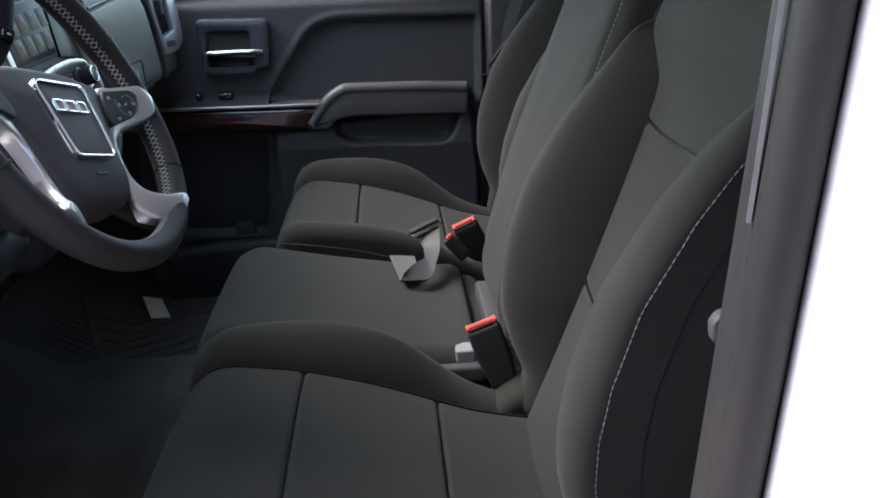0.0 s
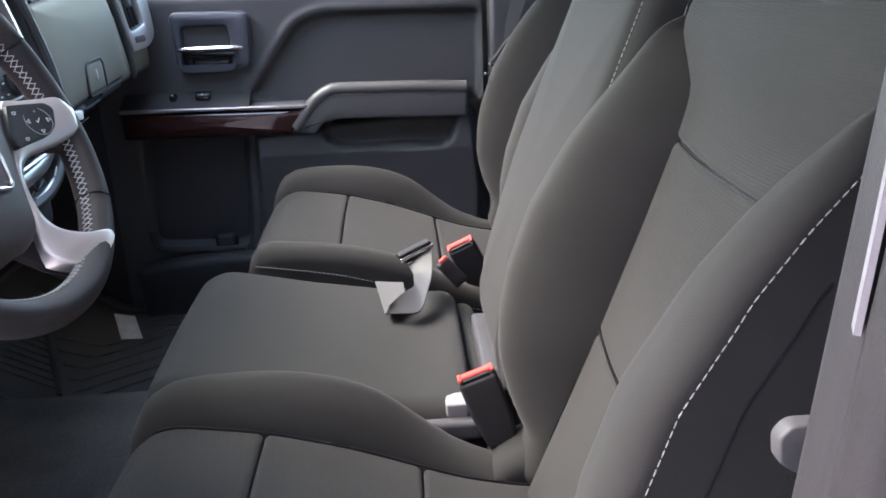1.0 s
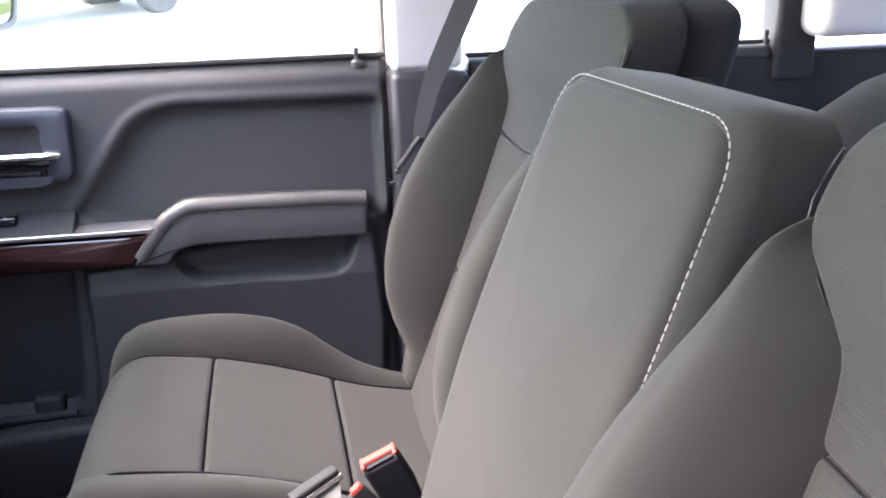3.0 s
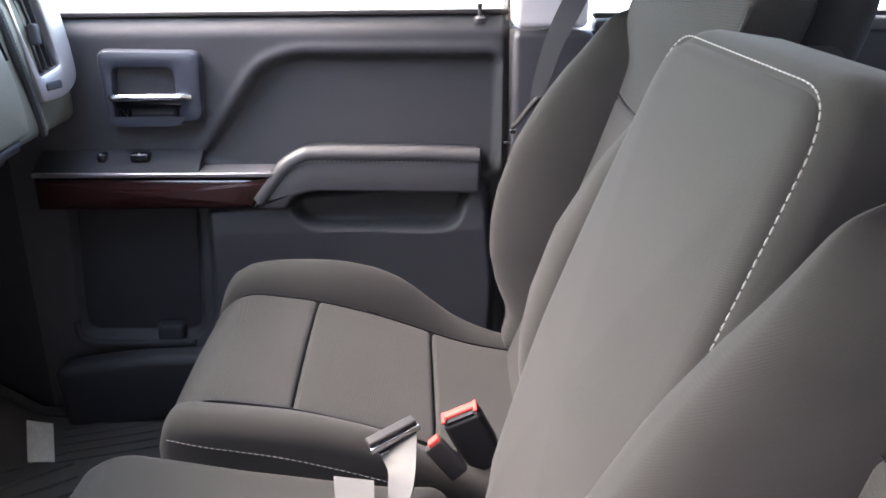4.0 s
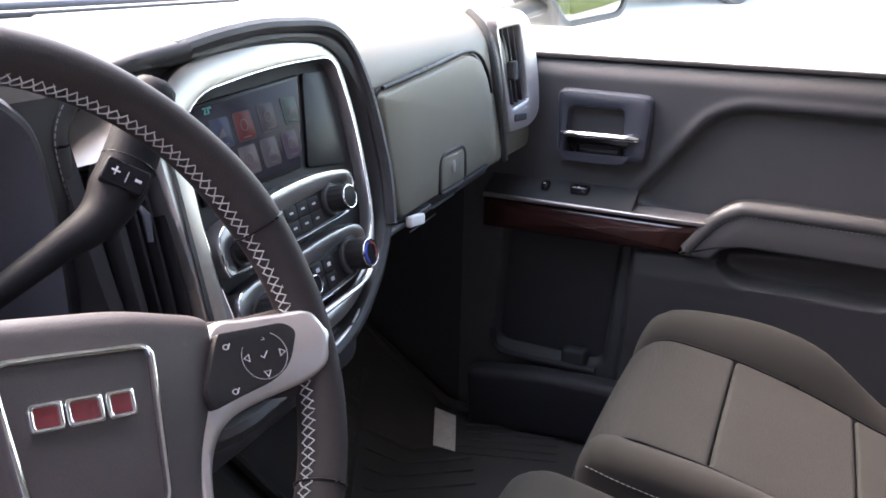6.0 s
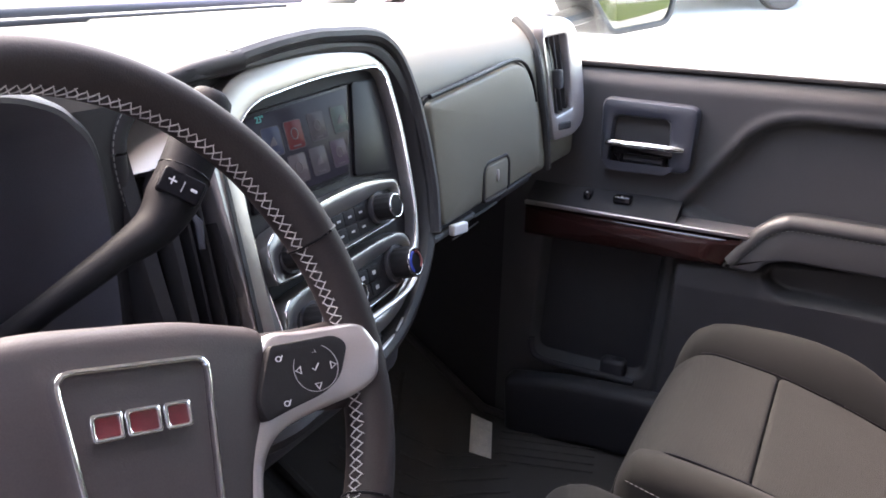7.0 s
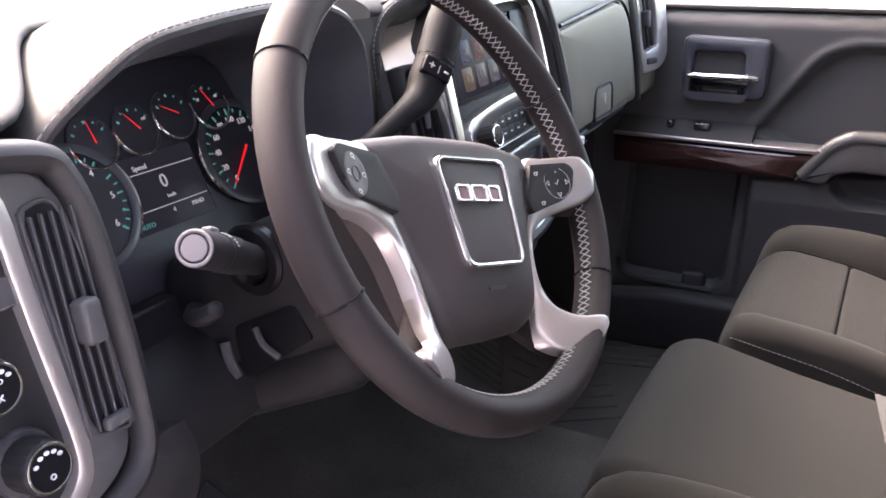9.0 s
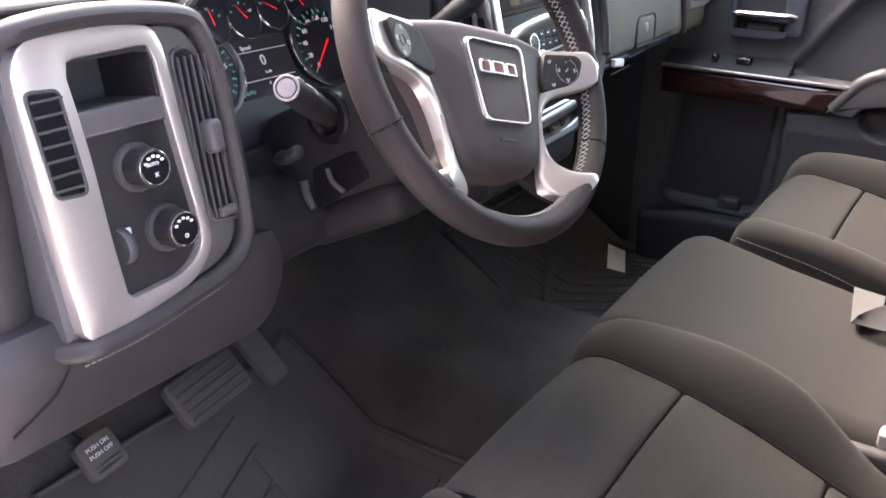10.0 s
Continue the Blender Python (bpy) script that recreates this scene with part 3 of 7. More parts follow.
def back_bolster(p):
    q = p.copy()
    z = p[:, 2] + FLOOR
    s = np.sign(p[:, 0])
    a = np.abs(p[:, 0])
    inner = np.interp(z, [0.36, 0.56, 0.70, 0.78, 0.83, 0.86, 0.88, 0.90], [0.150, 0.136, 0.139, 0.146, 0.160, 0.184, 0.203, 0.206])
    outer = np.interp(z, [0.36, 0.45, 0.6, 0.75, 0.88, 0.94], [0.214, 0.226, 0.231, 0.226, 0.213, 0.196])
    q[:, 0] = s * (inner + (a - 0.14) / 0.08 * (outer - inner))
    out = np.interp(z, BZ, BO)
    front = p[:, 1] > -0.05
    q[:, 1] += np.where(front, out * np.sin(np.clip((a - 0.138) / 0.045, 0, 1) * math.pi / 2), 0)
    return on_back(q)


def cover_warp(p):
    q = p.copy()
    q[:, 2] -= 0.45 * np.clip(p[:, 1] + 0.05, 0, 1) * step(p[:, 2], 0.19, 0.275)
    return q


def build_seat(m, label):
    seat = thing("front_seat", m, label, "seat", "front seats")
    T = 0.09
    for y0, y1, name, cloth in ((0.314, 0.476, "cushion_front_panel", RIBBED), (0.142, 0.313, "cushion_middle_panel", RIBBED), (-0.05, 0.141, "cushion_rear_panel", CLOTH)):
        part(name, rbox((-0.160, y0, -T), (0.160, y1, 0), 0.008, (10, 14, 2), on_cushion), cloth, seat)
    for s in (-1, 1):
        lo, hi = sorted((s * 0.155, s * 0.222))
        part("cushion_bolster", rbox((lo, -0.05, -0.15), (hi, 0.468, 0.0), 0.028, (4, 22, 3), cushion_bolster, 5), CLOTH, seat)
        edge = np.array([(s * (0.2230 + 0.010 * math.sin(min(1, max(0, (y + 0.02) / 0.5)) * math.pi) - 0.03 * max(0, (y - 0.385) / 0.09) ** 2), y, float(cushion_top(y)) - 0.018 - float(roll_front(y, 0.39, 0.47, 0.01))) for y in np.linspace(0.02, 0.452, 40)])
        part("cushion_stitching", stitches(edge), THREAD, seat, "pale sewn thread", "stuff")
        part("side_shield", rbox((s * 0.2 - 0.025, -0.06, 0.02), (s * 0.2 + 0.025, 0.42, 0.2), 0.02, (2, 6, 3)), DARK_PLASTIC, seat, "dark plastic seat side shield")
    part("cushion_front", rbox((-0.19, 0.34, 0.12), (0.19, 0.470, 0.30), 0.03, (6, 4, 4)), CLOTH, seat)
    part("seat_base", rbox((-0.17, 0.0, 0.0), (0.17, 0.40, 0.22), 0.02), DARK_PLASTIC, seat, "dark metal seat base")
    for z0, z1, name, cloth in ((0.36, 0.578, "back_lower_panel", CLOTH), (0.579, 0.778, "back_middle_panel", RIBBED), (0.779, 0.972, "back_upper_panel", RIBBED)):
        part(name, rbox((-0.160, -0.07, z0 - FLOOR), (0.160, 0.0, z1 - FLOOR), 0.008, (12, 2, 16), back_panel), cloth, seat)
    for s in (-1, 1):
        lo, hi = sorted((s * 0.14, s * 0.22))
        part("back_bolster", rbox((lo, -0.11, 0.37 - FLOOR), (hi, 0.0, 0.892 - FLOOR), 0.026, (6, 5, 26), back_bolster, 5), CLOTH, seat)
        seam = []
        for z in np.linspace(0.44, 0.845, 50):
            outer = np.interp(z, [0.36, 0.45, 0.6, 0.75, 0.88, 0.94], [0.214, 0.226, 0.231, 0.226, 0.213, 0.196])
            out = np.interp(z, BZ, BO)
            seam.append((s * (outer + 0.0004), float(back_line(z - FLOOR)) + out - 0.027, z - FLOOR))
        part("back_stitching", stitches(seam), THREAD, seat, "pale sewn thread", "stuff")
        part("back_seam", tube([(x - s * 0.0008, y - 0.040, z) for x, y, z in seam[4:42]], 0.0011, 6), BLACK_FACE, seat, "dark double seam")
    for s in (-1, 1):
        part("panel_seam", tube(back_panel(np.array([(s * 0.1600, -0.0008, z - FLOOR) for z in np.linspace(0.44, 0.93, 50)])), 0.0011, 6), BLACK_FACE, seat, "dark sewn joint")
        low_edge = [(s * 0.1575, y, float(cushion_top(y)) - float(roll_front(y)) + 0.0006) for y in np.linspace(0.0, 0.455, 40)]
        part("panel_seam", tube(low_edge, 0.0016, 6), BLACK_FACE, seat, "dark sewn joint")
    for z in (0.5785, 0.7785):
        part("panel_seam", tube(back_panel(np.array([(x, -0.0012, z - FLOOR) for x in np.linspace(-0.155, 0.155, 30)])), 0.0009, 6), BLACK_FACE, seat, "dark sewn joint")
    part("back_shell", rbox((-0.205, -0.135, 0.34 - FLOOR), (0.205, -0.03, 0.975 - FLOOR), 0.035, (8, 3, 30), shell_warp, 6), CLOTH, seat)
    part("recliner_cover", rbox((0.205, -0.10, 0.19), (0.232, 0.10, 0.275), 0.012, (2, 6, 3), cover_warp), CLOTH, seat, "cloth-covered hinge cover")
    part("recliner_cover", rbox((-0.232, -0.10, 0.19), (-0.205, 0.10, 0.275), 0.012, (2, 6, 3), cover_warp), CLOTH, seat, "cloth-covered hinge cover")
    return seat


passenger_seat = build_seat(pose(0.4125, 0.0, FLOOR), "charcoal cloth front passenger seat with pale stitching")
driver_seat = copy_thing(passenger_seat, pose(-0.432, 0.057, FLOOR - 0.02))
tagged(driver_seat, "charcoal cloth driver seat with ribbed inserts and pale stitching")

# ---- middle seat: cushion and the folded-up armrest that is its back ----
middle = thing("jump_seat", pose(-0.012, 0, FLOOR), "charcoal cloth middle seat with armrest folded up", "seat")


def middle_warp(p):
    q = p.copy()
    y = p[:, 1]
    q[:, 2] += np.interp(y, [0.05, 0.2, 0.35, 0.48, 0.54], [0.424, 0.430, 0.455, 0.482, 0.486]) - FLOOR
    q[:, 2] -= roll_front(y, 0.465, 0.534, 0.055)
    q[:, 2] -= 0.006 * (p[:, 0] / 0.19) ** 2
    q[:, 0] *= 1 - 0.05 * np.clip((y - 0.44) / 0.09, 0, 1) ** 2
    return q


part("cushion", rbox((-0.188, 0.128, -0.10), (0.188, 0.540, 0.0), 0.026, (20, 26, 2), middle_warp, 8), CLOTH, middle)
part("cushion_skirt", rbox((-0.182, 0.10, 0.1), (0.182, 0.518, 0.27), 0.02, (4, 6, 3)), CLOTH, middle)
for s in (-1, 1):
    rim = [(s * 0.186, y, np.interp(y, [0.05, 0.2, 0.35, 0.48, 0.54], [0.424, 0.430, 0.455, 0.482, 0.486]) - FLOOR - 0.022 - float(roll_front(y, 0.455, 0.53, 0.02))) for y in np.linspace(0.30, 0.51, 24)]
    part("stitching", stitches(rim, 0.005, 0.003, 0.0005), THREAD, middle, "pale sewn thread", "stuff")
part("seat_box", rbox((-0.17, 0.08, 0.0), (0.17, 0.46, 0.16), 0.02), DARK_PLASTIC, middle, "dark plastic seat box")


def arm_lean(geo):
    v, f = geo
    q = v.copy()
    # (u, v, w): across, up, towards the dash
    back = np.interp(v[:, 1], [0.26, 0.303, 0.343, 0.38, 0.45, 0.52], [0.050, 0.027, 0.0125, 0.009, 0.004, 0.0])
    q[:, 0], q[:, 1], q[:, 2] = v[:, 0], v[:, 2] + 0.112 - 0.385 * (v[:, 1] - 0.32) - back, v[:, 1] + 0.16 * np.minimum(v[:, 2], 0) * step(v[:, 1], 0.62, 0.78)
    return q, f


ARM = rpoly([(-0.170, 0.27), (0.124, 0.27), (0.147, 0.44), (0.157, 0.60), (0.146, 0.797), (-0.178, 0.797), (-0.188, 0.60), (-0.181, 0.44)], [0.02, 0.04, 0.15, 0.15, 0.055, 0.055, 0.15, 0.15], 8)
arm = part("armrest", arm_lean(prism(ARM, -0.074, -0.004, 0.022, 0.004)), CLOTH, middle, "folded-up charcoal cloth armrest")
front = inset(ccw(ARM), 0.013)
top, mid = inset(front, 0.012), front.mean(0)
front_rings = [flat(front, -0.02), flat(front, -0.008), flat(inset(front, 0.0035), 0.0005), flat(top, 0.004)] + [flat(mid + (top - mid) * k, 0.004 + 0.010 * (1 - k * k)) for k in (0.92, 0.8, 0.65, 0.5, 0.35, 0.2, 0.05)]
part("armrest_front", arm_lean(skin(front_rings)), CLOTH, arm, sharp=80)
edge3 = arm_lean((flat(np.vstack([inset(ccw(ARM), 0.0085), inset(ccw(ARM), 0.0085)[:1]]), -0.0030), []))[0]
part("armrest_stitching", stitches(edge3, 0.0044, 0.0026, 0.0007), THREAD, arm, "bold pale stitching", "stuff")

# ---- rear bench ----
bench = thing("rear_bench", pose(0, -0.72, FLOOR), "grey cloth rear bench seat behind the front seats", "seat")


def bench_warp(p):
    q = p.copy()
    over = np.clip(np.abs(p[:, 0]) - 0.57, 0, 1)
    q[:, 2] -= 0.6 * over * np.clip((p[:, 2] - 0.25) / 0.45, 0, 1)
    return q


part("backrest", rbox((-0.78, -0.16, 0.25), (0.78, 0.0, 0.71), 0.05, (24, 3, 8), bench_warp), CLOTH, bench)
part("cushion", rbox((-0.7, -0.1, 0.12), (0.7, 0.36, 0.28), 0.05, (12, 6, 3)), CLOTH, bench)
part("bench_base", rbox((-0.66, -0.1, 0.0), (0.66, 0.3, 0.14), 0.02), DARK_PLASTIC, bench)

# ---- passenger door ----
door = thing("passenger_door", pose(0.82, 0.4, FLOOR), "closed dark grey passenger door with wood trim and chrome handle", "door")
DY, DZ = np.linspace(0.0, 0.86, 216), np.linspace(0.14, 0.868, 184)
GY, GZ = np.meshgrid(DY, DZ, indexing="ij")
RECESS = rpoly([(0.532, 0.634), (0.458, 0.732), (0.418, 0.786), (0.365, 0.806), (0.014, 0.803), (0.014, 0.60), (0.44, 0.60)], [0.01, 0.08, 0.04, 0.05, 0.02, 0.03, 0.03])
LOWER = rpoly([(0.523, 0.550), (0.040, 0.590), (0.022, 0.40), (0.030, 0.20), (0.545, 0.20), (0.528, 0.40)], [0.012, 0.02, 0.03, 0.02, 0.02, 0.2])
POCKET = rpoly([(0.352, 0.580), (0.070, 0.576), (0.092, 0.506), (0.345, 0.511), (0.380, 0.545)], [0.02, 0.004, 0.034, 0.03, 0.03])
OPENING = rpoly([(0.545, 0.548), (0.775, 0.555), (0.790, 0.292), (0.560, 0.286)], [0.02, 0.02, 0.035, 0.035])
relief = np.full(GY.shape, 0.0)
relief += 0.021 * (1 - step(sd_poly(GY, GZ, RECESS), -0.013, 0.002))
relief += -0.004 * np.exp(-((sd_poly(GY, GZ, RECESS) - 0.010) / 0.008) ** 2)
relief += -0.042 * (1 - step(sd_poly(GY, GZ, LOWER), -0.010, 0.006)) * np.interp(GZ, [0.20, 0.30, 0.42, 0.485, 0.505, 0.56], [0.30, 0.42, 0.68, 0.90, 1.0, 1.0])
relief += 0.024 * (1 - step(sd_poly(GY, GZ, OPENING), -0.012, 0.004))
relief += 0.040 * (1 - step(sd_poly(GY, GZ, POCKET), -0.010, 0.004))
relief += 0.026 * np.clip((GZ - 0.832) / 0.036, 0, 1) ** 2
relief += 0.012 * (1 - step(GY, 0.0, 0.014))
panel = np.stack([relief - 0.0, GY - 0.4, GZ - FLOOR], -1).reshape(-1, 3)
nz = len(DZ)
pf = [(i * nz + j, (i + 1) * nz + j, (i + 1) * nz + j + 1, i * nz + j + 1) for i in range(len(DY) - 1) for j in range(nz - 1)]
part("door_panel", (panel, pf), PLASTIC, door, sharp=60)
part("door_body", rbox((0.045, -0.42, -0.05), (0.13, 0.72, 0.74), 0.02), PAINT, door, "white painted door body")
part("window_seal", rbox((0.014, -0.40, 0.736), (0.03, 0.46, 0.7445), 0.003, (1, 12, 1)), RUBBER, door, "black rubber window seal")
door_glass = part("window_pane", rbox((0.036, -0.40, 0.71), (0.041, 0.60, 1.2), 0.001, (1, 2, 2)), GLASS, door, "clear raised side window")
door_glass.visible_shadow = False
part("window_frame", tube([(0.05, -0.405, 0.72), (0.05, -0.405, 1.19), (0.03, 0.02, 1.22), (0.04, 0.42, 1.05), (0.06, 0.78, 0.80)], 0.014, 8), RUBBER, door, "black window frame")


def on_door(geo, x=0.0):
    """(u, v, w) as along the door forward, up, and into the cab, in the world's y and z."""
    v, f = geo
    return np.column_stack([x - v[:, 2], v[:, 0] - 0.4, v[:, 1] - FLOOR]), f


ARMREST = rpoly([(0.440, 0.556), (0.416, 0.592), (0.391, 0.622), (0.365, 0.645), (0.324, 0.652), (0.23, 0.649), (0.050, 0.641), (0.054, 0.576), (0.337, 0.583), (0.372, 0.574), (0.384, 0.552)], [0.006, 0.05, 0.05, 0.03, 0.04, 0.05, 0.01, 0.008, 0.03, 0.02, 0.02])
rest = part("door_armrest", on_door(prism(ARMREST, -0.02, 0.056, 0.006)), VINYL, door, "padded dark armrest")
top_line = np.array([(-0.0625 + 0.0, y - 0.4, z - FLOOR) for y, z in smooth_path([(0.426, 0.570), (0.400, 0.603), (0.376, 0.631), (0.350, 0.644), (0.322, 0.648), (0.16, 0.644), (0.058, 0.641)], 60)])
part("armrest_pad", on_door(tube([(y, z, 0.046) for y, z in smooth_path([(0.428, 0.566), (0.404, 0.598), (0.380, 0.626), (0.352, 0.643), (0.322, 0.647), (0.16, 0.644), (0.054, 0.639)], 60)], 0.0145, 12)), VINYL, rest, "rounded armrest top")
part("armrest_stitching", stitches(top_line + np.array((0.004, 0.0, -0.010)), 0.005, 0.003, 0.0008), THREAD, rest, "pale sewn thread", "stuff")
part("wood_strip", on_door(prism(rpoly([(0.80, 0.557), (0.80, 0.612), (0.402, 0.607), (0.440, 0.555)], 0.004), 0.0, 0.055, 0.008, 0.003)), WOOD, door, "glossy dark red-brown wood trim")
part("bright_strip", on_door(prism(rpoly([(0.398, 0.6105), (0.80, 0.6155), (0.80, 0.6225), (0.392, 0.6180)], 0.002), 0.0, 0.058, 0.002)), SILVER, door, "thin satin silver strip")
ledge = part("switch_ledge", (np.array([(a, y - 0.4, z - FLOOR) for y in (0.525, 0.80) for a, z in ((0.0, 0.57), (-0.055, 0.6165), (-0.050, 0.624), (0.004, 0.650))]), [(0, 1, 2, 3), (4, 7, 6, 5), (0, 4, 5, 1), (1, 5, 6, 2), (2, 6, 7, 3), (3, 7, 4, 0)]), LEDGE, door, "black switch ledge")
part("bin_lip", on_door(tube([(y, z, 0.012) for y, z in smooth_path([(0.785, 0.330), (0.780, 0.300), (0.750, 0.287), (0.66, 0.284), (0.575, 0.283)], 40)], 0.007, 10)), LEDGE, door, "dark rounded lip of the map pocket")
# dark sheet stands in for the footwell shade inside the pocket
part("pocket_shade", on_door(prism(inset(ccw(OPENING), 0.008), -0.034, -0.0215, 0.003)), LEDGE, door, "dark sheet for the shade inside the map pocket")
part("bin_stop", rbox((-0.012, 0.195, 0.150), (0.020, 0.245, 0.188), 0.010, (3, 3, 3)), LEDGE, door, "dark stop inside the map pocket")
for y, big in ((0.626, 0.016), (0.690, 0.007)):
    s = part("window_switch", rbox((-0.035, y - 0.4 - big, 0.503), (-0.012, y - 0.4 + big, 0.518), 0.004, (2, 2, 2)), GLOSS_BLACK, ledge, "small black window switch")
    part("switch_mark", rbox((-0.034, y - 0.4 - 0.002, 0.516), (-0.030, y - 0.4 + 0.002, 0.5185), 0.0008, (1, 1, 1)), SILVER, s)
BEZ = rpoly([(0.516, 0.697), (0.511, 0.815), (0.681, 0.819), (0.676, 0.698)], 0.018)
part("handle_bezel", on_door(hoop(BEZ, rpoly([(0.556, 0.703), (0.560, 0.787), (0.655, 0.788), (0.660, 0.703)], 0.010), -0.02, 0.022, 0.011)), SEMI, door, "satin blue-grey handle surround")
part("handle_cup", on_door(prism(rect(0.53, 0.70, 0.67, 0.80, 0.01), -0.05, -0.015, 0.002)), DARK_PLASTIC, door)
part("door_handle", on_door(tube(np.array([(y, 0.741 + 0.002 * math.sin((y - 0.53) * 24), 0.024 + 0.006 * math.sin((y - 0.53) / 0.135 * math.pi)) for y in np.linspace(0.53, 0.666, 14)]), [0.005] + [0.0080] * 12 + [0.005], 12, flatten=0.8, up=(0, 1, 0))), CHROME, door, "chrome inside door handle")
grip_body = part("handle_body", on_door(prism(rect(0.542, 0.721, 0.658, 0.739, 0.006), -0.01, 0.021, 0.006)), GLOSS_BLACK, door, "dark underside of the handle")
for y in (0.543, 0.638):
    part("handle_leg", on_door(prism(rect(y, 0.703, y + 0.019, 0.727, 0.004), -0.014, 0.013, 0.004)), BLACK_FACE, grip_body)
part("handle_flap", on_door(prism(rect(0.566, 0.703, 0.654, 0.716, 0.004), -0.014, 0.004, 0.004)), SEMI, door)
lock = part("lock_pin", on_door(place(lathe([(0.0035, 0), (0.0035, 0.02), (0.005, 0.022), (0.005, 0.028), (0.002, 0.030)], 12), Matrix.Translation((0.050, 0.855, -0.012)) @ Matrix.Rotation(radians(-90), 4, "X"))), DARK_PLASTIC, door, "black lock pin")
part("lock_collar", on_door(place(lathe([(0.011, 0), (0.011, 0.008), (0.006, 0.012)], 14), Matrix.Translation((0.050, 0.852, -0.012)) @ Matrix.Rotation(radians(-90), 4, "X"))), DARK_PLASTIC, lock)


def bin_warp(p):
    q = p.copy()
    q[:, 0] -= 0.02 * step(p[:, 2], 0.0, 0.16)
    q[:, 2] -= 0.02 * np.clip((p[:, 1] - 0.2) / 0.2, 0, 1) ** 2
    return q


part("map_bin", rbox((-0.055, -0.34, 0.01), (0.0, 0.42, 0.155), 0.018, (3, 14, 5), bin_warp), LEDGE, door, "dark moulded map bin")

# rear door of the passenger side
rdoor = thing("rear_door", pose(0.82, -0.5, FLOOR), "closed dark rear passenger door with raised window", "door")
part("door_panel", rbox((0.0, -0.62, -0.02), (0.06, 0.365, 0.716), 0.02, (2, 10, 8)), LEDGE, rdoor, "black lower door panel")
# window light on the sill is put into this strip's paler plastic
part("sill_cap", rbox((-0.006, -0.21, 0.704), (0.04, 0.36, 0.728), 0.010, (2, 8, 2)), PLASTIC, rdoor, "top of the door panel, paler for window light")
part("window_seal", rbox((0.012, -0.22, 0.728), (0.03, 0.36, 0.736), 0.003, (1, 8, 1)), RUBBER, rdoor)
rg = part("window_pane", rbox((0.036, -0.25, 0.70), (0.041, 0.37, 1.2), 0.001), GLASS, rdoor, "clear rear side window")
rg.visible_shadow = False
part("window_divider", rbox((-0.01, -0.30, 0.66), (0.05, -0.215, 1.21), 0.012), LEDGE, rdoor)
part("lock_pin", place(lathe([(0.0035, 0), (0.0035, 0.02), (0.005, 0.022), (0.005, 0.03), (0.002, 0.032)], 12), shift(0.002, -0.2, 0.722)), DARK_PLASTIC, rdoor)

# ---- dashboard ----
dash = thing("dashboard", pose(0, 0.9, FLOOR), "charcoal padded dashboard with satin silver trim and stitched seams", "dashboard")


def on_dash(geo):
    v, f = geo
    return v - np.array((0, 0.9, FLOOR)), f


def run_x(profile, x0, x1, n=12, round_end=0.02):
    """A (y, z) profile drawn along x as a closed body with softened ends."""
    o = np.array(profile, float)
    c = o.mean(0)
    rings = []
    for x, s in [(x0, 0.0)] + [(x, 1.0) for x in np.linspace(x0 + round_end, x1 - round_end, n)] + [(x1, 0.0)]:
        q = o if s else c + (o - c) * (1 - round_end / 0.3)
        rings.append(np.column_stack([np.full(len(o), x), q]))
    return skin(rings)


FASCIA = smooth_path([(1.34, 0.945), (1.10, 0.957), (0.88, 0.957), (0.80, 0.948), (0.758, 0.920), (0.744, 0.885), (0.739, 0.82), (0.737, 0.76), (0.736, 0.722), (0.742, 0.706), (0.765, 0.698), (0.85, 0.696), (1.10, 0.695), (1.34, 0.695)], 80)
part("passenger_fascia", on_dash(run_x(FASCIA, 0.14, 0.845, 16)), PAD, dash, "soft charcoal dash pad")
TOP = smooth_path([(1.35, 0.94), (1.10, 0.956), (0.92, 0.957), (0.87, 0.953), (0.866, 0.944), (0.90, 0.938), (1.04, 0.92), (1.12, 0.70), (1.34, 0.60)], 60)


def left_dip(geo):
    """The pad drops to the switch panel beside the gauge hood and comes forward there."""
    v, f = geo
    q = v.copy()
    d = step(-v[:, 0], 0.53, 0.66)
    q[:, 1] -= 0.115 * d * (1 - step(v[:, 1], 0.90, 1.25))
    q[:, 2] -= 0.040 * d * (1 - step(v[:, 1], 0.95, 1.34))
    return q, f


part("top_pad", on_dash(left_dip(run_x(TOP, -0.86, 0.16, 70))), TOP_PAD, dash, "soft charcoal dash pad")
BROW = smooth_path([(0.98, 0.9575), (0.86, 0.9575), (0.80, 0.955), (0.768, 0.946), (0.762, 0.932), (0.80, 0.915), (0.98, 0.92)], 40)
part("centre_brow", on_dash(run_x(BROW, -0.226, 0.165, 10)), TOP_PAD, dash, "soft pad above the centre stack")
part("defrost_slot", on_dash(rbox((-0.6, 1.20, 0.949), (0.6, 1.225, 0.958), 0.003, (10, 1, 1))), DARK_PLASTIC, dash, "dark defroster slot")
part("light_sensor", on_dash(rbox((-0.50, 1.06, 0.95), (-0.46, 1.09, 0.968), 0.008)), DARK_PLASTIC, dash)
KNEE = smooth_path([(0.90, 0.70), (0.79, 0.695), (0.745, 0.665), (0.738, 0.635), (0.752, 0.612), (0.85, 0.56), (1.0, 0.50), (1.15, 0.48), (1.2, 0.62)], 50)
part("knee_bolster", on_dash(run_x(KNEE, -0.80, -0.16, 14)), FACE_PLASTIC, dash, "lower driver side dash panel")
part("lower_centre", on_dash(rbox((-0.17, 0.72, 0.56), (0.16, 1.2, 0.70), 0.03)), DARK_PLASTIC, dash)

# glovebox with latch
FACE = basis((0, 0.7365, 0.70), 1.0)
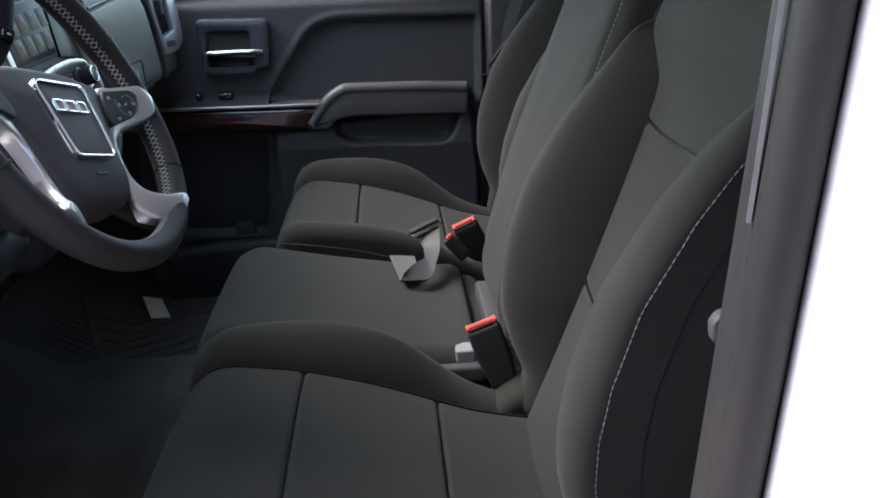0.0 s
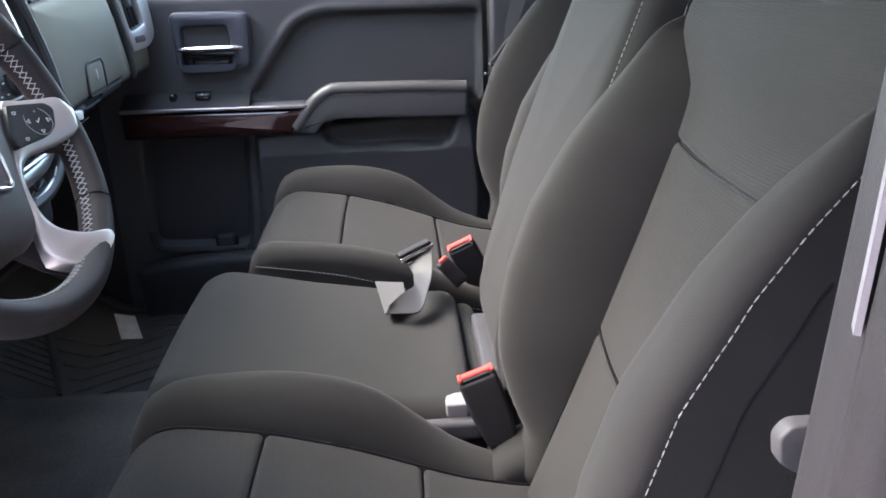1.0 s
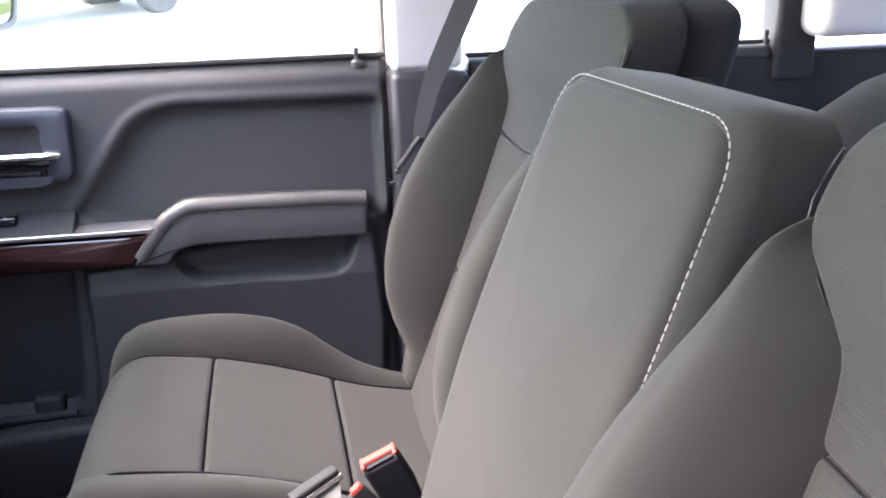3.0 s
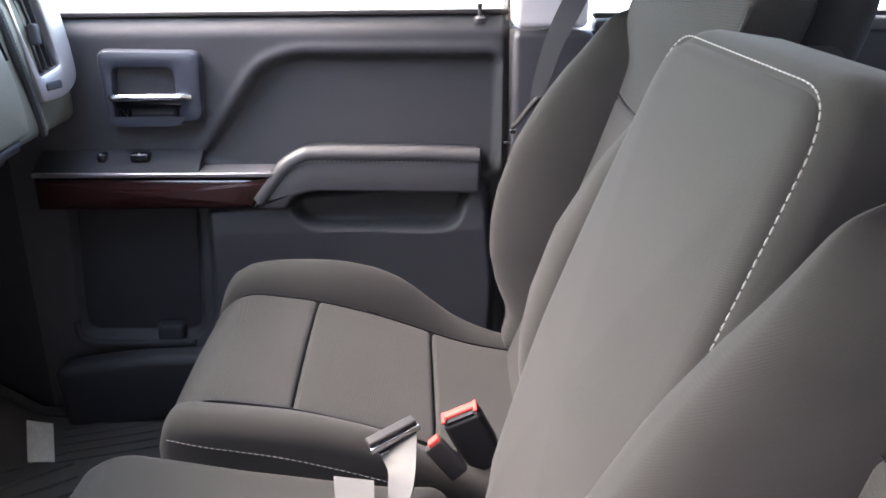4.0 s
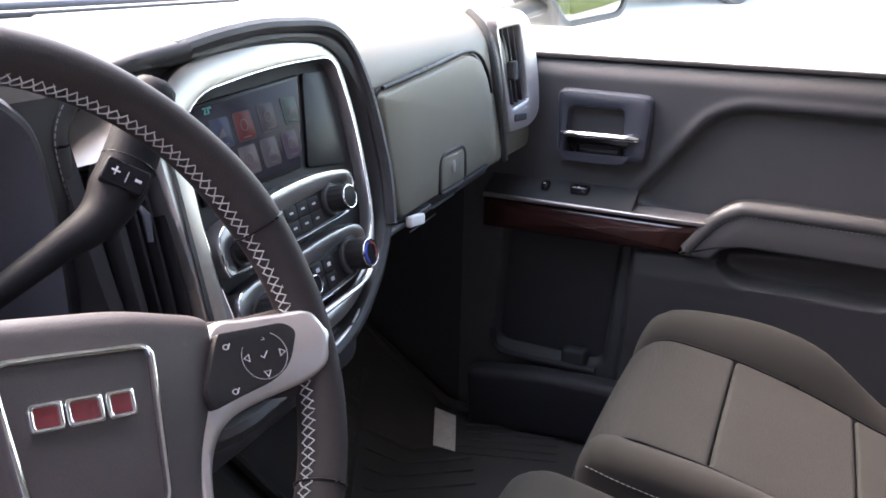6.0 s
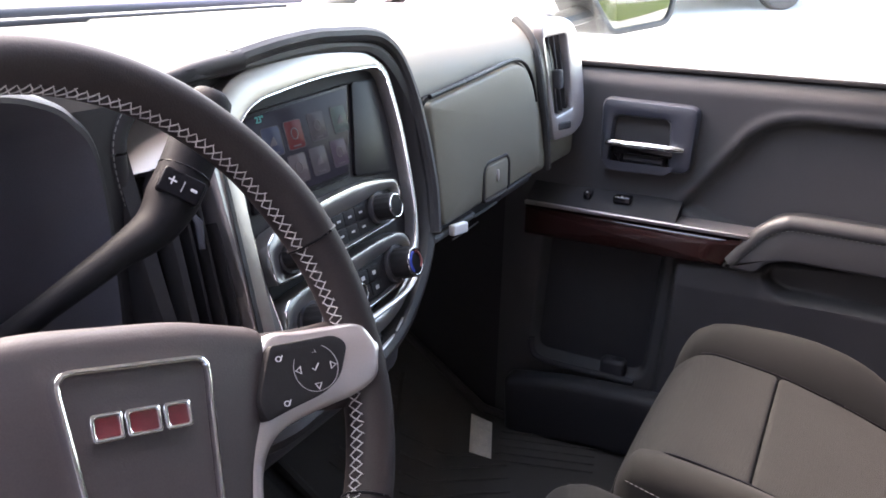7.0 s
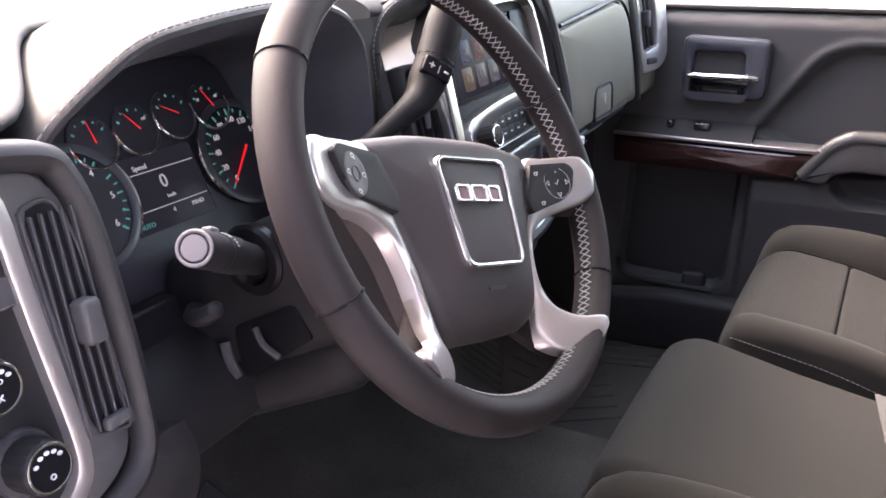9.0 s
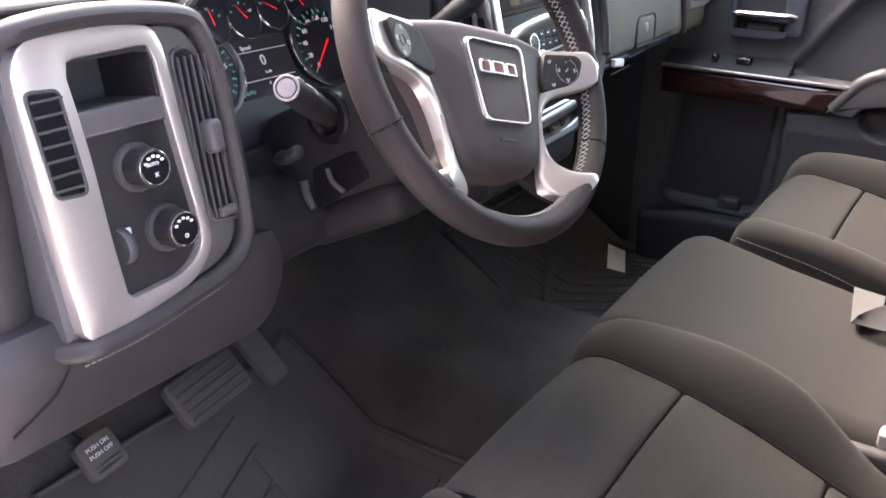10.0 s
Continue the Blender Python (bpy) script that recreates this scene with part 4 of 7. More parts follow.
GB = rpoly([(0.272, 0.012), (0.628, 0.020), (0.626, 0.060), (0.606, 0.121), (0.578, 0.168), (0.541, 0.193), (0.495, 0.199), (0.225, 0.178)], [0.012, 0.012, 0.05, 0.06, 0.05, 0.03, 0.03, 0.012])
part("glovebox_gap", on_dash(place(prism(inset(ccw(GB), -0.0035) + np.array((0.0, 0.0015)), -0.004, 0.0022, 0.001), FACE)), BLACK_FACE, dash, "dark gap round the glovebox")
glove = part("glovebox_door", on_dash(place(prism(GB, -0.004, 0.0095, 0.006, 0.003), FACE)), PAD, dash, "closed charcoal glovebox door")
# raised black strip stands in for shade in the groove over the door
groove = [(u, v + 0.0035, 0.0055) for u, v in smooth_path([(0.606, 0.128), (0.580, 0.170), (0.543, 0.194), (0.495, 0.2005), (0.40, 0.193), (0.30, 0.1855), (0.236, 0.181)], 60)]
part("groove_shade", on_dash(place(tube(groove, 0.0030, 8), FACE)), BLACK_FACE, dash, "black strip for the shaded groove above the glovebox door")
LATCH = rpoly([(0.397, 0.018), (0.485, 0.018), (0.483, 0.060), (0.474, 0.068), (0.406, 0.069), (0.396, 0.062)], 0.007)
part("latch_recess", on_dash(place(hoop(inset(ccw(LATCH), -0.006), LATCH, 0.004, 0.0135, 0.003, 48), FACE)), SKIRT, glove, "dark rim of the latch")
part("latch", on_dash(place(prism(inset(ccw(LATCH), 0.002), 0.002, 0.0125, 0.003), FACE)), PAD, glove, "grey glovebox latch")
part("latch_notch", on_dash(place(prism(rect(0.402, 0.012, 0.480, 0.022, 0.003), 0.002, 0.0120, 0.001), FACE)), RUBBER, glove, "dark finger notch")
part("keyhole", on_dash(place(prism(oval(0.440, 0.047, 0.0045, 0.009, 16), 0.004, 0.0145, 0.001), FACE)), SILVER, glove)
for run, r in (([(0.246, -0.002), (0.288, -0.001), (0.378, 0.002)], 0.0052), ([(0.384, -0.003), (0.425, -0.0025), (0.466, -0.001)], 0.0022), ([(0.474, 0.009), (0.535, 0.0105), (0.602, 0.013)], 0.0045)):
    part("glovebox_sill", on_dash(place(tube([(u, v, 0.001) for u, v in smooth_path(run, 12)], r, 10), FACE)), PLASTIC, dash, "charcoal ledge below the glovebox")
part("sill_back", on_dash(place(prism(rpoly([(0.24, -0.012), (0.61, 0.0), (0.61, 0.016), (0.24, 0.006)], 0.004), -0.02, -0.0015, 0.002), FACE)), LEDGE, dash, "dark strip behind the ledge")
part("trim_edge", on_dash(tube([(0.350, 0.752, 0.669), (0.392, 0.751, 0.671), (0.434, 0.750, 0.674)], 0.0012, 6)), PLASTIC, dash, "thin edge of the lower trim")
part("sill_tag", on_dash(rbox((0.294, 0.722, 0.692), (0.338, 0.732, 0.707), 0.003, (3, 2, 2), lambda p: p - np.column_stack([0 * p[:, 0], 0 * p[:, 0], 0.13 * (p[:, 0] - 0.316)]))), WHITE_TAG, dash, "small white plastic tag")
part("under_panel", on_dash(rbox((0.17, 0.86, 0.62), (0.83, 1.2, 0.692), 0.02)), LEDGE, dash)

# stitched seam by the right air vent
seam = [(0.686, 0.7355, 0.706), (0.664, 0.7355, 0.775), (0.638, 0.7365, 0.835), (0.628, 0.745, 0.893), (0.637, 0.762, 0.927), (0.655, 0.795, 0.950)]
seam = smooth_path(seam, 60)
part("seam_roll", on_dash(tube(seam, 0.0075, 10)), TOP_PAD, dash, "sewn roll beside the air vent")
for dx in (-0.0035, 0.0035):
    part("seam_stitching", on_dash(stitches(seam + np.array((dx, -0.0070, 0.001)), 0.004, 0.002, 0.0007)), THREAD, dash, "pale sewn thread", "stuff")


def air_vent(name, m, outline, corners, slats, parent, upright=True, tab=None, trim=SILVER, label="satin silver air vent frame", put=None, blade=DARK_PLASTIC):
    """A silver or dark frame with slats inside; corners of its opening from lower left, against the clock."""
    put = put or (lambda geo: on_dash(place(geo, m)))
    o = rpoly(corners, 0.006)
    vent = part(name, put(hoop(outline, o, -0.01, 0.008, 0.005)), trim, parent, label)
    a, b, c, d = (np.array(q, float) for q in corners)
    part("vent_box", put(prism(inset(ccw(o), -0.003), -0.05, -0.03, 0.002)), BLACK_FACE, vent)
    for i in range(slats):
        t = (i + 0.5) / slats
        p, q = (a + (b - a) * t, d + (c - d) * t) if upright else (a + (d - a) * t, b + (c - b) * t)
        side = np.array([-(q - p)[1], (q - p)[0]]) / np.linalg.norm(q - p) * 0.0013
        part("slat", put(prism(np.array([p - side, q - side, q + side, p + side]), -0.026, -0.002, 0.0008)), blade, vent)
    if tab:
        part("vent_tab", put(rbox((tab[0] - 0.006, tab[1] - 0.016, -0.004), (tab[0] + 0.006, tab[1] + 0.016, 0.012), 0.004)), PLASTIC, vent)
    return vent


RV = basis((0.705, 0.730, 0.765), 4.0, -16.0)
rv = air_vent("passenger_air_vent", RV, rpoly([(-0.014, -0.012), (0.046, -0.009), (0.077, 0.012), (0.075, 0.075), (0.058, 0.156), (0.032, 0.186), (-0.017, 0.193), (-0.055, 0.183)], [0.006, 0.02, 0.03, 0.05, 0.04, 0.03, 0.03, 0.02]), [(-0.010, 0.028), (0.041, 0.039), (0.016, 0.164), (-0.045, 0.158)], 4, dash, True, (0.0, 0.09))
part("vent_wheel", on_dash(place(rbox((-0.004, 0.004, -0.004), (0.034, 0.018, 0.010), 0.004), RV)), PLASTIC, rv)

# ---- centre stack ----
ST = basis((-0.015, 0.665, 0.64), 16.0)


def stack(geo):
    """Lays a shape on the stack, whose driver side bends back towards the gauges."""
    v, f = geo
    q = np.array(v, float)
    away = np.clip(-0.145 - q[:, 0], 0, None)
    q[:, 0] += 0.15 * away
    q[:, 2] -= 0.5 * away
    return on_dash(place((q, f), ST))


RIM_O = rpoly([(-0.205, 0.0), (0.02, 0.006), (0.075, 0.020), (0.140, 0.058), (0.186, 0.105), (0.206, 0.17), (0.208, 0.25), (0.172, 0.327), (0.06, 0.338), (-0.11, 0.328), (-0.220, 0.322), (-0.222, 0.12)], [0.03, 0.05, 0.05, 0.05, 0.05, 0.06, 0.06, 0.07, 0.2, 0.1, 0.01, 0.1], 6)
RIM_I = rpoly([(-0.185, 0.02), (0.015, 0.024), (0.066, 0.036), (0.126, 0.072), (0.168, 0.115), (0.186, 0.175), (0.188, 0.245), (0.150, 0.312), (0.05, 0.322), (-0.11, 0.316), (-0.212, 0.312), (-0.212, 0.12)], [0.03, 0.05, 0.05, 0.05, 0.05, 0.06, 0.06, 0.06, 0.2, 0.1, 0.006, 0.1], 6)
stack_rim = part("stack_surround", stack(hoop(RIM_O, RIM_I, -0.06, 0.012, 0.010)), SKIRT, dash, "dark padded centre stack surround")
top_curve = [(u, v, 0.010) for u, v in smooth_path([(-0.095, 0.3275), (-0.02, 0.336), (0.06, 0.338), (0.158, 0.326), (0.193, 0.268), (0.1925, 0.17), (0.172, 0.105)], 80)]
part("surround_roll", stack(tube(top_curve, 0.0085, 10)), SKIRT, stack_rim)
# the sewn roll between the gauges and the vent, and the flat cheek that joins it to the hood
ROLL = smooth_path([(-0.100, 0.7440, 0.9575), (-0.150, 0.7500, 0.9515), (-0.180, 0.7570, 0.9440), (-0.2010, 0.7630, 0.9340), (-0.2150, 0.766, 0.9200), (-0.2225, 0.766, 0.9030), (-0.2210, 0.766, 0.8800), (-0.2140, 0.766, 0.8500), (-0.2045, 0.766, 0.8080), (-0.1980, 0.766, 0.7640), (-0.1935, 0.766, 0.70)], 110)
roll_run = np.gradient(ROLL, axis=0)
roll_out = np.stack([roll_run[:, 2], 0 * ROLL[:, 0], -roll_run[:, 0]], 1)
roll_out = roll_out / np.linalg.norm(roll_out, axis=1, keepdims=True)
part("side_roll", on_dash(tube(ROLL, 0.0088, 14)), SKIRT, stack_rim, "padded roll beside the air vent")
low = ROLL[30:]
edge_x = [float(np.interp(z, [0.66, 0.80, 0.895, 0.928, 0.943], [-0.242, -0.240, -0.248, -0.268, -0.295])) for x, y, z in low]
cheek = [[(e, 0.7625, z) for e, (x, y, z) in zip(edge_x, low)], [(0.5 * (e + x), 0.7610, z) for e, (x, y, z) in zip(edge_x, low)], [(x - 0.002, 0.7620, z) for x, y, z in low]]
part("hood_cheek", on_dash(skin([np.array(q) for q in cheek], False, False, False)), SKIRT, stack_rim, "dark vinyl cheek beside the gauge hood")
part("roll_stitching", on_dash(stitches(ROLL[24:] + 0.0068 * roll_out[24:] + np.array((0, -0.0060, 0)), 0.0035, 0.002, 0.0006)), THREAD, stack_rim, "pale sewn thread", "stuff")
part("stack_body", stack(prism(inset(ccw(RIM_O), 0.004), -0.10, -0.022, 0.004)), DARK_PLASTIC, dash)
SIL_I = rpoly([(-0.108, 0.05), (0.045, 0.058), (0.088, 0.070), (0.128, 0.098), (0.147, 0.132), (0.153, 0.172), (0.159, 0.229), (0.152, 0.300), (0.04, 0.301), (-0.075, 0.290), (-0.113, 0.264), (-0.122, 0.15)], [0.02, 0.04, 0.03, 0.03, 0.03, 0.04, 0.05, 0.02, 0.1, 0.05, 0.01, 0.05], 6)
SIL_O = rpoly([(-0.140, 0.03), (0.05, 0.040), (0.097, 0.056), (0.138, 0.090), (0.156, 0.130), (0.1625, 0.172), (0.169, 0.235), (0.161, 0.322), (0.05, 0.332), (-0.10, 0.316), (-0.148, 0.272), (-0.148, 0.15)], [0.02, 0.05, 0.03, 0.03, 0.03, 0.04, 0.05, 0.04, 0.2, 0.06, 0.02, 0.06], 6)
part("stack_frame", stack(hoop(SIL_O, SIL_I, -0.02, 0.006, 0.004)), SHADED_SILVER, dash, "satin silver centre stack frame")
part("stack_wing", on_dash(place(sheet(lambda u, v: (u, v, 0.0065 - 0.62 * max(0.0, -0.118 - u) - 0.55 * (v - 0.256)), np.linspace(-0.198, -0.100, 14), np.linspace(0.256, 0.318, 8), (0, 0, -0.008)), ST)), SILVER, dash, "satin silver wing above the air vent")
part("stack_bright_edge", stack(tube(flat(inset(by_angle(SIL_I, 120), -0.001), 0.0055), 0.0008, 6, True)), CHROME, dash)
part("stack_panel", stack(prism(inset(ccw(SIL_I), -0.004), -0.02, -0.008, 0.0008)), FACE_PLASTIC, dash)
screen = part("touch_screen", stack(prism(rpoly([(-0.100, 0.196), (0.056, 0.199), (0.092, 0.290), (-0.084, 0.282)], 0.004), -0.012, -0.004, 0.002)), BLACK_FACE, dash, "dark touch screen with coloured icons")
part("display", stack(prism(rpoly([(-0.094, 0.202), (0.053, 0.204), (0.087, 0.286), (-0.080, 0.278)], 0.002), -0.006, -0.0034, 0.0003)), SCREEN, screen, "lit dark display")
ICON_PALE = glowing("icon_print", (0.035, 0.034, 0.037), 0.03)
ICONS = [((0.20, 0.25, 0.42), -0.052, 0.253), ((0.50, 0.13, 0.14), -0.018, 0.254), ((0.30, 0.30, 0.34), 0.020, 0.256), ((0.34, 0.50, 0.47), 0.060, 0.257), ((0.68, 0.47, 0.30), -0.060, 0.222), ((0.45, 0.40, 0.44), -0.024, 0.223), ((0.36, 0.35, 0.40), 0.010, 0.224), ((0.34, 0.28, 0.38), 0.046, 0.225)]
for k, (c, u, v) in enumerate(ICONS):
    icon = part("icon", stack(prism(rect(u - 0.0135, v - 0.0135, u + 0.0135, v + 0.0135, 0.003), -0.004, -0.0030, 0.0002)), glowing("icon_colour", tuple(0.075 * q for q in c), 0.03), screen)
    part("icon_edge", stack(hoop(rect(u - 0.0137, v - 0.0137, u + 0.0137, v + 0.0137, 0.003), rect(u - 0.0129, v - 0.0129, u + 0.0129, v + 0.0129, 0.0026), -0.004, -0.0028, 0.0001, 48)), glowing("icon_edge", (0.022, 0.022, 0.025), 0.03), icon, "pale edge of the icon")
    mark = hoop(oval(u, v + 0.001, 0.0058, 0.0058, 20), oval(u, v + 0.001, 0.0046, 0.0046, 20), -0.003, -0.0026, 0.0001, 24) if k % 3 else prism(rpoly([(u - 0.006, v - 0.004), (u + 0.006, v - 0.004), (u + 0.003, v + 0.005), (u - 0.002, v + 0.001)], 0.002), -0.003, -0.0026, 0.0001)
    part("icon_mark", stack(mark), ICON_PALE, icon)
    part("icon_caption", stack(prism(rect(u - 0.006, v - 0.0110, u + 0.006, v - 0.0096, 0.0005), -0.003, -0.0026, 0.0001)), ICON_PALE, icon)
part("temperature", stack(place(letters("23°", 0.0085), shift(-0.062, 0.2745, -0.003))), TEAL, screen)
part("side_pane", stack(prism(rpoly([(0.066, 0.197), (0.138, 0.186), (0.150, 0.230), (0.148, 0.288), (0.100, 0.290)], 0.005), -0.012, -0.0045, 0.0006)), BLACK_FACE, dash, "dark blank panel beside the screen")


def trim_frame(name, outer, inner, label):
    """A silver frame whose broad upper band slopes inwards, with a bright upper edge."""
    c = ccw(inner).mean(0)
    a, b = by_angle(outer, 120, c), by_angle(inner, 120, c)
    rings = [flat(a, -0.012), flat(a, 0.006), flat(inset(a, 0.0008), 0.0082), flat(inset(a, 0.0022), 0.0088)]
    rings += [flat(inset(a, 0.0022) * (1 - t) + b * t, 0.0088 - 0.0048 * t * t) for t in (0.25, 0.5, 0.75, 1.0)]
    rings.append(flat(b, -0.004))
    frame_part = part(name, stack(skin(rings, False, False)), SHADED_SILVER, dash, label)
    part("bright_edge", stack(tube(flat(inset(a, 0.0012), 0.0086), 0.0006, 6, True)), CHROME, frame_part, "thin bright edge")
    return frame_part


RADIO = rpoly([(-0.112, 0.132), (0.03, 0.136), (0.090, 0.138), (0.112, 0.142), (0.124, 0.168), (0.120, 0.182), (0.080, 0.1890), (0.038, 0.1910), (-0.027, 0.1885), (-0.112, 0.178)], [0.01, 0.05, 0.03, 0.012, 0.02, 0.010, 0.05, 0.1, 0.1, 0.02])
RADIO_IN = rpoly([(-0.094, 0.136), (0.03, 0.139), (0.088, 0.141), (0.107, 0.146), (0.115, 0.167), (0.108, 0.174), (0.080, 0.1735), (0.053, 0.1715), (-0.018, 0.1685), (-0.094, 0.160)], [0.006, 0.05, 0.03, 0.010, 0.01, 0.008, 0.05, 0.1, 0.1, 0.012])
trim_frame("radio_trim", RADIO, RADIO_IN, "satin silver radio frame")
radio = part("radio_panel", stack(prism(inset(ccw(RADIO_IN), -0.002), -0.012, 0.0025, 0.001)), FACE_PLASTIC, dash, "dark radio button panel")
for i in range(6):
    for j in range(2):
        u, v = -0.056 + 0.0202 * i, 0.1475 + 0.0150 * j
        b = part("button", stack(prism(rect(u - 0.0098, v - 0.0070, u + 0.0098, v + 0.0070, 0.001), 0.0, 0.0045, 0.0006)), FACE_PLASTIC, radio)
        part("button_mark", stack(prism(rect(u - 0.003, v - 0.001, u + 0.003, v + 0.001, 0.0005), 0.004, 0.0048, 0.0001)), MARK, b)


def knob(u, v, r, parent, w=0.0, long=0.024, face=BLACK_FACE, ring=CHROME, put=stack):
    """A ribbed turning knob with a bright ring."""
    n = 60
    a = np.linspace(0, 2 * math.pi, n, endpoint=False)
    rib = r * (1 + 0.03 * np.sign(np.sin(a * 15)))
    prof = [(1.0, 0.0, 0), (1.0, long * 0.8, 1), (0.97, long * 0.95, 0), (0.9, long, 0)]
    rings = [np.column_stack([u + (rib if s else r) * q * np.cos(a), v + (rib if s else r) * q * np.sin(a), np.full(n, w + z)]) for q, z, s in prof]
    k = part("knob", put(skin(rings)), FACE_PLASTIC, parent, "ribbed black knob")
    part("knob_ring", put(place(hoop(oval(0, 0, r * 0.92), oval(0, 0, r * 0.82), long - 0.001, long + 0.0012, 0.0004, 40), shift(u, v, w))), ring, k)
    part("knob_face", put(place(lathe([(r * 0.80, long - 0.002), (r * 0.80, long + 0.0006), (r * 0.1, long + 0.0009)], 32), shift(u, v, w))), face, k)
    part("knob_base", put(place(lathe([(r * 1.28, -0.002), (r * 1.28, 0.003), (r * 1.22, 0.005), (r * 1.04, 0.005)], 32), shift(u, v, w))), DARK_PLASTIC, k)
    return k


k1 = knob(0.0790, 0.1585, 0.0135, dash, 0.002)
knob(-0.080, 0.154, 0.0135, dash, 0.002)
HVAC = rpoly([(-0.112, 0.066), (0.03, 0.070), (0.085, 0.074), (0.110, 0.086), (0.120, 0.102), (0.118, 0.119), (0.101, 0.1275), (0.056, 0.1295), (0.0, 0.1265), (-0.112, 0.120)], [0.01, 0.05, 0.03, 0.02, 0.01, 0.012, 0.02, 0.1, 0.1, 0.02])
HVAC_IN = rpoly([(-0.094, 0.070), (0.03, 0.073), (0.083, 0.077), (0.104, 0.088), (0.112, 0.102), (0.108, 0.111), (0.098, 0.1135), (0.056, 0.1120), (0.0, 0.1085), (-0.094, 0.102)], [0.006, 0.05, 0.03, 0.02, 0.01, 0.006, 0.02, 0.1, 0.1, 0.012])
trim_frame("climate_trim", HVAC, HVAC_IN, "satin silver climate frame")
hvac = part("climate_panel", stack(prism(inset(ccw(HVAC_IN), -0.002), -0.012, 0.0025, 0.001)), FACE_PLASTIC, dash, "dark climate control panel")
for i in range(4):
    for j in range(2):
        u, v = -0.022 + 0.0212 * i, 0.084 + 0.0155 * j
        b = part("button", stack(prism(rect(u - 0.0098, v - 0.0068, u + 0.0098, v + 0.0068, 0.0014), 0.0, 0.0050, 0.0008)), FACE_PLASTIC, hvac)
        part("button_mark", stack(prism(rect(u - 0.003, v - 0.002, u + 0.003, v + 0.002, 0.0008), 0.0045, 0.0053, 0.0001)), MARK, b)
k2 = knob(0.0870, 0.0950, 0.0165, dash, 0.002, 0.026)
part("cold_arc", stack(tube([(0.0870 + 0.0108 * math.cos(a), 0.0950 + 0.0108 * math.sin(a), 0.0290) for a in np.linspace(1.7, 4.0, 10)], 0.0016, 6)), glowing("blue_print", (0.02, 0.035, 0.16), 0.02), k2, "blue cold mark")
part("warm_arc", stack(tube([(0.0870 + 0.0108 * math.cos(a), 0.0950 + 0.0108 * math.sin(a), 0.0290) for a in np.linspace(1.4, -0.8, 10)], 0.0016, 6)), EMBLEM, k2, "red warm mark")
knob(-0.006, 0.092, 0.0105, dash, 0.002, 0.016)
knob(-0.074, 0.088, 0.0165, dash, 0.002, 0.026)
part("lower_bar", stack(tube([(u, v, 0.010) for u, v in smooth_path([(-0.12, 0.056), (0.0, 0.060), (0.08, 0.0635), (0.108, 0.072)], 24)], 0.0030, 8)), SILVER, dash, "satin silver bar")
for u in (-0.06, -0.02, 0.02):
    part("socket", stack(prism(rect(u - 0.016, 0.022, u + 0.016, 0.048, 0.003), -0.02, 0.0, 0.002)), GLOSS_BLACK, dash, "dark socket cover")
part("lower_bright_bar", stack(tube([(-0.10, 0.016, 0.006), (0.0, 0.020, 0.006), (0.05, 0.028, 0.006), (0.09, 0.044, 0.004)], 0.0025, 8)), SILVER, dash)

# upright vent between the stack and the gauges
air = air_vent("driver_air_vent", ST, rpoly([(-0.200, 0.06), (-0.145, 0.06), (-0.132, 0.252), (-0.190, 0.258)], 0.012), [(-0.195, 0.07), (-0.149, 0.07), (-0.138, 0.246), (-0.186, 0.25)], 4, dash, True, None, SKIRT, "dark upright air vent", stack, FACE_PLASTIC)
part("vent_tab", stack(tube([(-0.1662, 0.215, -0.001), (-0.1668, 0.207, 0.004), (-0.1685, 0.186, 0.002)], [0.0018, 0.0030, 0.0022], 8)), SEMI, air, "slim bright vent slider")
part("left_strip", stack(prism(rpoly([(-0.151, 0.085), (-0.126, 0.085), (-0.1155, 0.262), (-0.137, 0.268)], 0.004), -0.01, 0.007, 0.0015)), BRONZE, dash, "warm satin upright strip")

# ---- gauge cluster under its stitched hood ----
ARCH = smooth_path([(-0.655, 0.66), (-0.665, 0.78), (-0.650, 0.852), (-0.620, 0.888), (-0.585, 0.911), (-0.532, 0.936), (-0.477, 0.945), (-0.39, 0.951), (-0.33, 0.950), (-0.295, 0.943), (-0.268, 0.928), (-0.248, 0.895), (-0.240, 0.80), (-0.242, 0.66)], 110)


def arch(y, grow=0.0):
    c = np.array([-0.44, 0.78])
    q = ARCH + (ARCH - c) / np.linalg.norm(ARCH - c, axis=1, keepdims=True) * grow
    return np.column_stack([q[:, 0], np.full(len(q), y), q[:, 1]])


hood_rings = [arch(0.757, 0.0), arch(0.7575, 0.004), arch(0.762, 0.008), arch(0.778, 0.011), arch(0.86, 0.012), arch(0.98, 0.002)]
gauge_hood = part("gauge_hood", on_dash(skin(hood_rings, False, False, False)), SKIRT, dash, "stitched hood over the gauges")
part("hood_lining", on_dash(skin([arch(0.93, -0.050), arch(0.88, -0.040), arch(0.83, -0.030), arch(0.79, -0.018), arch(0.766, -0.006), arch(0.757, 0.0)], False, False, False)), HOOD_SKIN, gauge_hood, "dark inner lining of the hood")
part("hood_back", on_dash((arch(0.93, -0.045), [tuple(range(len(ARCH)))])), HOOD_SKIN, gauge_hood, "dark back of the gauge hood")
part("hood_stitching", on_dash(stitches(arch(0.7595, 0.0076)[8:52], 0.0055, 0.003, 0.0009)), THREAD, gauge_hood, "pale sewn thread", "stuff")
CL = basis((-0.42, 0.85, 0.76), 25.0)


def dial(geo):
    return on_dash(place(geo, CL))


FACE_O = rpoly([(-0.215, -0.06), (0.185, -0.06), (0.185, 0.10), (0.13, 0.155), (-0.02, 0.165), (-0.14, 0.145), (-0.215, 0.09)], 0.03)
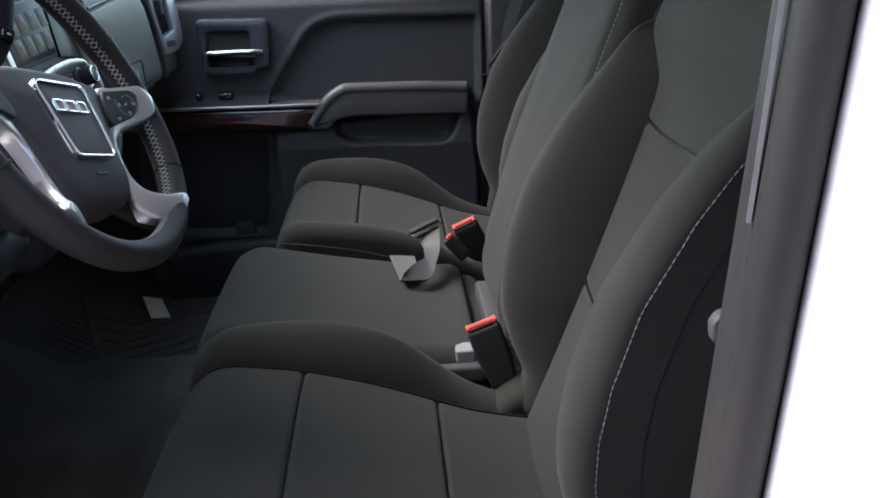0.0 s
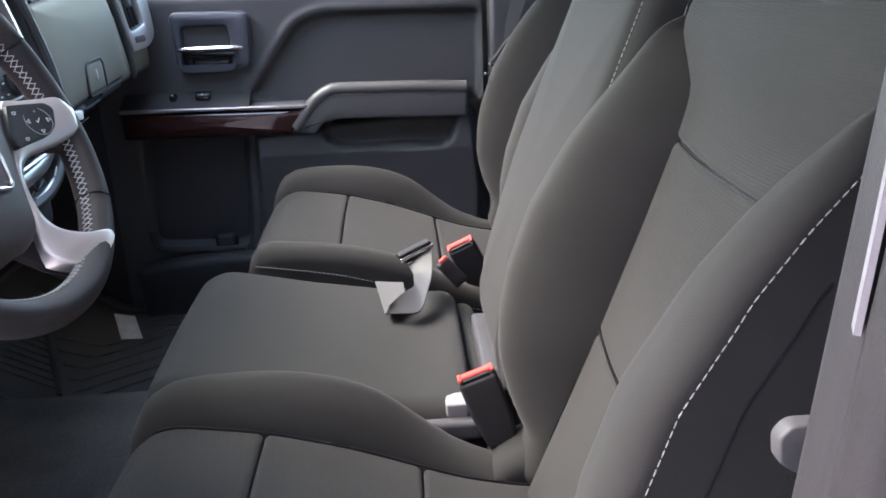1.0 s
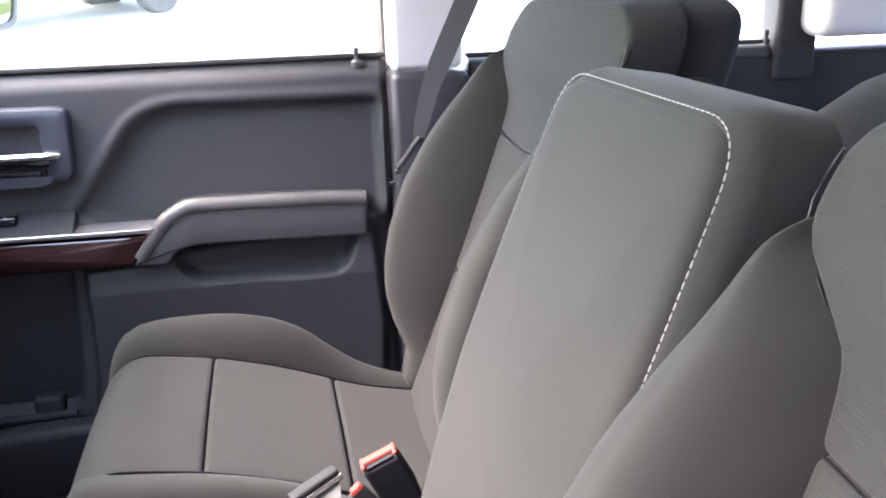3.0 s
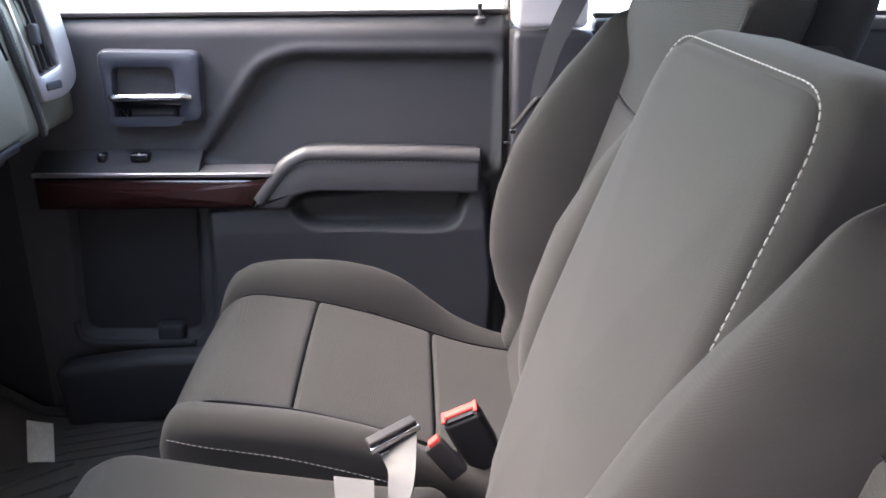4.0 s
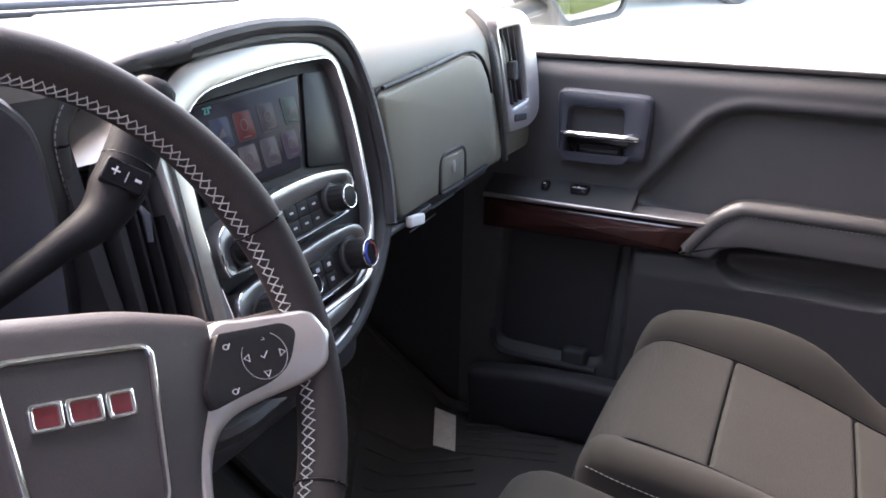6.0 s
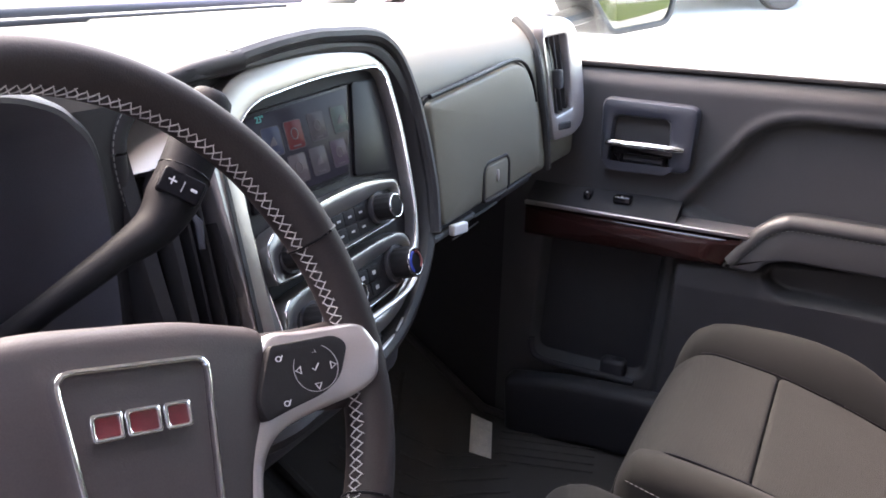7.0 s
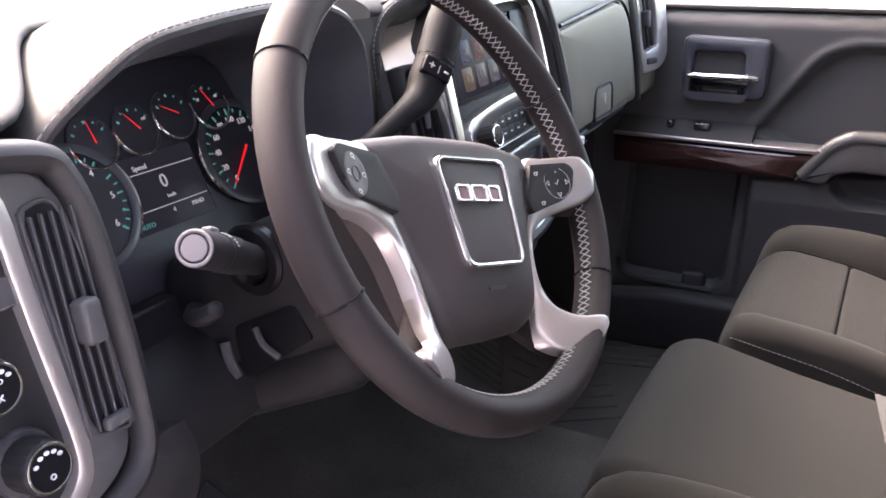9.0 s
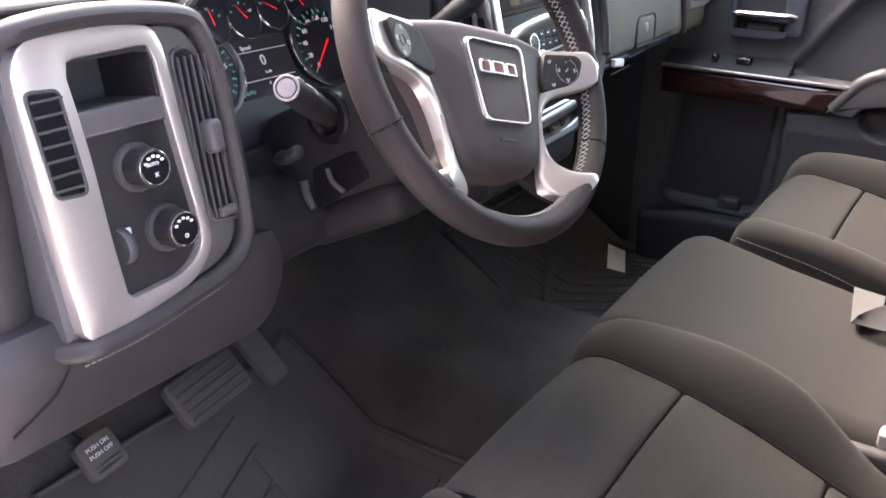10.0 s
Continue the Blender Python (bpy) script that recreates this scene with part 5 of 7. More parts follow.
cluster = part("dial_board", dial(prism(FACE_O, -0.03, -0.004, 0.002)), DIAL_BLACK, dash, "black gauge cluster")
part("dial_lower_panel", dial(rbox((-0.22, -0.12, -0.02), (0.19, -0.045, 0.02), 0.012, (8, 2, 2))), BLACK_FACE, dash)


def gauge(u, v, r, name, marks, start, sweep, needle, numbers=(), colour=TEAL):
    """A round gauge: bezel, ticks, figures and needle; angles in degrees, clockwise from start."""
    g = part(name, dial(place(lathe([(r, -0.004), (r, -0.001), (r * 0.2, -0.001)], 48), shift(u, v, 0))), DIAL_BLACK, cluster, "round black gauge")
    for lo, hi in ((152, 222), (-42, 30)) if r > 0.04 else ((165, 375),):
        ring_path = [(u + 1.02 * r * math.cos(radians(t)), v + 1.02 * r * math.sin(radians(t)), 0.0) for t in np.linspace(lo, hi, 40)]
        part("gauge_bezel", dial(tube(ring_path, np.interp(np.linspace(0, 1, 40), [0, 0.2, 0.8, 1], [0.0003, 0.0015, 0.0015, 0.0003]), 8)), CHROME, g, "thin chrome arc")
    if r > 0.04:
        part("gauge_ring", dial(hoop(oval(u, v, r * 0.995, r * 0.995, 64), oval(u, v, r * 0.86, r * 0.86, 64), -0.001, 0.0006, 0.0002, 96)), SEMI, g, "bluish satin ring")
    for i in range(marks):
        a = radians(start - sweep * i / (marks - 1))
        c, s = math.cos(a), math.sin(a)
        wide = 0.0006 if i % 2 else 0.0009
        inner, outer = r * (0.74 if i % 2 else 0.70), r * 0.81
        t = np.array([(c * inner - s * wide, s * inner + c * wide), (c * inner + s * wide, s * inner - c * wide), (c * outer + s * wide, s * outer - c * wide), (c * outer - s * wide, s * outer + c * wide)])
        part("tick", dial(place(prism(t, -0.001, 0.0, 0.0001), shift(u, v, 0))), colour, g)
    for i, text in enumerate(numbers):
        a = radians(start - sweep * i / (len(numbers) - 1))
        if text:
            part("figure", dial(place(letters(text, r * 0.15), shift(u + math.cos(a) * r * 0.60, v + math.sin(a) * r * 0.60, 0.0))), PALE_GLOW, g)
    a = radians(needle)
    part("needle", dial(tube([(u - 0.1 * r * math.cos(a), v - 0.1 * r * math.sin(a), 0.004), (u + 0.78 * r * math.cos(a), v + 0.78 * r * math.sin(a), 0.004)], [r * 0.028, r * 0.012], 6)), RED_GLOW, g, "red needle")
    return g


gauge(-0.094, 0.046, 0.056, "tachometer", 25, 222, 262, 205, ("0", "1", "2", "3", "4", "5", "6"))
gauge(0.110, 0.050, 0.056, "speedometer", 21, 226, 274, 222, ("0", "20", "40", "60", "80", "100", "120", "140", "160", "180", "200"))
for u, v, a, texts in ((-0.056, 0.096, 95, ("", "")), (-0.006, 0.098, 125, ("", "125")), (0.044, 0.103, 150, ("", "")), (0.093, 0.103, 115, ("27", "80"))):
    gauge(u, v, 0.0240, "small_gauge", 5, 150, 120, a, texts)
disp = part("driver_display", dial(prism(rect(-0.050, 0.005, 0.046, 0.075, 0.003), -0.004, -0.001, 0.0005)), SCREEN, cluster, "dark driver display")
part("display_line", dial(prism(rect(-0.045, 0.058, 0.042, 0.0588, 0.0002), -0.001, 0.0, 0.0001)), PALE_GLOW, disp)
part("display_line", dial(prism(rect(-0.045, 0.024, 0.042, 0.0248, 0.0002), -0.001, 0.0, 0.0001)), PALE_GLOW, disp)
part("speed_word", dial(place(letters("Speed", 0.0068), shift(-0.022, 0.0635, 0))), PALE_GLOW, disp)
part("speed_figure", dial(place(letters("0", 0.0175), shift(-0.002, 0.046, 0))), PALE_GLOW, disp)
part("speed_unit", dial(place(letters("km/h", 0.005), shift(0.0, 0.032, 0))), PALE_GLOW, disp)
part("gear_letters", dial(place(letters("PRND", 0.0058), shift(0.026, 0.018, 0))), PALE_GLOW, disp)
part("gear_marks", dial(place(letters("4", 0.006), shift(-0.004, 0.0185, 0))), PALE_GLOW, disp)
part("warning_mark", dial(place(letters("AUTO", 0.0062), shift(-0.04, 0.012, 0))), TEAL, disp)

# ---- left switch panel ----
LP = basis((-0.72, 0.705, 0.66), 8.5)


def left(geo):
    return on_dash(place(geo, LP))


L_IN = rpoly([(-0.088, -0.008), (-0.03, -0.006), (0.055, 0.008), (0.086, 0.026), (0.095, 0.09), (0.090, 0.165), (0.083, 0.207), (0.066, 0.226), (0.0, 0.234), (-0.078, 0.232), (-0.093, 0.212), (-0.092, 0.1)], [0.01, 0.05, 0.03, 0.03, 0.05, 0.05, 0.02, 0.02, 0.05, 0.02, 0.03, 0.1], 6)
RIM_PATH = smooth_path([(-0.112, -0.010), (-0.098, -0.014), (-0.04, -0.014), (0.012, -0.008), (0.070, 0.002), (0.095, 0.024), (0.1005, 0.06), (0.101, 0.10), (0.098, 0.17), (0.089, 0.214), (0.070, 0.232), (0.0, 0.241), (-0.06, 0.240), (-0.094, 0.233), (-0.112, 0.218)], 110)
side_panel = part("switch_panel_rim", left(tube([(u, v, -0.05 * float(step(-u, 0.080, 0.118))) for u, v in RIM_PATH], 0.0098, 12, flatten=1.2, up=(0, 0, 1))), SKIRT, dash, "padded rim of the switch panel")
HOUSE = rpoly([(-0.096, -0.02), (-0.01, -0.018), (0.078, -0.004), (0.104, 0.022), (0.109, 0.09), (0.105, 0.18), (0.096, 0.22), (0.074, 0.240), (-0.02, 0.250), (-0.096, 0.243)], [0.01, 0.05, 0.03, 0.03, 0.05, 0.03, 0.03, 0.03, 0.1, 0.01])
part("panel_housing", left(hoop(HOUSE, inset(ccw(L_IN), 0.004), -0.16, -0.010, 0.001)), PLASTIC, dash)
part("rim_stitching", left(stitches([(u, v, 0.002) for u, v in smooth_path([(-0.094, -0.0245), (-0.04, -0.0245), (0.013, -0.0185), (0.073, -0.0080), (0.104, 0.019), (0.1108, 0.06)], 60)], 0.004, 0.002, 0.0008)), THREAD, side_panel, "pale sewn thread", "stuff")
L_DARK = rpoly([(-0.040, 0.013), (0.020, 0.016), (0.044, 0.034), (0.044, 0.06), (0.036, 0.15), (0.033, 0.213), (-0.049, 0.211), (-0.043, 0.14), (-0.043, 0.07)], [0.006, 0.03, 0.02, 0.03, 0.1, 0.008, 0.01, 0.1, 0.1], 6)
L_SIL = rpoly([(-0.088, -0.008), (-0.03, -0.006), (0.028, 0.003), (0.056, 0.027), (0.0570, 0.06), (0.0495, 0.15), (0.0470, 0.208), (0.040, 0.228), (0.0, 0.234), (-0.078, 0.232), (-0.093, 0.212), (-0.092, 0.1)], [0.01, 0.05, 0.03, 0.025, 0.04, 0.1, 0.02, 0.012, 0.05, 0.02, 0.03, 0.1], 6)
part("switch_frame", left(hoop(L_SIL, L_DARK, -0.03, 0.0045, 0.0035)), SILVER, dash, "satin silver switch panel frame")
L_OUT = rpoly([(-0.080, -0.002), (-0.03, -0.001), (0.055, 0.008), (0.086, 0.026), (0.095, 0.09), (0.090, 0.165), (0.083, 0.207), (0.066, 0.226), (0.0, 0.229), (-0.070, 0.227), (-0.086, 0.21), (-0.086, 0.1)], [0.01, 0.05, 0.03, 0.03, 0.05, 0.05, 0.02, 0.02, 0.05, 0.02, 0.03, 0.1], 6)
part("vent_surround", left(hoop(L_OUT, inset(ccw(L_SIL), 0.012), -0.028, 0.002, 0.004)), PLASTIC, dash, "charcoal panel round the side vent")
face = part("switch_face", left(prism(rpoly([(-0.044, 0.010), (0.020, 0.010), (0.048, 0.033), (0.049, 0.06), (0.037, 0.156), (-0.049, 0.156), (-0.047, 0.10)], 0.01), -0.03, -0.004, 0.002)), FACE_PLASTIC, dash, "charcoal switch panel")
part("cubby_back", left(prism(rect(-0.056, 0.15, 0.042, 0.220, 0.003), -0.09, -0.07, 0.002)), DARK_PLASTIC, face)
part("cubby_wall", left(rbox((-0.0500, 0.150, -0.088), (-0.0462, 0.2115, 0.0012), 0.001, (1, 3, 3))), FACE_PLASTIC, face, "dark side of the small storage shelf")
part("cubby_wall", left(rbox((0.0312, 0.150, -0.088), (0.0350, 0.2125, 0.0012), 0.001, (1, 3, 3))), FACE_PLASTIC, face, "dark side of the small storage shelf")
part("cubby_roof", left(rbox((-0.0500, 0.2085, -0.088), (0.0350, 0.2130, 0.0012), 0.001, (3, 1, 3))), FACE_PLASTIC, face)
part("cubby_shelf", left(rbox((-0.050, 0.150, -0.075), (0.038, 0.171, 0.0015), 0.003, (3, 1, 2))), PLASTIC, face, "lip of the small storage shelf")
part("cubby_edge", left(tube([(-0.047, 0.1525, 0.0), (0.035, 0.1525, 0.0)], 0.0015, 6)), SILVER, face)
ka = knob(-0.002, 0.117, 0.0165, face, -0.004, 0.026, put=left)
kb = knob(0.014, 0.059, 0.0165, face, -0.004, 0.026, put=left)
for k, u, v in ((ka, -0.002, 0.117), (kb, 0.014, 0.059)):
    for i, a in enumerate((35, 62, 90, 118, 150)):
        c, s = math.cos(radians(a)), math.sin(radians(a))
        part("knob_mark", left(prism(oval(u + c * 0.0098, v + s * 0.0098, 0.0018, 0.0013, 10), 0.022, 0.0233, 0.0001)), MARK, k)
    part("knob_symbol", left(place(letters("x" if k is ka else "o", 0.008), shift(u, v - 0.005, 0.0232))), MARK, k)
part("knob_label", left(place(letters("AUTO", 0.0042), shift(-0.004, 0.1205, 0.0232))), MARK, ka)
dimmer = part("dimmer_wheel", left(place(lathe([(0.015, -0.004), (0.016, -0.002), (0.016, 0.002), (0.015, 0.004)], 40), shift(-0.030, 0.056, -0.006) @ Matrix.Rotation(radians(90), 4, "Y"))), DARK_PLASTIC, face, "thin ribbed dimmer wheel")
part("dimmer_mark", left(prism(rect(-0.026, 0.064, -0.020, 0.070, 0.001), -0.004, -0.0032, 0.0001)), MARK, face)


def plain_vent(outline, slats, upright):
    o = np.array(outline)
    (u0, v0), (u1, v1) = o.min(0), o.max(0)
    vent = part("side_vent", left(hoop(inset(ccw(o), -0.003), o, -0.01, 0.0055, 0.001)), DARK_PLASTIC, dash, "dark side air vent")
    part("vent_box", left(prism(o, -0.01, 0.0046, 0.0002)), BLACK_FACE, vent)
    for i in range(slats):
        t = (i + 0.5) / slats
        if upright:
            u = u0 + (u1 - u0) * t
            g = rbox((u - 0.001, v0 + 0.006, 0.003), (u + 0.001, v1 - 0.006, 0.0075), 0.0008, (1, 2, 1))
        else:
            v = v0 + (v1 - v0) * t
            g = rbox((u0 + 0.001, v - 0.001, 0.003), (u1 - 0.001, v + 0.001, 0.0075), 0.0008, (2, 1, 1))
        part("slat", left(g), DARK_PLASTIC, vent)
    return vent


plain_vent(rpoly([(-0.080, 0.113), (-0.056, 0.111), (-0.060, 0.190), (-0.085, 0.192)], 0.004), 7, False)
rv2 = plain_vent(rpoly([(0.060, 0.054), (0.089, 0.047), (0.083, 0.176), (0.073, 0.206), (0.052, 0.202), (0.056, 0.12)], [0.004, 0.004, 0.03, 0.01, 0.005, 0.05]), 5, True)
part("vent_tab", left(rbox((0.064, 0.112, 0.004), (0.080, 0.142, 0.020), 0.005)), PLASTIC, rv2)
part("vent_wheel", left(rbox((0.066, 0.052, 0.004), (0.086, 0.061, 0.012), 0.003)), PLASTIC, rv2)
part("dash_end", on_dash(rbox((-0.872, 0.745, 0.56), (-0.808, 1.25, 0.905), 0.03, (3, 6, 5))), SKIRT, dash, "dark end of the dashboard")
SKIRT_LINE = smooth_path([(0.730, 0.668), (0.719, 0.650), (0.717, 0.630), (0.724, 0.600), (0.742, 0.562), (0.768, 0.540), (0.85, 0.53), (1.1, 0.50), (1.1, 0.66)], 50)
part("lower_skirt", on_dash(run_x(SKIRT_LINE, -0.876, -0.56, 12)), SKIRT, dash, "dark lower end of the dashboard")
part("end_seam", on_dash(tube(smooth_path([(-0.806, 0.7175, 0.650), (-0.815, 0.7165, 0.634), (-0.829, 0.7190, 0.613), (-0.846, 0.7230, 0.600), (-0.8665, 0.7290, 0.586)], 24), 0.0012, 6)), BLACK_FACE, dash, "dark joint of the end panel")

# ---- steering column, stalks ----
column = thing("steering_column", pose(-0.419, 0.66, 0.76), "dark steering column with stalks and selector lever", "steering column")


def on_column(geo):
    return down(geo, column)


hub = Vector((-0.419, 0.560, 0.828))
part("shroud", on_column(place(rbox((-0.062, -0.075, -0.30), (0.062, 0.045, -0.06), 0.03, (5, 5, 6)), basis(hub, 26.0))), FACE_PLASTIC, column, "dark column shroud")
part("lower_shroud", on_column(place(rbox((-0.055, -0.115, -0.30), (0.055, -0.06, -0.13), 0.025, (4, 3, 4)), basis(hub, 26.0))), FACE_PLASTIC, column)
tilt_path = smooth_path([(-0.47, 0.795, 0.713), (-0.497, 0.775, 0.717), (-0.515, 0.748, 0.728), (-0.514, 0.732, 0.739)], 20)
part("tilt_lever", on_column(tube(tilt_path, np.interp(np.linspace(0, 1, len(tilt_path)), [0, 0.4, 0.75, 0.95, 1], [0.009, 0.010, 0.011, 0.010, 0.005]), 12, flatten=0.7, up=(0, 0, 1))), SKIRT, column, "dark tilt lever")


def beside(geo):
    """Lays a shape on the shroud's outer side: u runs along y, v up, w away from the column."""
    v, f = geo
    return on_column((np.column_stack([-0.4815 - v[:, 2], v[:, 0], v[:, 1]]), [q[::-1] for q in f]))


# no hole is cut: a flat black panel gives the shade of the opening
cavity = part("cavity_shade", beside(prism(rpoly([(0.748, 0.706), (0.684, 0.739), (0.667, 0.711), (0.741, 0.659)], 0.008), -0.004, 0.0012, 0.0008)), BLACK_FACE, column, "black panel for the shaded opening under the column")
part("rod", beside(tube(smooth_path([(0.722, 0.712, 0.004), (0.713, 0.699, 0.006), (0.699, 0.690, 0.004)], 12), 0.0030, 8)), PLASTIC, cavity, "grey linkage rod")
part("rod", beside(tube(smooth_path([(0.756, 0.692, 0.005), (0.751, 0.676, 0.006), (0.744, 0.662, 0.005)], 12), 0.0050, 8)), DARK_PLASTIC, cavity, "grey linkage rod")
part("stalk_collar", beside(place(lathe([(0.030, -0.006), (0.030, 0.001), (0.027, 0.004), (0.020, 0.005), (0.016, 0.001)], 32), shift(0.722, 0.769, 0))), BLACK_FACE, column, "dark round stalk collar")
stalk_m = look((-0.604, 0.661, 0.8290), (-0.478, 0.721, 0.768))
stalk = part("indicator_stalk", on_column(place(lathe([(0.0098, -0.0012), (0.0100, 0.0), (0.0112, 0.0), (0.0124, -0.0016), (0.0127, -0.005), (0.0130, -0.045), (0.0138, -0.052), (0.0138, -0.085), (0.0128, -0.10), (0.0118, -0.16)], 32), stalk_m)), FACE_PLASTIC, column, "dark indicator stalk with grey end")
part("stalk_rim", on_column(place(hoop(oval(0, 0, 0.0122, 0.0122, 40), oval(0, 0, 0.0097, 0.0097, 40), -0.003, 0.0006, 0.0011, 48), stalk_m)), GREY_CAP, stalk, "grey rim of the end button")
part("stalk_cap", on_column(place(lathe([(0.0086, -0.004), (0.0086, -0.0002), (0.0081, 0.0004), (0.002, 0.0007)], 32), stalk_m)), GREY_CAP, stalk, "grey end button")
part("stalk_ring", on_column(place(lathe([(0.0129, -0.0435), (0.0133, -0.0440), (0.0133, -0.0450), (0.0130, -0.0455)], 32), stalk_m)), BLACK_FACE, stalk, "dark joint of the turning sleeve")
part("stalk_thumb", on_column(place(rbox((-0.004, 0.0115, -0.046), (0.004, 0.0165, -0.030), 0.002, (2, 1, 2)), stalk_m @ Matrix.Rotation(radians(8), 4, "Z"))), GREY_CAP, stalk, "small thumb tab")
for turn, far, wide in ((-12, 0.049, 0.0016), (-24, 0.048, 0.0020), (-24, 0.053, 0.0014), (-36, 0.0495, 0.0024), (-48, 0.053, 0.0010), (-58, 0.054, 0.0018), (-68, 0.0545, 0.0014)):
    turn_m = stalk_m @ Matrix.Rotation(radians(turn), 4, "Z")
    part("stalk_mark", on_column(place(rbox((-wide / 2, 0.0134, -far - 0.0018), (wide / 2, 0.0142, -far + 0.0012), 0.0002, (1, 1, 1)), turn_m)), MARK, stalk)
lever_path = smooth_path([(-0.385, 0.740, 0.792), (-0.351, 0.702, 0.830), (-0.303, 0.692, 0.851), (-0.2650, 0.690, 0.8630), (-0.2425, 0.690, 0.8825), (-0.2225, 0.690, 0.9085), (-0.1975, 0.691, 0.9465)], 42)
lever = part("selector_lever", on_column(tube(lever_path, np.interp(np.linspace(0, 1, len(lever_path)), [0, 0.17, 0.34, 0.5, 0.63, 0.9, 0.97, 1], [0.009, 0.0085, 0.0105, 0.0150, 0.0190, 0.0188, 0.0165, 0.011]), 14)), LEVER_SKIN, column, "dark column gear selector")
plate_v = (Vector(lever_path[28]) - Vector(lever_path[20])).normalized()
plate_w = Vector((-0.66, -0.73, 0.20))
plate_w = (plate_w - plate_v * plate_w.dot(plate_v)).normalized()
plate_u = plate_v.cross(plate_w)
plate_c = Vector((-0.2420, 0.690, 0.8830)) + plate_w * 0.0178
plate_m = Matrix((plate_u, plate_v, plate_w)).transposed().to_4x4()
plate_m.translation = plate_c
pl = part("shift_button", on_column(place(prism(rect(-0.0150, -0.0090, 0.0150, 0.0090, 0.003), -0.012, 0.0018, 0.0015), plate_m)), BLACK_FACE, lever, "plus and minus button")
ring_c = Vector((-0.2420, 0.690, 0.8830)) + plate_v * 0.0145
part("lever_joint", on_column(tube([ring_c + (plate_u * math.cos(a) + plate_w * math.sin(a)) * 0.0189 for a in np.linspace(0, 2 * math.pi, 32, endpoint=False)], 0.0007, 6, True, up=plate_v)), BLACK_FACE, lever, "dark joint below the lever cap")
part("button_sign", on_column(place(letters("+", 0.0125), plate_m @ shift(-0.0070, 0.0, 0.0020))), MARK, pl)
part("button_bar", on_column(place(letters("|", 0.0085), plate_m @ shift(0.001, 0.0, 0.0020))), MARK, pl)
part("button_minus", on_column(place(prism(rect(0.0065, -0.001, 0.0110, 0.001, 0.0003), 0.0015, 0.0025, 0.0001), plate_m)), MARK, pl)

# ---- steering wheel ----
WHEEL_TURN = -16.0
WHM = basis(hub, 27.9, -4.2, WHEEL_TURN)
wheel = thing("steering_wheel", WHM, "leather steering wheel with silver spokes, turned slightly clockwise", "steering wheel")
R, TR = 0.1735, 0.0145
RU, RV_ = -0.005, 0.0085
ang = np.linspace(0, 2 * math.pi, 120, endpoint=False)
grip = TR * (1 + 0.10 * np.exp(-(((ang - radians(35)) / 0.25) ** 2)) + 0.10 * np.exp(-(((ang - radians(145)) / 0.25) ** 2)))
rim = part("rim", tube(np.column_stack([RU + R * np.cos(ang), RV_ + R * np.sin(ang), 0 * ang]), grip, 20, True, 1.12, (0, 0, 1)), LEATHER, wheel, "dark leather rim")
for a in (29, -28, 155, 207):
    tr = float(np.interp(radians(a), ang, grip, period=2 * math.pi)) + 0.0002
    c, s = math.cos(radians(a)), math.sin(radians(a))
    loop = [(RU + (R + tr * math.cos(t)) * c, RV_ + (R + tr * math.cos(t)) * s, 1.12 * tr * math.sin(t)) for t in np.linspace(0, 2 * math.pi, 24, endpoint=False)]
    part("rim_seam", tube(loop, 0.0009, 6, True, up=(c, s, 0.01)), BLACK_FACE, rim)
geos = []
N = 164
rng = random.Random(5)


def on_rim(a, w):
    """A point on the inner side of the rim."""
    tr = float(np.interp(a, ang, grip, period=2 * math.pi))
    rr = R - tr * math.sqrt(max(0.05, 1 - (w / (1.12 * tr)) ** 2)) - 0.0003
    return (RU + rr * math.cos(a), RV_ + rr * math.sin(a), w)


for i in range(N):
    a0, da = 2 * math.pi * i / N, 2 * math.pi / N
    for w0, w1 in ((-0.0028, 0.0066), (0.0066, -0.0028)):
        k0, k1, h = rng.uniform(-0.12, 0.12), rng.uniform(-0.12, 0.12), rng.uniform(-0.0008, 0.0008)
        run = [(k0, w0 + h), (0.30 + 0.5 * k0, w0 * 0.72 + w1 * 0.28), (0.62, w0 * 0.35 + w1 * 0.65 + h), (1.05 + k1, w1)]
        geos.append(tube([on_rim(a0 + da * t, w) for t, w in run], [0.00028, 0.00046, 0.00046, 0.00028], 5))
part("rim_stitching", join(*geos), WHEEL_THREAD, rim, "pale cross stitching", "stuff")


AIRBAG = rpoly([(-0.106, 0.026), (-0.100, 0.042), (-0.04, 0.049), (0.04, 0.049), (0.100, 0.042), (0.106, 0.026), (0.093, -0.010), (0.079, -0.034), (0.070, -0.068), (0.062, -0.094), (0.040, -0.107), (-0.040, -0.107), (-0.062, -0.094), (-0.070, -0.068), (-0.079, -0.034), (-0.093, -0.010)], 0.014, 4)


def bag_form(geo):
    """The cover's middle stands flat and its flanks fall away to the spokes."""
    v, f = geo
    q = v.copy()
    flank = step(np.abs(v[:, 0]) - 0.040 - 0.12 * np.clip(v[:, 1] + 0.05, 0, 0.1), 0.0, 0.040)
    q[:, 2] -= np.where(v[:, 2] > -0.03, 0.003 * flank + 0.004 * step(-v[:, 1], 0.07, 0.11), 0.0)
    return q, f


BAG_RINGS = [flat(ccw(AIRBAG), -0.045), flat(ccw(AIRBAG), -0.014), flat(inset(ccw(AIRBAG), 0.0025), -0.008), flat(inset(ccw(AIRBAG), 0.006), -0.0045)]
bag_top, bag_mid = inset(ccw(AIRBAG), 0.010), ccw(AIRBAG).mean(0)
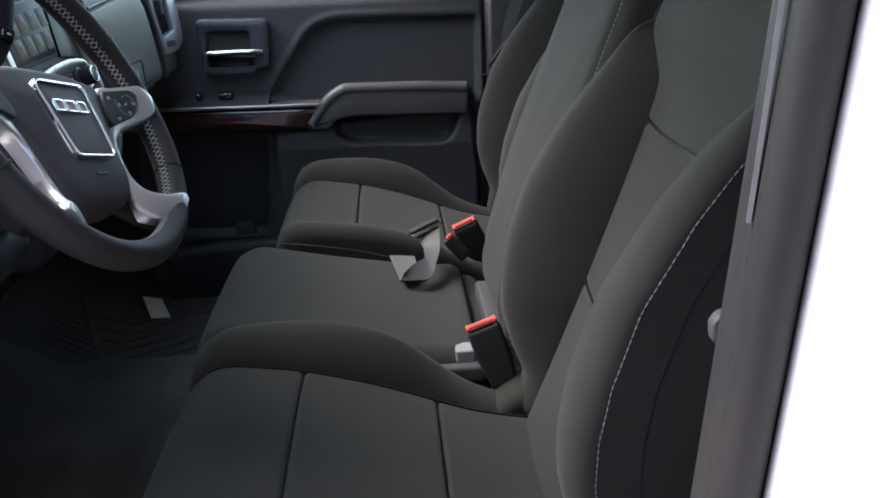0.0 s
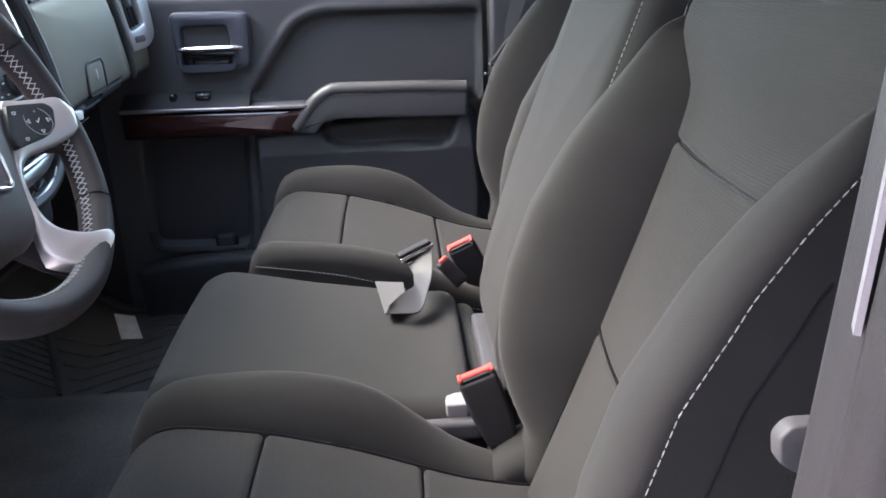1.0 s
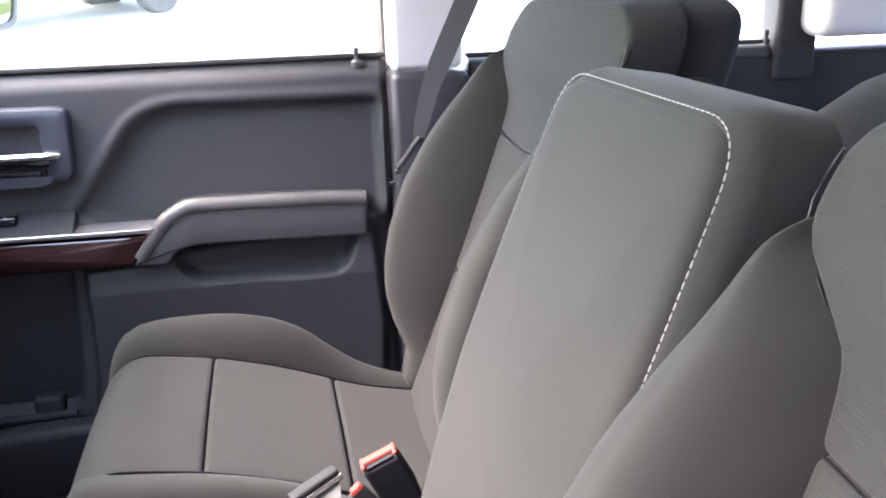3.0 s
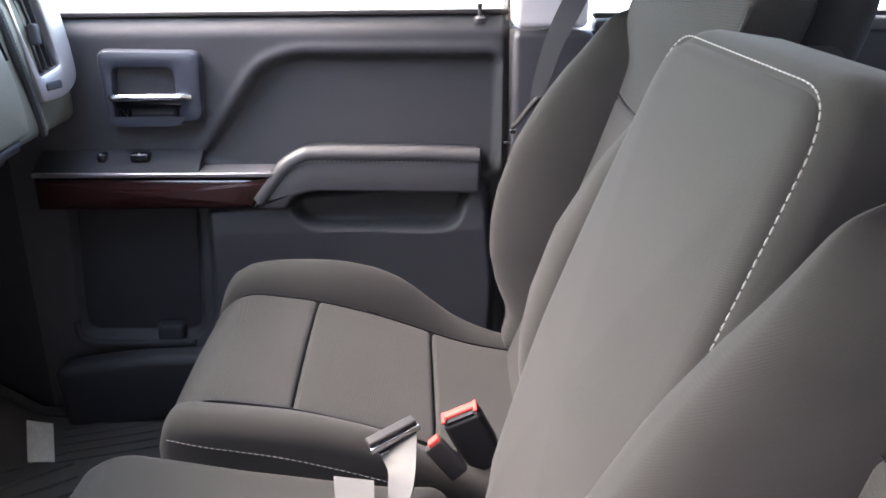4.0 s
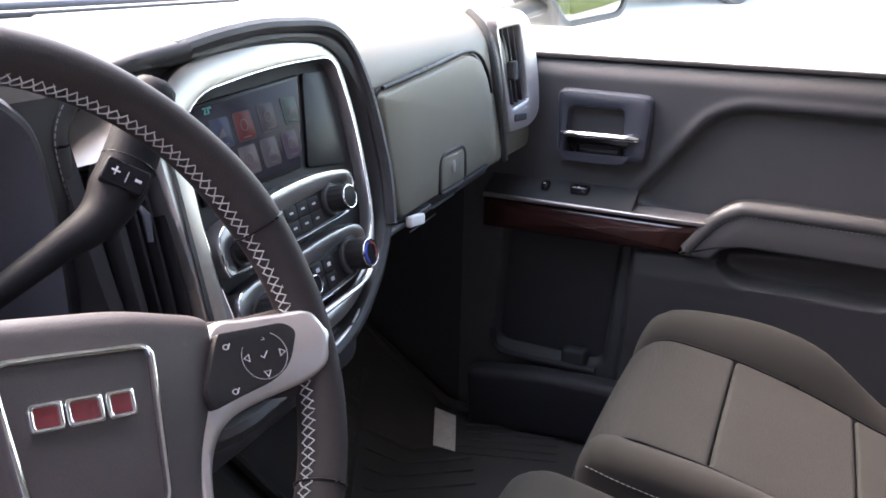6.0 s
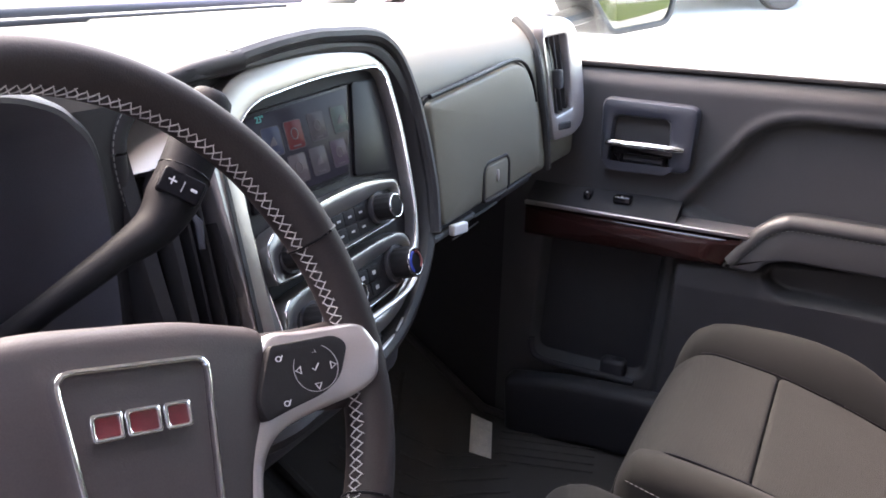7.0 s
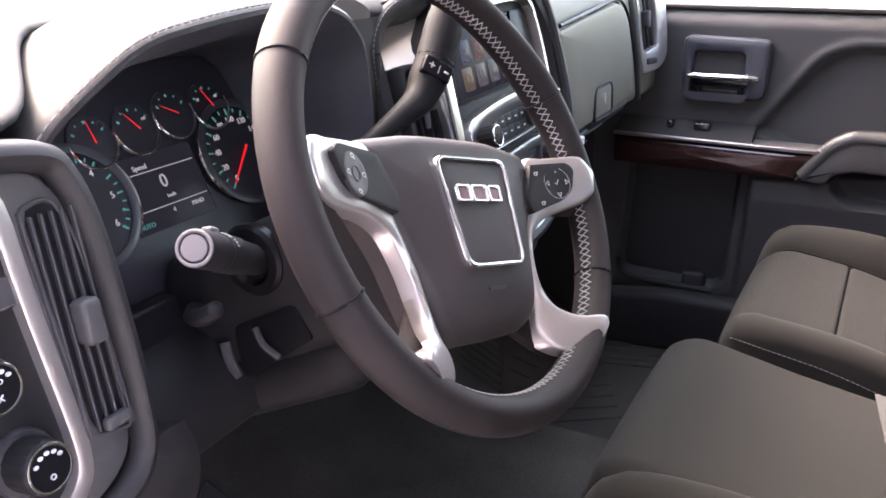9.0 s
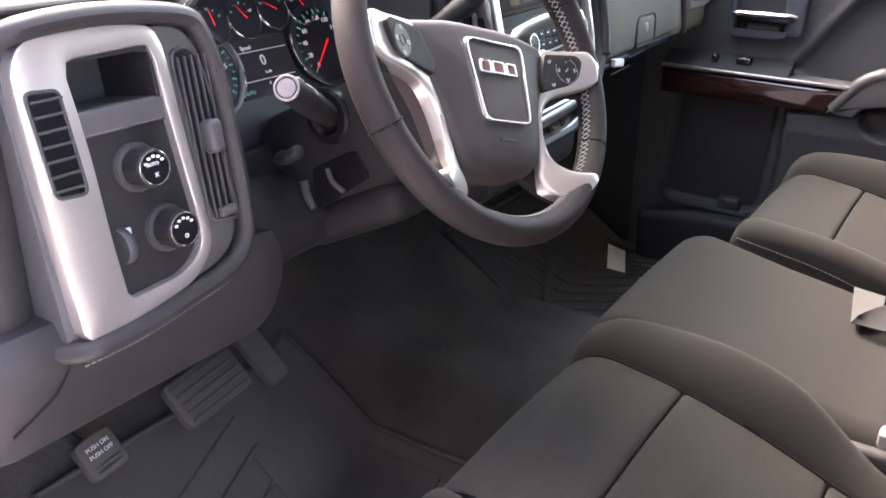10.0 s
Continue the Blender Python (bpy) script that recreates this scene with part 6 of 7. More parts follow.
BAG_RINGS += [flat(bag_mid + (bag_top - bag_mid) * k, -0.0025 + 0.0045 * (1 - k * k)) for k in (1.0, 0.92, 0.84, 0.76, 0.68, 0.6, 0.52, 0.44, 0.36, 0.28, 0.2, 0.1, 0.02)]
bag = part("airbag_cover", bag_form(skin(BAG_RINGS)), AIRBAG_SKIN, wheel, "dark airbag cover", sharp=80)
part("hub_back", prism(inset(ccw(AIRBAG), 0.010), -0.085, -0.03, 0.01), FACE_PLASTIC, wheel)
BADGE = rpoly([(-0.0385, 0.0235), (0.0435, 0.0235), (0.0365, -0.055), (-0.0295, -0.055)], 0.007)
part("badge_frame", hoop(inset(ccw(BADGE), -0.0034), inset(ccw(BADGE), 0.0002), -0.006, 0.0072, 0.0017), CHROME, bag, "chrome badge frame")
part("badge_plate", prism(BADGE, -0.006, 0.0042, 0.001, 0.001), AIRBAG_SKIN, bag)
for u, w in ((-0.0185, 0.0085), (0.0010, 0.0098), (0.0205, 0.0080)):
    edge = part("badge_block", hoop(rect(u - w, -0.0090, u + w, 0.0048, 0.0022), rect(u - w + 0.0024, -0.0066, u + w - 0.0024, 0.0024, 0.0010), 0.003, 0.0082, 0.0010, 48), CHROME, bag, "chrome-edged emblem block")
    part("badge_fill", prism(rect(u - w + 0.0012, -0.0078, u + w - 0.0012, 0.0036, 0.0012), 0.003, 0.0066, 0.0003), EMBLEM, edge, "deep red emblem block")
part("bag_mark", prism(rect(-0.008, -0.0745, 0.012, -0.0720, 0.0005), -0.004, 0.0012, 0.0001), DARK_PLASTIC, bag)


def spoke_top(u):
    """How high the upper spoke stands at a distance from the hub."""
    return np.interp(np.abs(u), [0.085, 0.12, 0.15, 0.165], [-0.0045, 0.0005, 0.009, 0.0165])


def spoke_bend(geo):
    """Lays a flat shape on the upper spoke, which rises to the rim."""
    v, f = geo
    q = v.copy()
    q[:, 2] += spoke_top(v[:, 0])
    return q, f


def fine_prism(outline, w0, w1, bevel):
    """A low prism with a face divided in rings, so that it can be bent."""
    o = ccw(outline)
    c, last = o.mean(0), inset(o, bevel)
    rings = [flat(o, w0), flat(o, w1 - bevel), flat(inset(o, 0.3 * bevel), w1 - 0.3 * bevel)]
    rings += [flat(c + (last - c) * k, w1) for k in (1.0, 0.8, 0.6, 0.4, 0.2, 0.03)]
    return skin(rings)


# the silver spoke: a bent strip from the rim to the hub and down to a flared foot; two edges and their heights
HUB_SIDE = [(0.167, 0.022), (0.158, 0.0330), (0.140, 0.0345), (0.118, 0.0345), (0.097, 0.0335), (0.087, 0.010), (0.080, -0.014), (0.072, -0.034), (0.0680, -0.052), (0.066, -0.070), (0.064, -0.088), (0.060, -0.106), (0.063, -0.122), (0.079, -0.1335), (0.100, -0.1325)]
RIM_SIDE = [(0.168, 0.012), (0.163, -0.002), (0.150, -0.0090), (0.134, -0.0125), (0.118, -0.0155), (0.103, -0.0195), (0.0915, -0.0270), (0.0840, -0.039), (0.0795, -0.054), (0.0775, -0.071), (0.0785, -0.085), (0.083, -0.096), (0.097, -0.1050), (0.118, -0.1085), (0.1225, -0.1145)]
HUB_W = [0.0165, 0.0150, 0.0075, 0.001, -0.004, -0.007, -0.010, -0.0115, -0.012, -0.012, -0.012, -0.012, -0.005, 0.005, 0.0130]
RIM_W = [0.0168, 0.0165, 0.011, 0.004, 0.000, -0.004, -0.007, -0.009, -0.009, -0.008, -0.005, 0.001, 0.010, 0.0185, 0.0188]


def spoke_strip(s):
    drop = 0.007 if s < 0 else 0.0
    hub_edge = smooth_path([(u, v, w - drop * float(step(u, 0.12, 0.155))) for (u, v), w in zip(HUB_SIDE, HUB_W)], 120)
    rim_edge = smooth_path([(u if s > 0 or v > -0.095 else u - 0.010 * float(step(-v, 0.095, 0.11)), v, w - drop * float(step(u, 0.12, 0.155) * step(v, -0.06, -0.03))) for (u, v), w in zip(RIM_SIDE, RIM_W)], 120)
    rings = []
    for p, q in zip(hub_edge, rim_edge):
        a = (q - p) / np.linalg.norm(q - p)
        wide = np.linalg.norm(q - p)
        r = min(0.0035, wide * 0.35)
        low = np.array((0, 0, 0.016))
        ring = [p - low, p + (0, 0, -r), p + a * 0.3 * r + (0, 0, -0.3 * r), p + a * r]
        ring += [p + (q - p) * t + np.array((0, 0, 0.0012 * math.sin(math.pi * t))) for t in (0.3, 0.5, 0.7)]
        ring += [q - a * r, q - a * 0.3 * r + (0, 0, -0.3 * r), q + (0, 0, -r), q - low]
        rings.append(np.array(ring) * np.array((s, 1, 1)))
    return skin(rings)


for s in (1, -1):
    spoke = part("spoke", spoke_strip(s), SILVER, wheel, "satin silver spoke", sharp=70)
    PADO = rpoly([(s * u, v) for u, v in [(0.095, 0.0275), (0.140, 0.0285), (0.1475, 0.022), (0.1385, 0.002), (0.126, -0.0055), (0.102, -0.0105), (0.084, -0.0150), (0.080, -0.004)]], [0.003, 0.008, 0.008, 0.012, 0.010, 0.01, 0.003, 0.01], 5)
    pad = part("switch_pad", spoke_bend(fine_prism(PADO, -0.004, 0.0034, 0.0012)), FACE_PLASTIC, spoke, "dark thumb switch pad")
    cu, cv = s * 0.1225, 0.0105
    if s < 0:
        cu, cv = -0.1265, 0.0090
        part("switch_disc", spoke_bend(fine_prism(oval(cu, cv, 0.0130, 0.0150, 40), 0.001, 0.0044, 0.0008)), DARK_PLASTIC, pad, "round thumb switch")
        part("switch_dot", spoke_bend(hoop(oval(cu, cv, 0.0050, 0.0055, 24), oval(cu, cv, 0.0042, 0.0047, 24), 0.002, 0.0051, 0.0002, 24)), DARK_PLASTIC, pad)
        for du, dv in ((0.0, 0.0120), (0.0, -0.0120), (0.0092, 0.0), (-0.0092, 0.0)):
            part("switch_symbol", spoke_bend(hoop(oval(cu + du, cv + dv, 0.0021, 0.0018, 12), oval(cu + du, cv + dv, 0.0014, 0.0011, 12), 0.002, 0.0048, 0.0001, 16)), MARK, pad)
            part("switch_symbol", spoke_bend(place(rbox((cu + du + 0.0012, cv + dv - 0.0022, 0.0040), (cu + du + 0.0028, cv + dv - 0.0015, 0.0048), 0.0002, (1, 1, 1)), shift(0, 0, 0))), MARK, pad)
    else:
        part("switch_ring", spoke_bend(hoop(oval(cu, cv, 0.0152, 0.0142, 40), oval(cu, cv, 0.0149, 0.0139, 40), 0.001, 0.0036, 0.0001, 48)), MARK, pad, "thin circle round the arrows")
        for du, dv, turn in ((0.0, 0.0105, 90), (0.0, -0.0105, 270), (0.0115, 0.0, 0), (-0.0115, 0.0, 180)):
            a0 = radians(turn)
            tri3 = [(cu + du + 0.0027 * math.cos(a0 + k * 2 * math.pi / 3), cv + dv + 0.0027 * math.sin(a0 + k * 2 * math.pi / 3)) for k in range(3)]
            part("switch_arrow", spoke_bend(hoop(np.array(tri3), inset(ccw(np.array(tri3)), 0.0006), 0.002, 0.0040, 0.0001, 24)), MARK, pad)
        part("switch_tick", spoke_bend(tube([(cu - 0.002, cv, 0.0037), (cu - 0.0005, cv - 0.0015, 0.0037), (cu + 0.0025, cv + 0.0025, 0.0037)], 0.0004, 4)), MARK, pad)
        for dv in (0.0190, -0.0070):
            part("switch_symbol", spoke_bend(hoop(oval(0.0985, dv, 0.0021, 0.0017, 16), oval(0.0985, dv, 0.0016, 0.0012, 16), 0.002, 0.0040, 0.0001, 24)), MARK, pad)
            part("switch_symbol", spoke_bend(tube([(0.0995, dv - 0.001, 0.0037), (0.1014, dv + 0.0018, 0.0037)], 0.0004, 4)), MARK, pad)
    part("rim_bridge", tube([(s * 0.085, 0.012, -0.020), (s * 0.13, 0.012, -0.014), (s * 0.165, 0.012, -0.006)], [0.026, 0.026, 0.029], 12, flatten=0.45, up=(0, 0, 1)), LEATHER, wheel)
    part("rim_foot", tube([(s * 0.050, -0.085, -0.032), (s * 0.075, -0.108, -0.024), (s * 0.108, -0.125, -0.012)], [0.020, 0.020, 0.020], 12, flatten=0.45, up=(0, 0, 1)), LEATHER, wheel)

# ---- closing side walls of the footwells ----
solid("wall_right", rbox((0.832, 0.80, 0.08), (0.88, 1.38, 0.935), 0.01), LEDGE, "dark kick panel of the passenger footwell", "wall", "structure")
solid("wall_left", rbox((-0.90, 0.90, 0.08), (-0.852, 1.38, 0.93), 0.01), DARK_PLASTIC, "dark kick panel of the driver footwell", "wall", "structure")

# ---- rubber floor mats with ribs, and the paper tag on one ----


def mat_height(x, y):
    return floor_height(x, y) + 0.010


def rib(points, rad=0.004):
    return tube([(x, y, mat_height(x, y) + 0.002) for x, y in points], rad, 6, False, 0.7)


def floor_mat(x0, x1, y0, y1, label, border_rad=0.010):
    m = thing("floor_mat", pose((x0 + x1) / 2, (y0 + y1) / 2, FLOOR), label, "floor mat", "floor mats")
    part("mat_sheet", down(sheet(lambda x, y: (x, y, mat_height(x, y)), np.linspace(x0, x1, 24), np.linspace(y0, y1, 28), (0, 0, -0.007)), m), RUBBER, m)
    border = [(x0, y0), (x1, y0), (x1, y1), (x0, y1)]
    ring = np.array([(x, y, mat_height(x, y) + 0.004) for a, b in zip(border, border[1:] + border[:1]) for x, y in zip(np.linspace(a[0], b[0], 12, endpoint=False), np.linspace(a[1], b[1], 12, endpoint=False))])
    part("mat_edge", down(tube(ring, border_rad, 8, True), m), RUBBER, m)
    return m


pmat = floor_mat(0.30, 0.80, 0.48, 1.08, "black rubber mat with slanting ribs in the passenger footwell")
for k in range(7):
    x, y = 0.565 - 0.0375 * k, 0.945 - 0.0195 * k
    long = min(0.20, (0.79 - x) / 0.55)
    part("rib", down(rib([(x + 0.55 * t, y - 0.835 * t) for t in np.linspace(0, long, 10)], 0.0034), pmat), RUBBER, pmat)
for k in range(14):
    x, y = 0.675 - 0.0205 * k, 1.000 - 0.0090 * k
    long = 0.012 + 0.0068 * k
    part("side_rib", down(rib([(x - 0.25 * t, y + 0.006 + 0.97 * t) for t in np.linspace(0, long, 6)], 0.003), pmat), RUBBER, pmat)
for k in range(5):
    x, y = 0.642 + 0.026 * k, 0.790 + 0.006 * k
    part("rear_rib", down(rib([(x + 0.26 * t, y - 0.96 * t) for t in np.linspace(0, 0.19, 8)], 0.003), pmat), RUBBER, pmat)
part("mat_ridge", down(rib([(0.700, 1.014), (0.55, 0.952), (0.390, 0.882)], 0.006), pmat), RUBBER, pmat)
CARDPTS = [(0.757, 0.886), (0.7615, 0.841), (0.639, 0.791), (0.641, 0.838)]
tag = np.array([(x, y, mat_height(x, y) + dz) for dz in (0.004, 0.0055) for x, y in CARDPTS])
solid("paper_tag", (tag, [(0, 3, 2, 1), (4, 5, 6, 7), (0, 1, 5, 4), (1, 2, 6, 5), (2, 3, 7, 6), (3, 0, 4, 7)]), CARD, "beige paper tag lying on the rubber mat", "tag")
dmat = floor_mat(-0.70, -0.24, 0.50, 1.05, "black rubber mat in the driver footwell", 0.0045)
for k in range(8):
    y = 0.62 + 0.045 * k
    part("rib", down(rib([(-0.64 + 0.04 * t, y + 0.012 * t) for t in np.linspace(0, 6, 12)]), dmat), RUBBER, dmat)
part("heel_pad", down(sheet(lambda x, y: (x, y, mat_height(x, y) + 0.006), np.linspace(-0.42, -0.26, 8), np.linspace(0.72, 0.95, 10), (0, 0, -0.004)), dmat), RUBBER, dmat)

# ---- pedals ----


def pedal(name, m, wide, tall, label, ribs, arm_to):
    p = thing(name, m, label, "pedal")
    part("pedal_pad", prism(rect(-wide / 2, -tall / 2, wide / 2, tall / 2, 0.010), -0.008, 0.006, 0.003), RUBBER, p)
    for k in range(ribs):
        v = -tall / 2 + tall * (k + 0.7) / (ribs + 0.4)
        part("pedal_rib", rbox((-wide / 2 + 0.008, v - 0.002, 0.004), (wide / 2 - 0.008, v + 0.002, 0.0085), 0.001, (1, 1, 1)), DARK_PLASTIC, p)
    part("pedal_arm", tube([(0, 0, -0.008), (0, tall * 0.4, -0.03), arm_to], 0.009, 8), DARK_PLASTIC, p)
    return p


pedal("brake_pedal", basis((-0.477, 0.965, 0.349), 42.0, 0.0, 6.0), 0.124, 0.070, "wide black ribbed brake pedal above the mat", 5, (0.0, 0.16, -0.10))
pedal("accelerator_pedal", basis((-0.356, 0.985, 0.334), 35.0, 0.0, 12.0), 0.042, 0.098, "narrow black accelerator pedal above the mat", 0, (0.0, 0.16, -0.08))
park = pedal("parking_brake_pedal", basis((-0.653, 0.965, 0.342), 38.0, 0.0, 6.0), 0.054, 0.054, "small grey parking brake pedal with printed words", 0, (0.0, 0.12, -0.10))
for v in (-0.019, -0.012):
    part("pedal_rib", rbox((-0.018, v - 0.0015, 0.004), (0.018, v + 0.0015, 0.0085), 0.001, (1, 1, 1)), DARK_PLASTIC, park)
part("pedal_word", place(letters("PUSH ON", 0.0078), shift(0.0, 0.012, 0.0066)), MARK, park)
part("pedal_word", place(letters("PUSH OFF", 0.0078), shift(0.0, 0.002, 0.0066)), MARK, park)

# ---- seat belts and buckles ----


def buckle(m, label):
    """A belt buckle: w up along it, u its broad side."""
    b = thing("belt_buckle", m, label, "buckle", "belt buckles")
    part("buckle_case", rbox((-0.024, -0.0105, -0.095), (0.024, 0.0105, -0.004), 0.006, (3, 2, 4), lambda p: p * np.column_stack([1 - 0.25 * np.clip((-0.05 - p[:, 2]) / 0.045, 0, 1), 0 * p[:, 1] + 1, 0 * p[:, 2] + 1])), FACE_PLASTIC, b)
    r = part("release_button", rbox((-0.0225, -0.0098, -0.010), (0.0225, 0.0015, 0.002), 0.003, (4, 2, 2)), RED, b, "red release button")
    part("buckle_slot", rbox((-0.017, 0.002, -0.012), (0.017, 0.0088, -0.0015), 0.001, (1, 1, 1)), BLACK_FACE, b)
    part("button_lip", rbox((-0.0225, -0.010, -0.002), (-0.0175, 0.010, 0.0025), 0.002, (1, 1, 1)), RED, r)
    part("button_lip", rbox((0.0175, -0.010, -0.002), (0.0225, 0.010, 0.0025), 0.002, (1, 1, 1)), RED, r)
    part("buckle_strap", ribbon([(0, 0, -0.09), (0, 0.004, -0.13), (0, 0.012, -0.17)], (0.036, 0, 0), 0.003), BLACK_WEB, b)
    return b


def upright(p, along_y, lean_x=0.0):
    """A pose whose u runs along y tilted by along_y degrees, w upwards."""
    return Matrix.Translation(p) @ Matrix.Rotation(radians(lean_x), 4, "Y") @ Matrix.Rotation(radians(90), 4, "Z") @ Matrix.Rotation(radians(along_y), 4, "Y")


buckle(upright((0.226, 0.115, 0.476), 25.0, -6.0), "black belt buckle with red button beside the passenger seat")
buckle(upright((-0.204, 0.130, 0.468), 19.0, 8.0), "black belt buckle with red button beside the driver seat")
small = thing("belt_buckle", upright((0.186, 0.148, 0.462), 40.0, 10.0), "small black middle belt buckle with red mark", "buckle", "belt buckles")
part("buckle_case", rbox((-0.012, -0.007, -0.05), (0.012, 0.007, 0.0), 0.004), FACE_PLASTIC, small)
part("release_button", rbox((-0.0105, -0.0066, -0.004), (0.004, 0.0066, 0.003), 0.002), RED, small, "red release button")

belt = thing("middle_belt", pose(0.11, 0.22, 0.44), "grey lap belt with chrome tongue lying on the middle seat", "seat belt")


def strap(edge_a, edge_b, n=40, thick=0.0011):
    """Webbing between two edge curves."""
    a, b = smooth_path(edge_a, n), smooth_path(edge_b, n)
    a, b = (np.stack([np.interp(np.linspace(0, 1, n), np.linspace(0, 1, len(e)), e[:, k]) for k in range(3)], 1) for e in (a, b))
    t = np.gradient((a + b) / 2, axis=0)
    nrm = np.cross(t, b - a)
    nrm = nrm / np.maximum(np.linalg.norm(nrm, axis=1, keepdims=True), 1e-9) * thick
    rings = [np.array([p - m, p * 0.5 + q * 0.5 - m, q - m, q + m, p * 0.5 + q * 0.5 + m, p + m]) for p, q, m in zip(a, b, nrm)]
    return skin(rings)


part("belt_end", down(strap([(0.146, 0.255, 0.4485), (0.10, 0.249, 0.4485), (0.06, 0.2435, 0.4485), (0.0222, 0.2385, 0.4490)], [(0.136, 0.211, 0.4485), (0.084, 0.209, 0.4495), (0.048, 0.216, 0.4500), (0.0205, 0.2360, 0.4492)]), belt), WEB, belt, "pale grey webbing")
# same webbing as the belt end; its shade is put into a darker material
part("belt_loop", down(strap([(0.0275, 0.2310, 0.4610), (0.0565, 0.2115, 0.4650), (0.080, 0.1960, 0.4640), (0.105, 0.1945, 0.4650), (0.130, 0.1960, 0.4690), (0.154, 0.2110, 0.4830)], [(0.0215, 0.2375, 0.4500), (0.0190, 0.212, 0.4490), (0.0240, 0.1880, 0.4500), (0.065, 0.1750, 0.4630), (0.105, 0.1665, 0.4740), (0.160, 0.1640, 0.4930)]), belt), SKIRT, belt, "grey webbing loop, darkened for its shade")
TM = Matrix.Translation((0.159, 0.192, 0.494)) @ Matrix.Rotation(radians(-64), 4, "Z") @ Matrix.Rotation(radians(-14), 4, "Y")
tongue = part("belt_tongue", down(place(rbox((-0.029, -0.009, -0.004), (0.029, 0.006, 0.006), 0.003), TM), belt), FACE_PLASTIC, belt, "black tongue grip")
part("tongue_plate", down(place(rbox((-0.030, -0.0125, -0.006), (0.030, -0.0085, 0.001), 0.0015), TM), belt), CHROME, tongue, "chrome tongue edge")
part("tongue_bar", down(place(rbox((-0.021, -0.0125, -0.014), (0.024, -0.0095, -0.010), 0.0012), TM), belt), CHROME, tongue)

boot_shape = lambda p: p - np.column_stack([0 * p[:, 0], 0 * p[:, 0], 0.5 * np.clip(p[:, 1] - 0.02, 0, 1) ** 1.0])
solid("anchor_boot", rbox((0.196, 0.03, 0.36), (0.262, 0.115, 0.43), 0.022, (4, 6, 4), boot_shape), CLOTH, "dark cloth belt anchor boot by the passenger seat", "belt anchor", group="anchor boots")
solid("anchor_boot", rbox((-0.270, 0.035, 0.345), (-0.190, 0.125, 0.425), 0.024, (4, 6, 4), boot_shape), CLOTH, "dark cloth belt anchor boot by the driver seat", "belt anchor", group="anchor boots")
solid("hinge_bar", rbox((-0.185, 0.091, 0.400), (0.052, 0.1135, 0.430), 0.006, (6, 2, 2)), LEDGE, "dark metal hinge bar behind the middle cushion", "hinge")
hb = thing("hinge_bracket", pose(-0.180, 0.152, 0.418), "grey metal seat hinge bracket beside the buckle", "bracket")
part("bracket_plate", rbox((-0.018, -0.014, -0.02), (0.012, 0.014, 0.006), 0.003), GREY_CAP, hb)
part("bracket_cover", rbox((-0.03, -0.03, -0.04), (0.02, 0.05, -0.012), 0.008), DARK_PLASTIC, hb)

sash = thing("passenger_belt", pose(0.745, -0.06, 0.72), "grey shoulder belt hanging at the passenger door pillar", "seat belt")
sp = smooth_path([(0.765, -0.190, 1.12), (0.760, -0.135, 0.98), (0.757, -0.088, 0.881), (0.755, -0.064, 0.830), (0.752, -0.044, 0.767), (0.750, -0.034, 0.728)], 36)
wide = np.interp(np.linspace(0, 1, len(sp)), [0, 0.45, 0.8, 1], [0.040, 0.036, 0.026, 0.014])[:, None]
part("webbing", down(ribbon(sp, wide * np.array((0.25, 0.93, 0.25))), sash), GREY_WEB, sash)
grip = part("belt_tongue", down(tube(smooth_path([(0.748, -0.040, 0.742), (0.747, -0.026, 0.727), (0.746, -0.010, 0.706), (0.746, 0.002, 0.694)], 16), 0.0066, 10, flatten=0.6), sash), FACE_PLASTIC, sash, "black belt tongue")
part("tongue_plate", down(rbox((0.740, -0.004, 0.684), (0.745, 0.006, 0.692), 0.0015, (1, 1, 1)), sash), CHROME, grip)
part("tongue_plate", down(rbox((0.740, 0.006, 0.668), (0.745, 0.016, 0.672), 0.001, (1, 1, 1)), sash), CHROME, grip)

dsash = thing("driver_belt", pose(-0.76, 0.015, 0.8), "pale grey shoulder belt edge along the driver door pillar", "seat belt")
part("webbing", down(ribbon([(-0.797, 0.004, 1.2), (-0.797, 0.0095, 1.0), (-0.797, 0.0135, 0.925), (-0.797, 0.0195, 0.83), (-0.797, 0.0215, 0.80)], (0.009, -0.004, 0.0), 0.0015), dsash), GREY_CAP, dsash)
GUIDE = rpoly([(0.004, 0.704), (-0.028, 0.704), (-0.032, 0.690), (-0.016, 0.686), (-0.015, 0.668), (-0.028, 0.662), (-0.026, 0.648), (-0.004, 0.650), (0.010, 0.664), (0.012, 0.690)], 0.006)
gv, gf = prism(GUIDE, -0.006, 0.005, 0.003)
guide = (np.column_stack([-0.694 - gv[:, 2], 0.9 * gv[:, 0] - 0.011, 0.6745 + 0.62 * (gv[:, 1] - 0.676)]), gf)
part("belt_guide", down(guide, dsash), PLASTIC, dsash, "grey plastic belt loop")
part("guide_bolt", down(rbox((-0.702, -0.026, 0.648), (-0.687, -0.012, 0.654), 0.003, (1, 1, 1)), dsash), CHROME, dsash)

# ---- outside: door mirror, parked car, lawn fence ----
mirror = thing("door_mirror", pose(1.14, 0.755, 0.9), "dark door mirror reflecting lawn and fence", "mirror")
MM = Matrix.Translation((1.15, 0.722, 0.905)) @ Matrix.Rotation(radians(-24), 4, "Z") @ Matrix.Rotation(radians(88.0), 4, "X")
MO = rpoly([(-0.150, 0.09), (-0.072, 0.006), (0.104, 0.022), (0.122, 0.06), (0.118, 0.26), (-0.130, 0.25)], [0.02, 0.015, 0.02, 0.02, 0.03, 0.03])
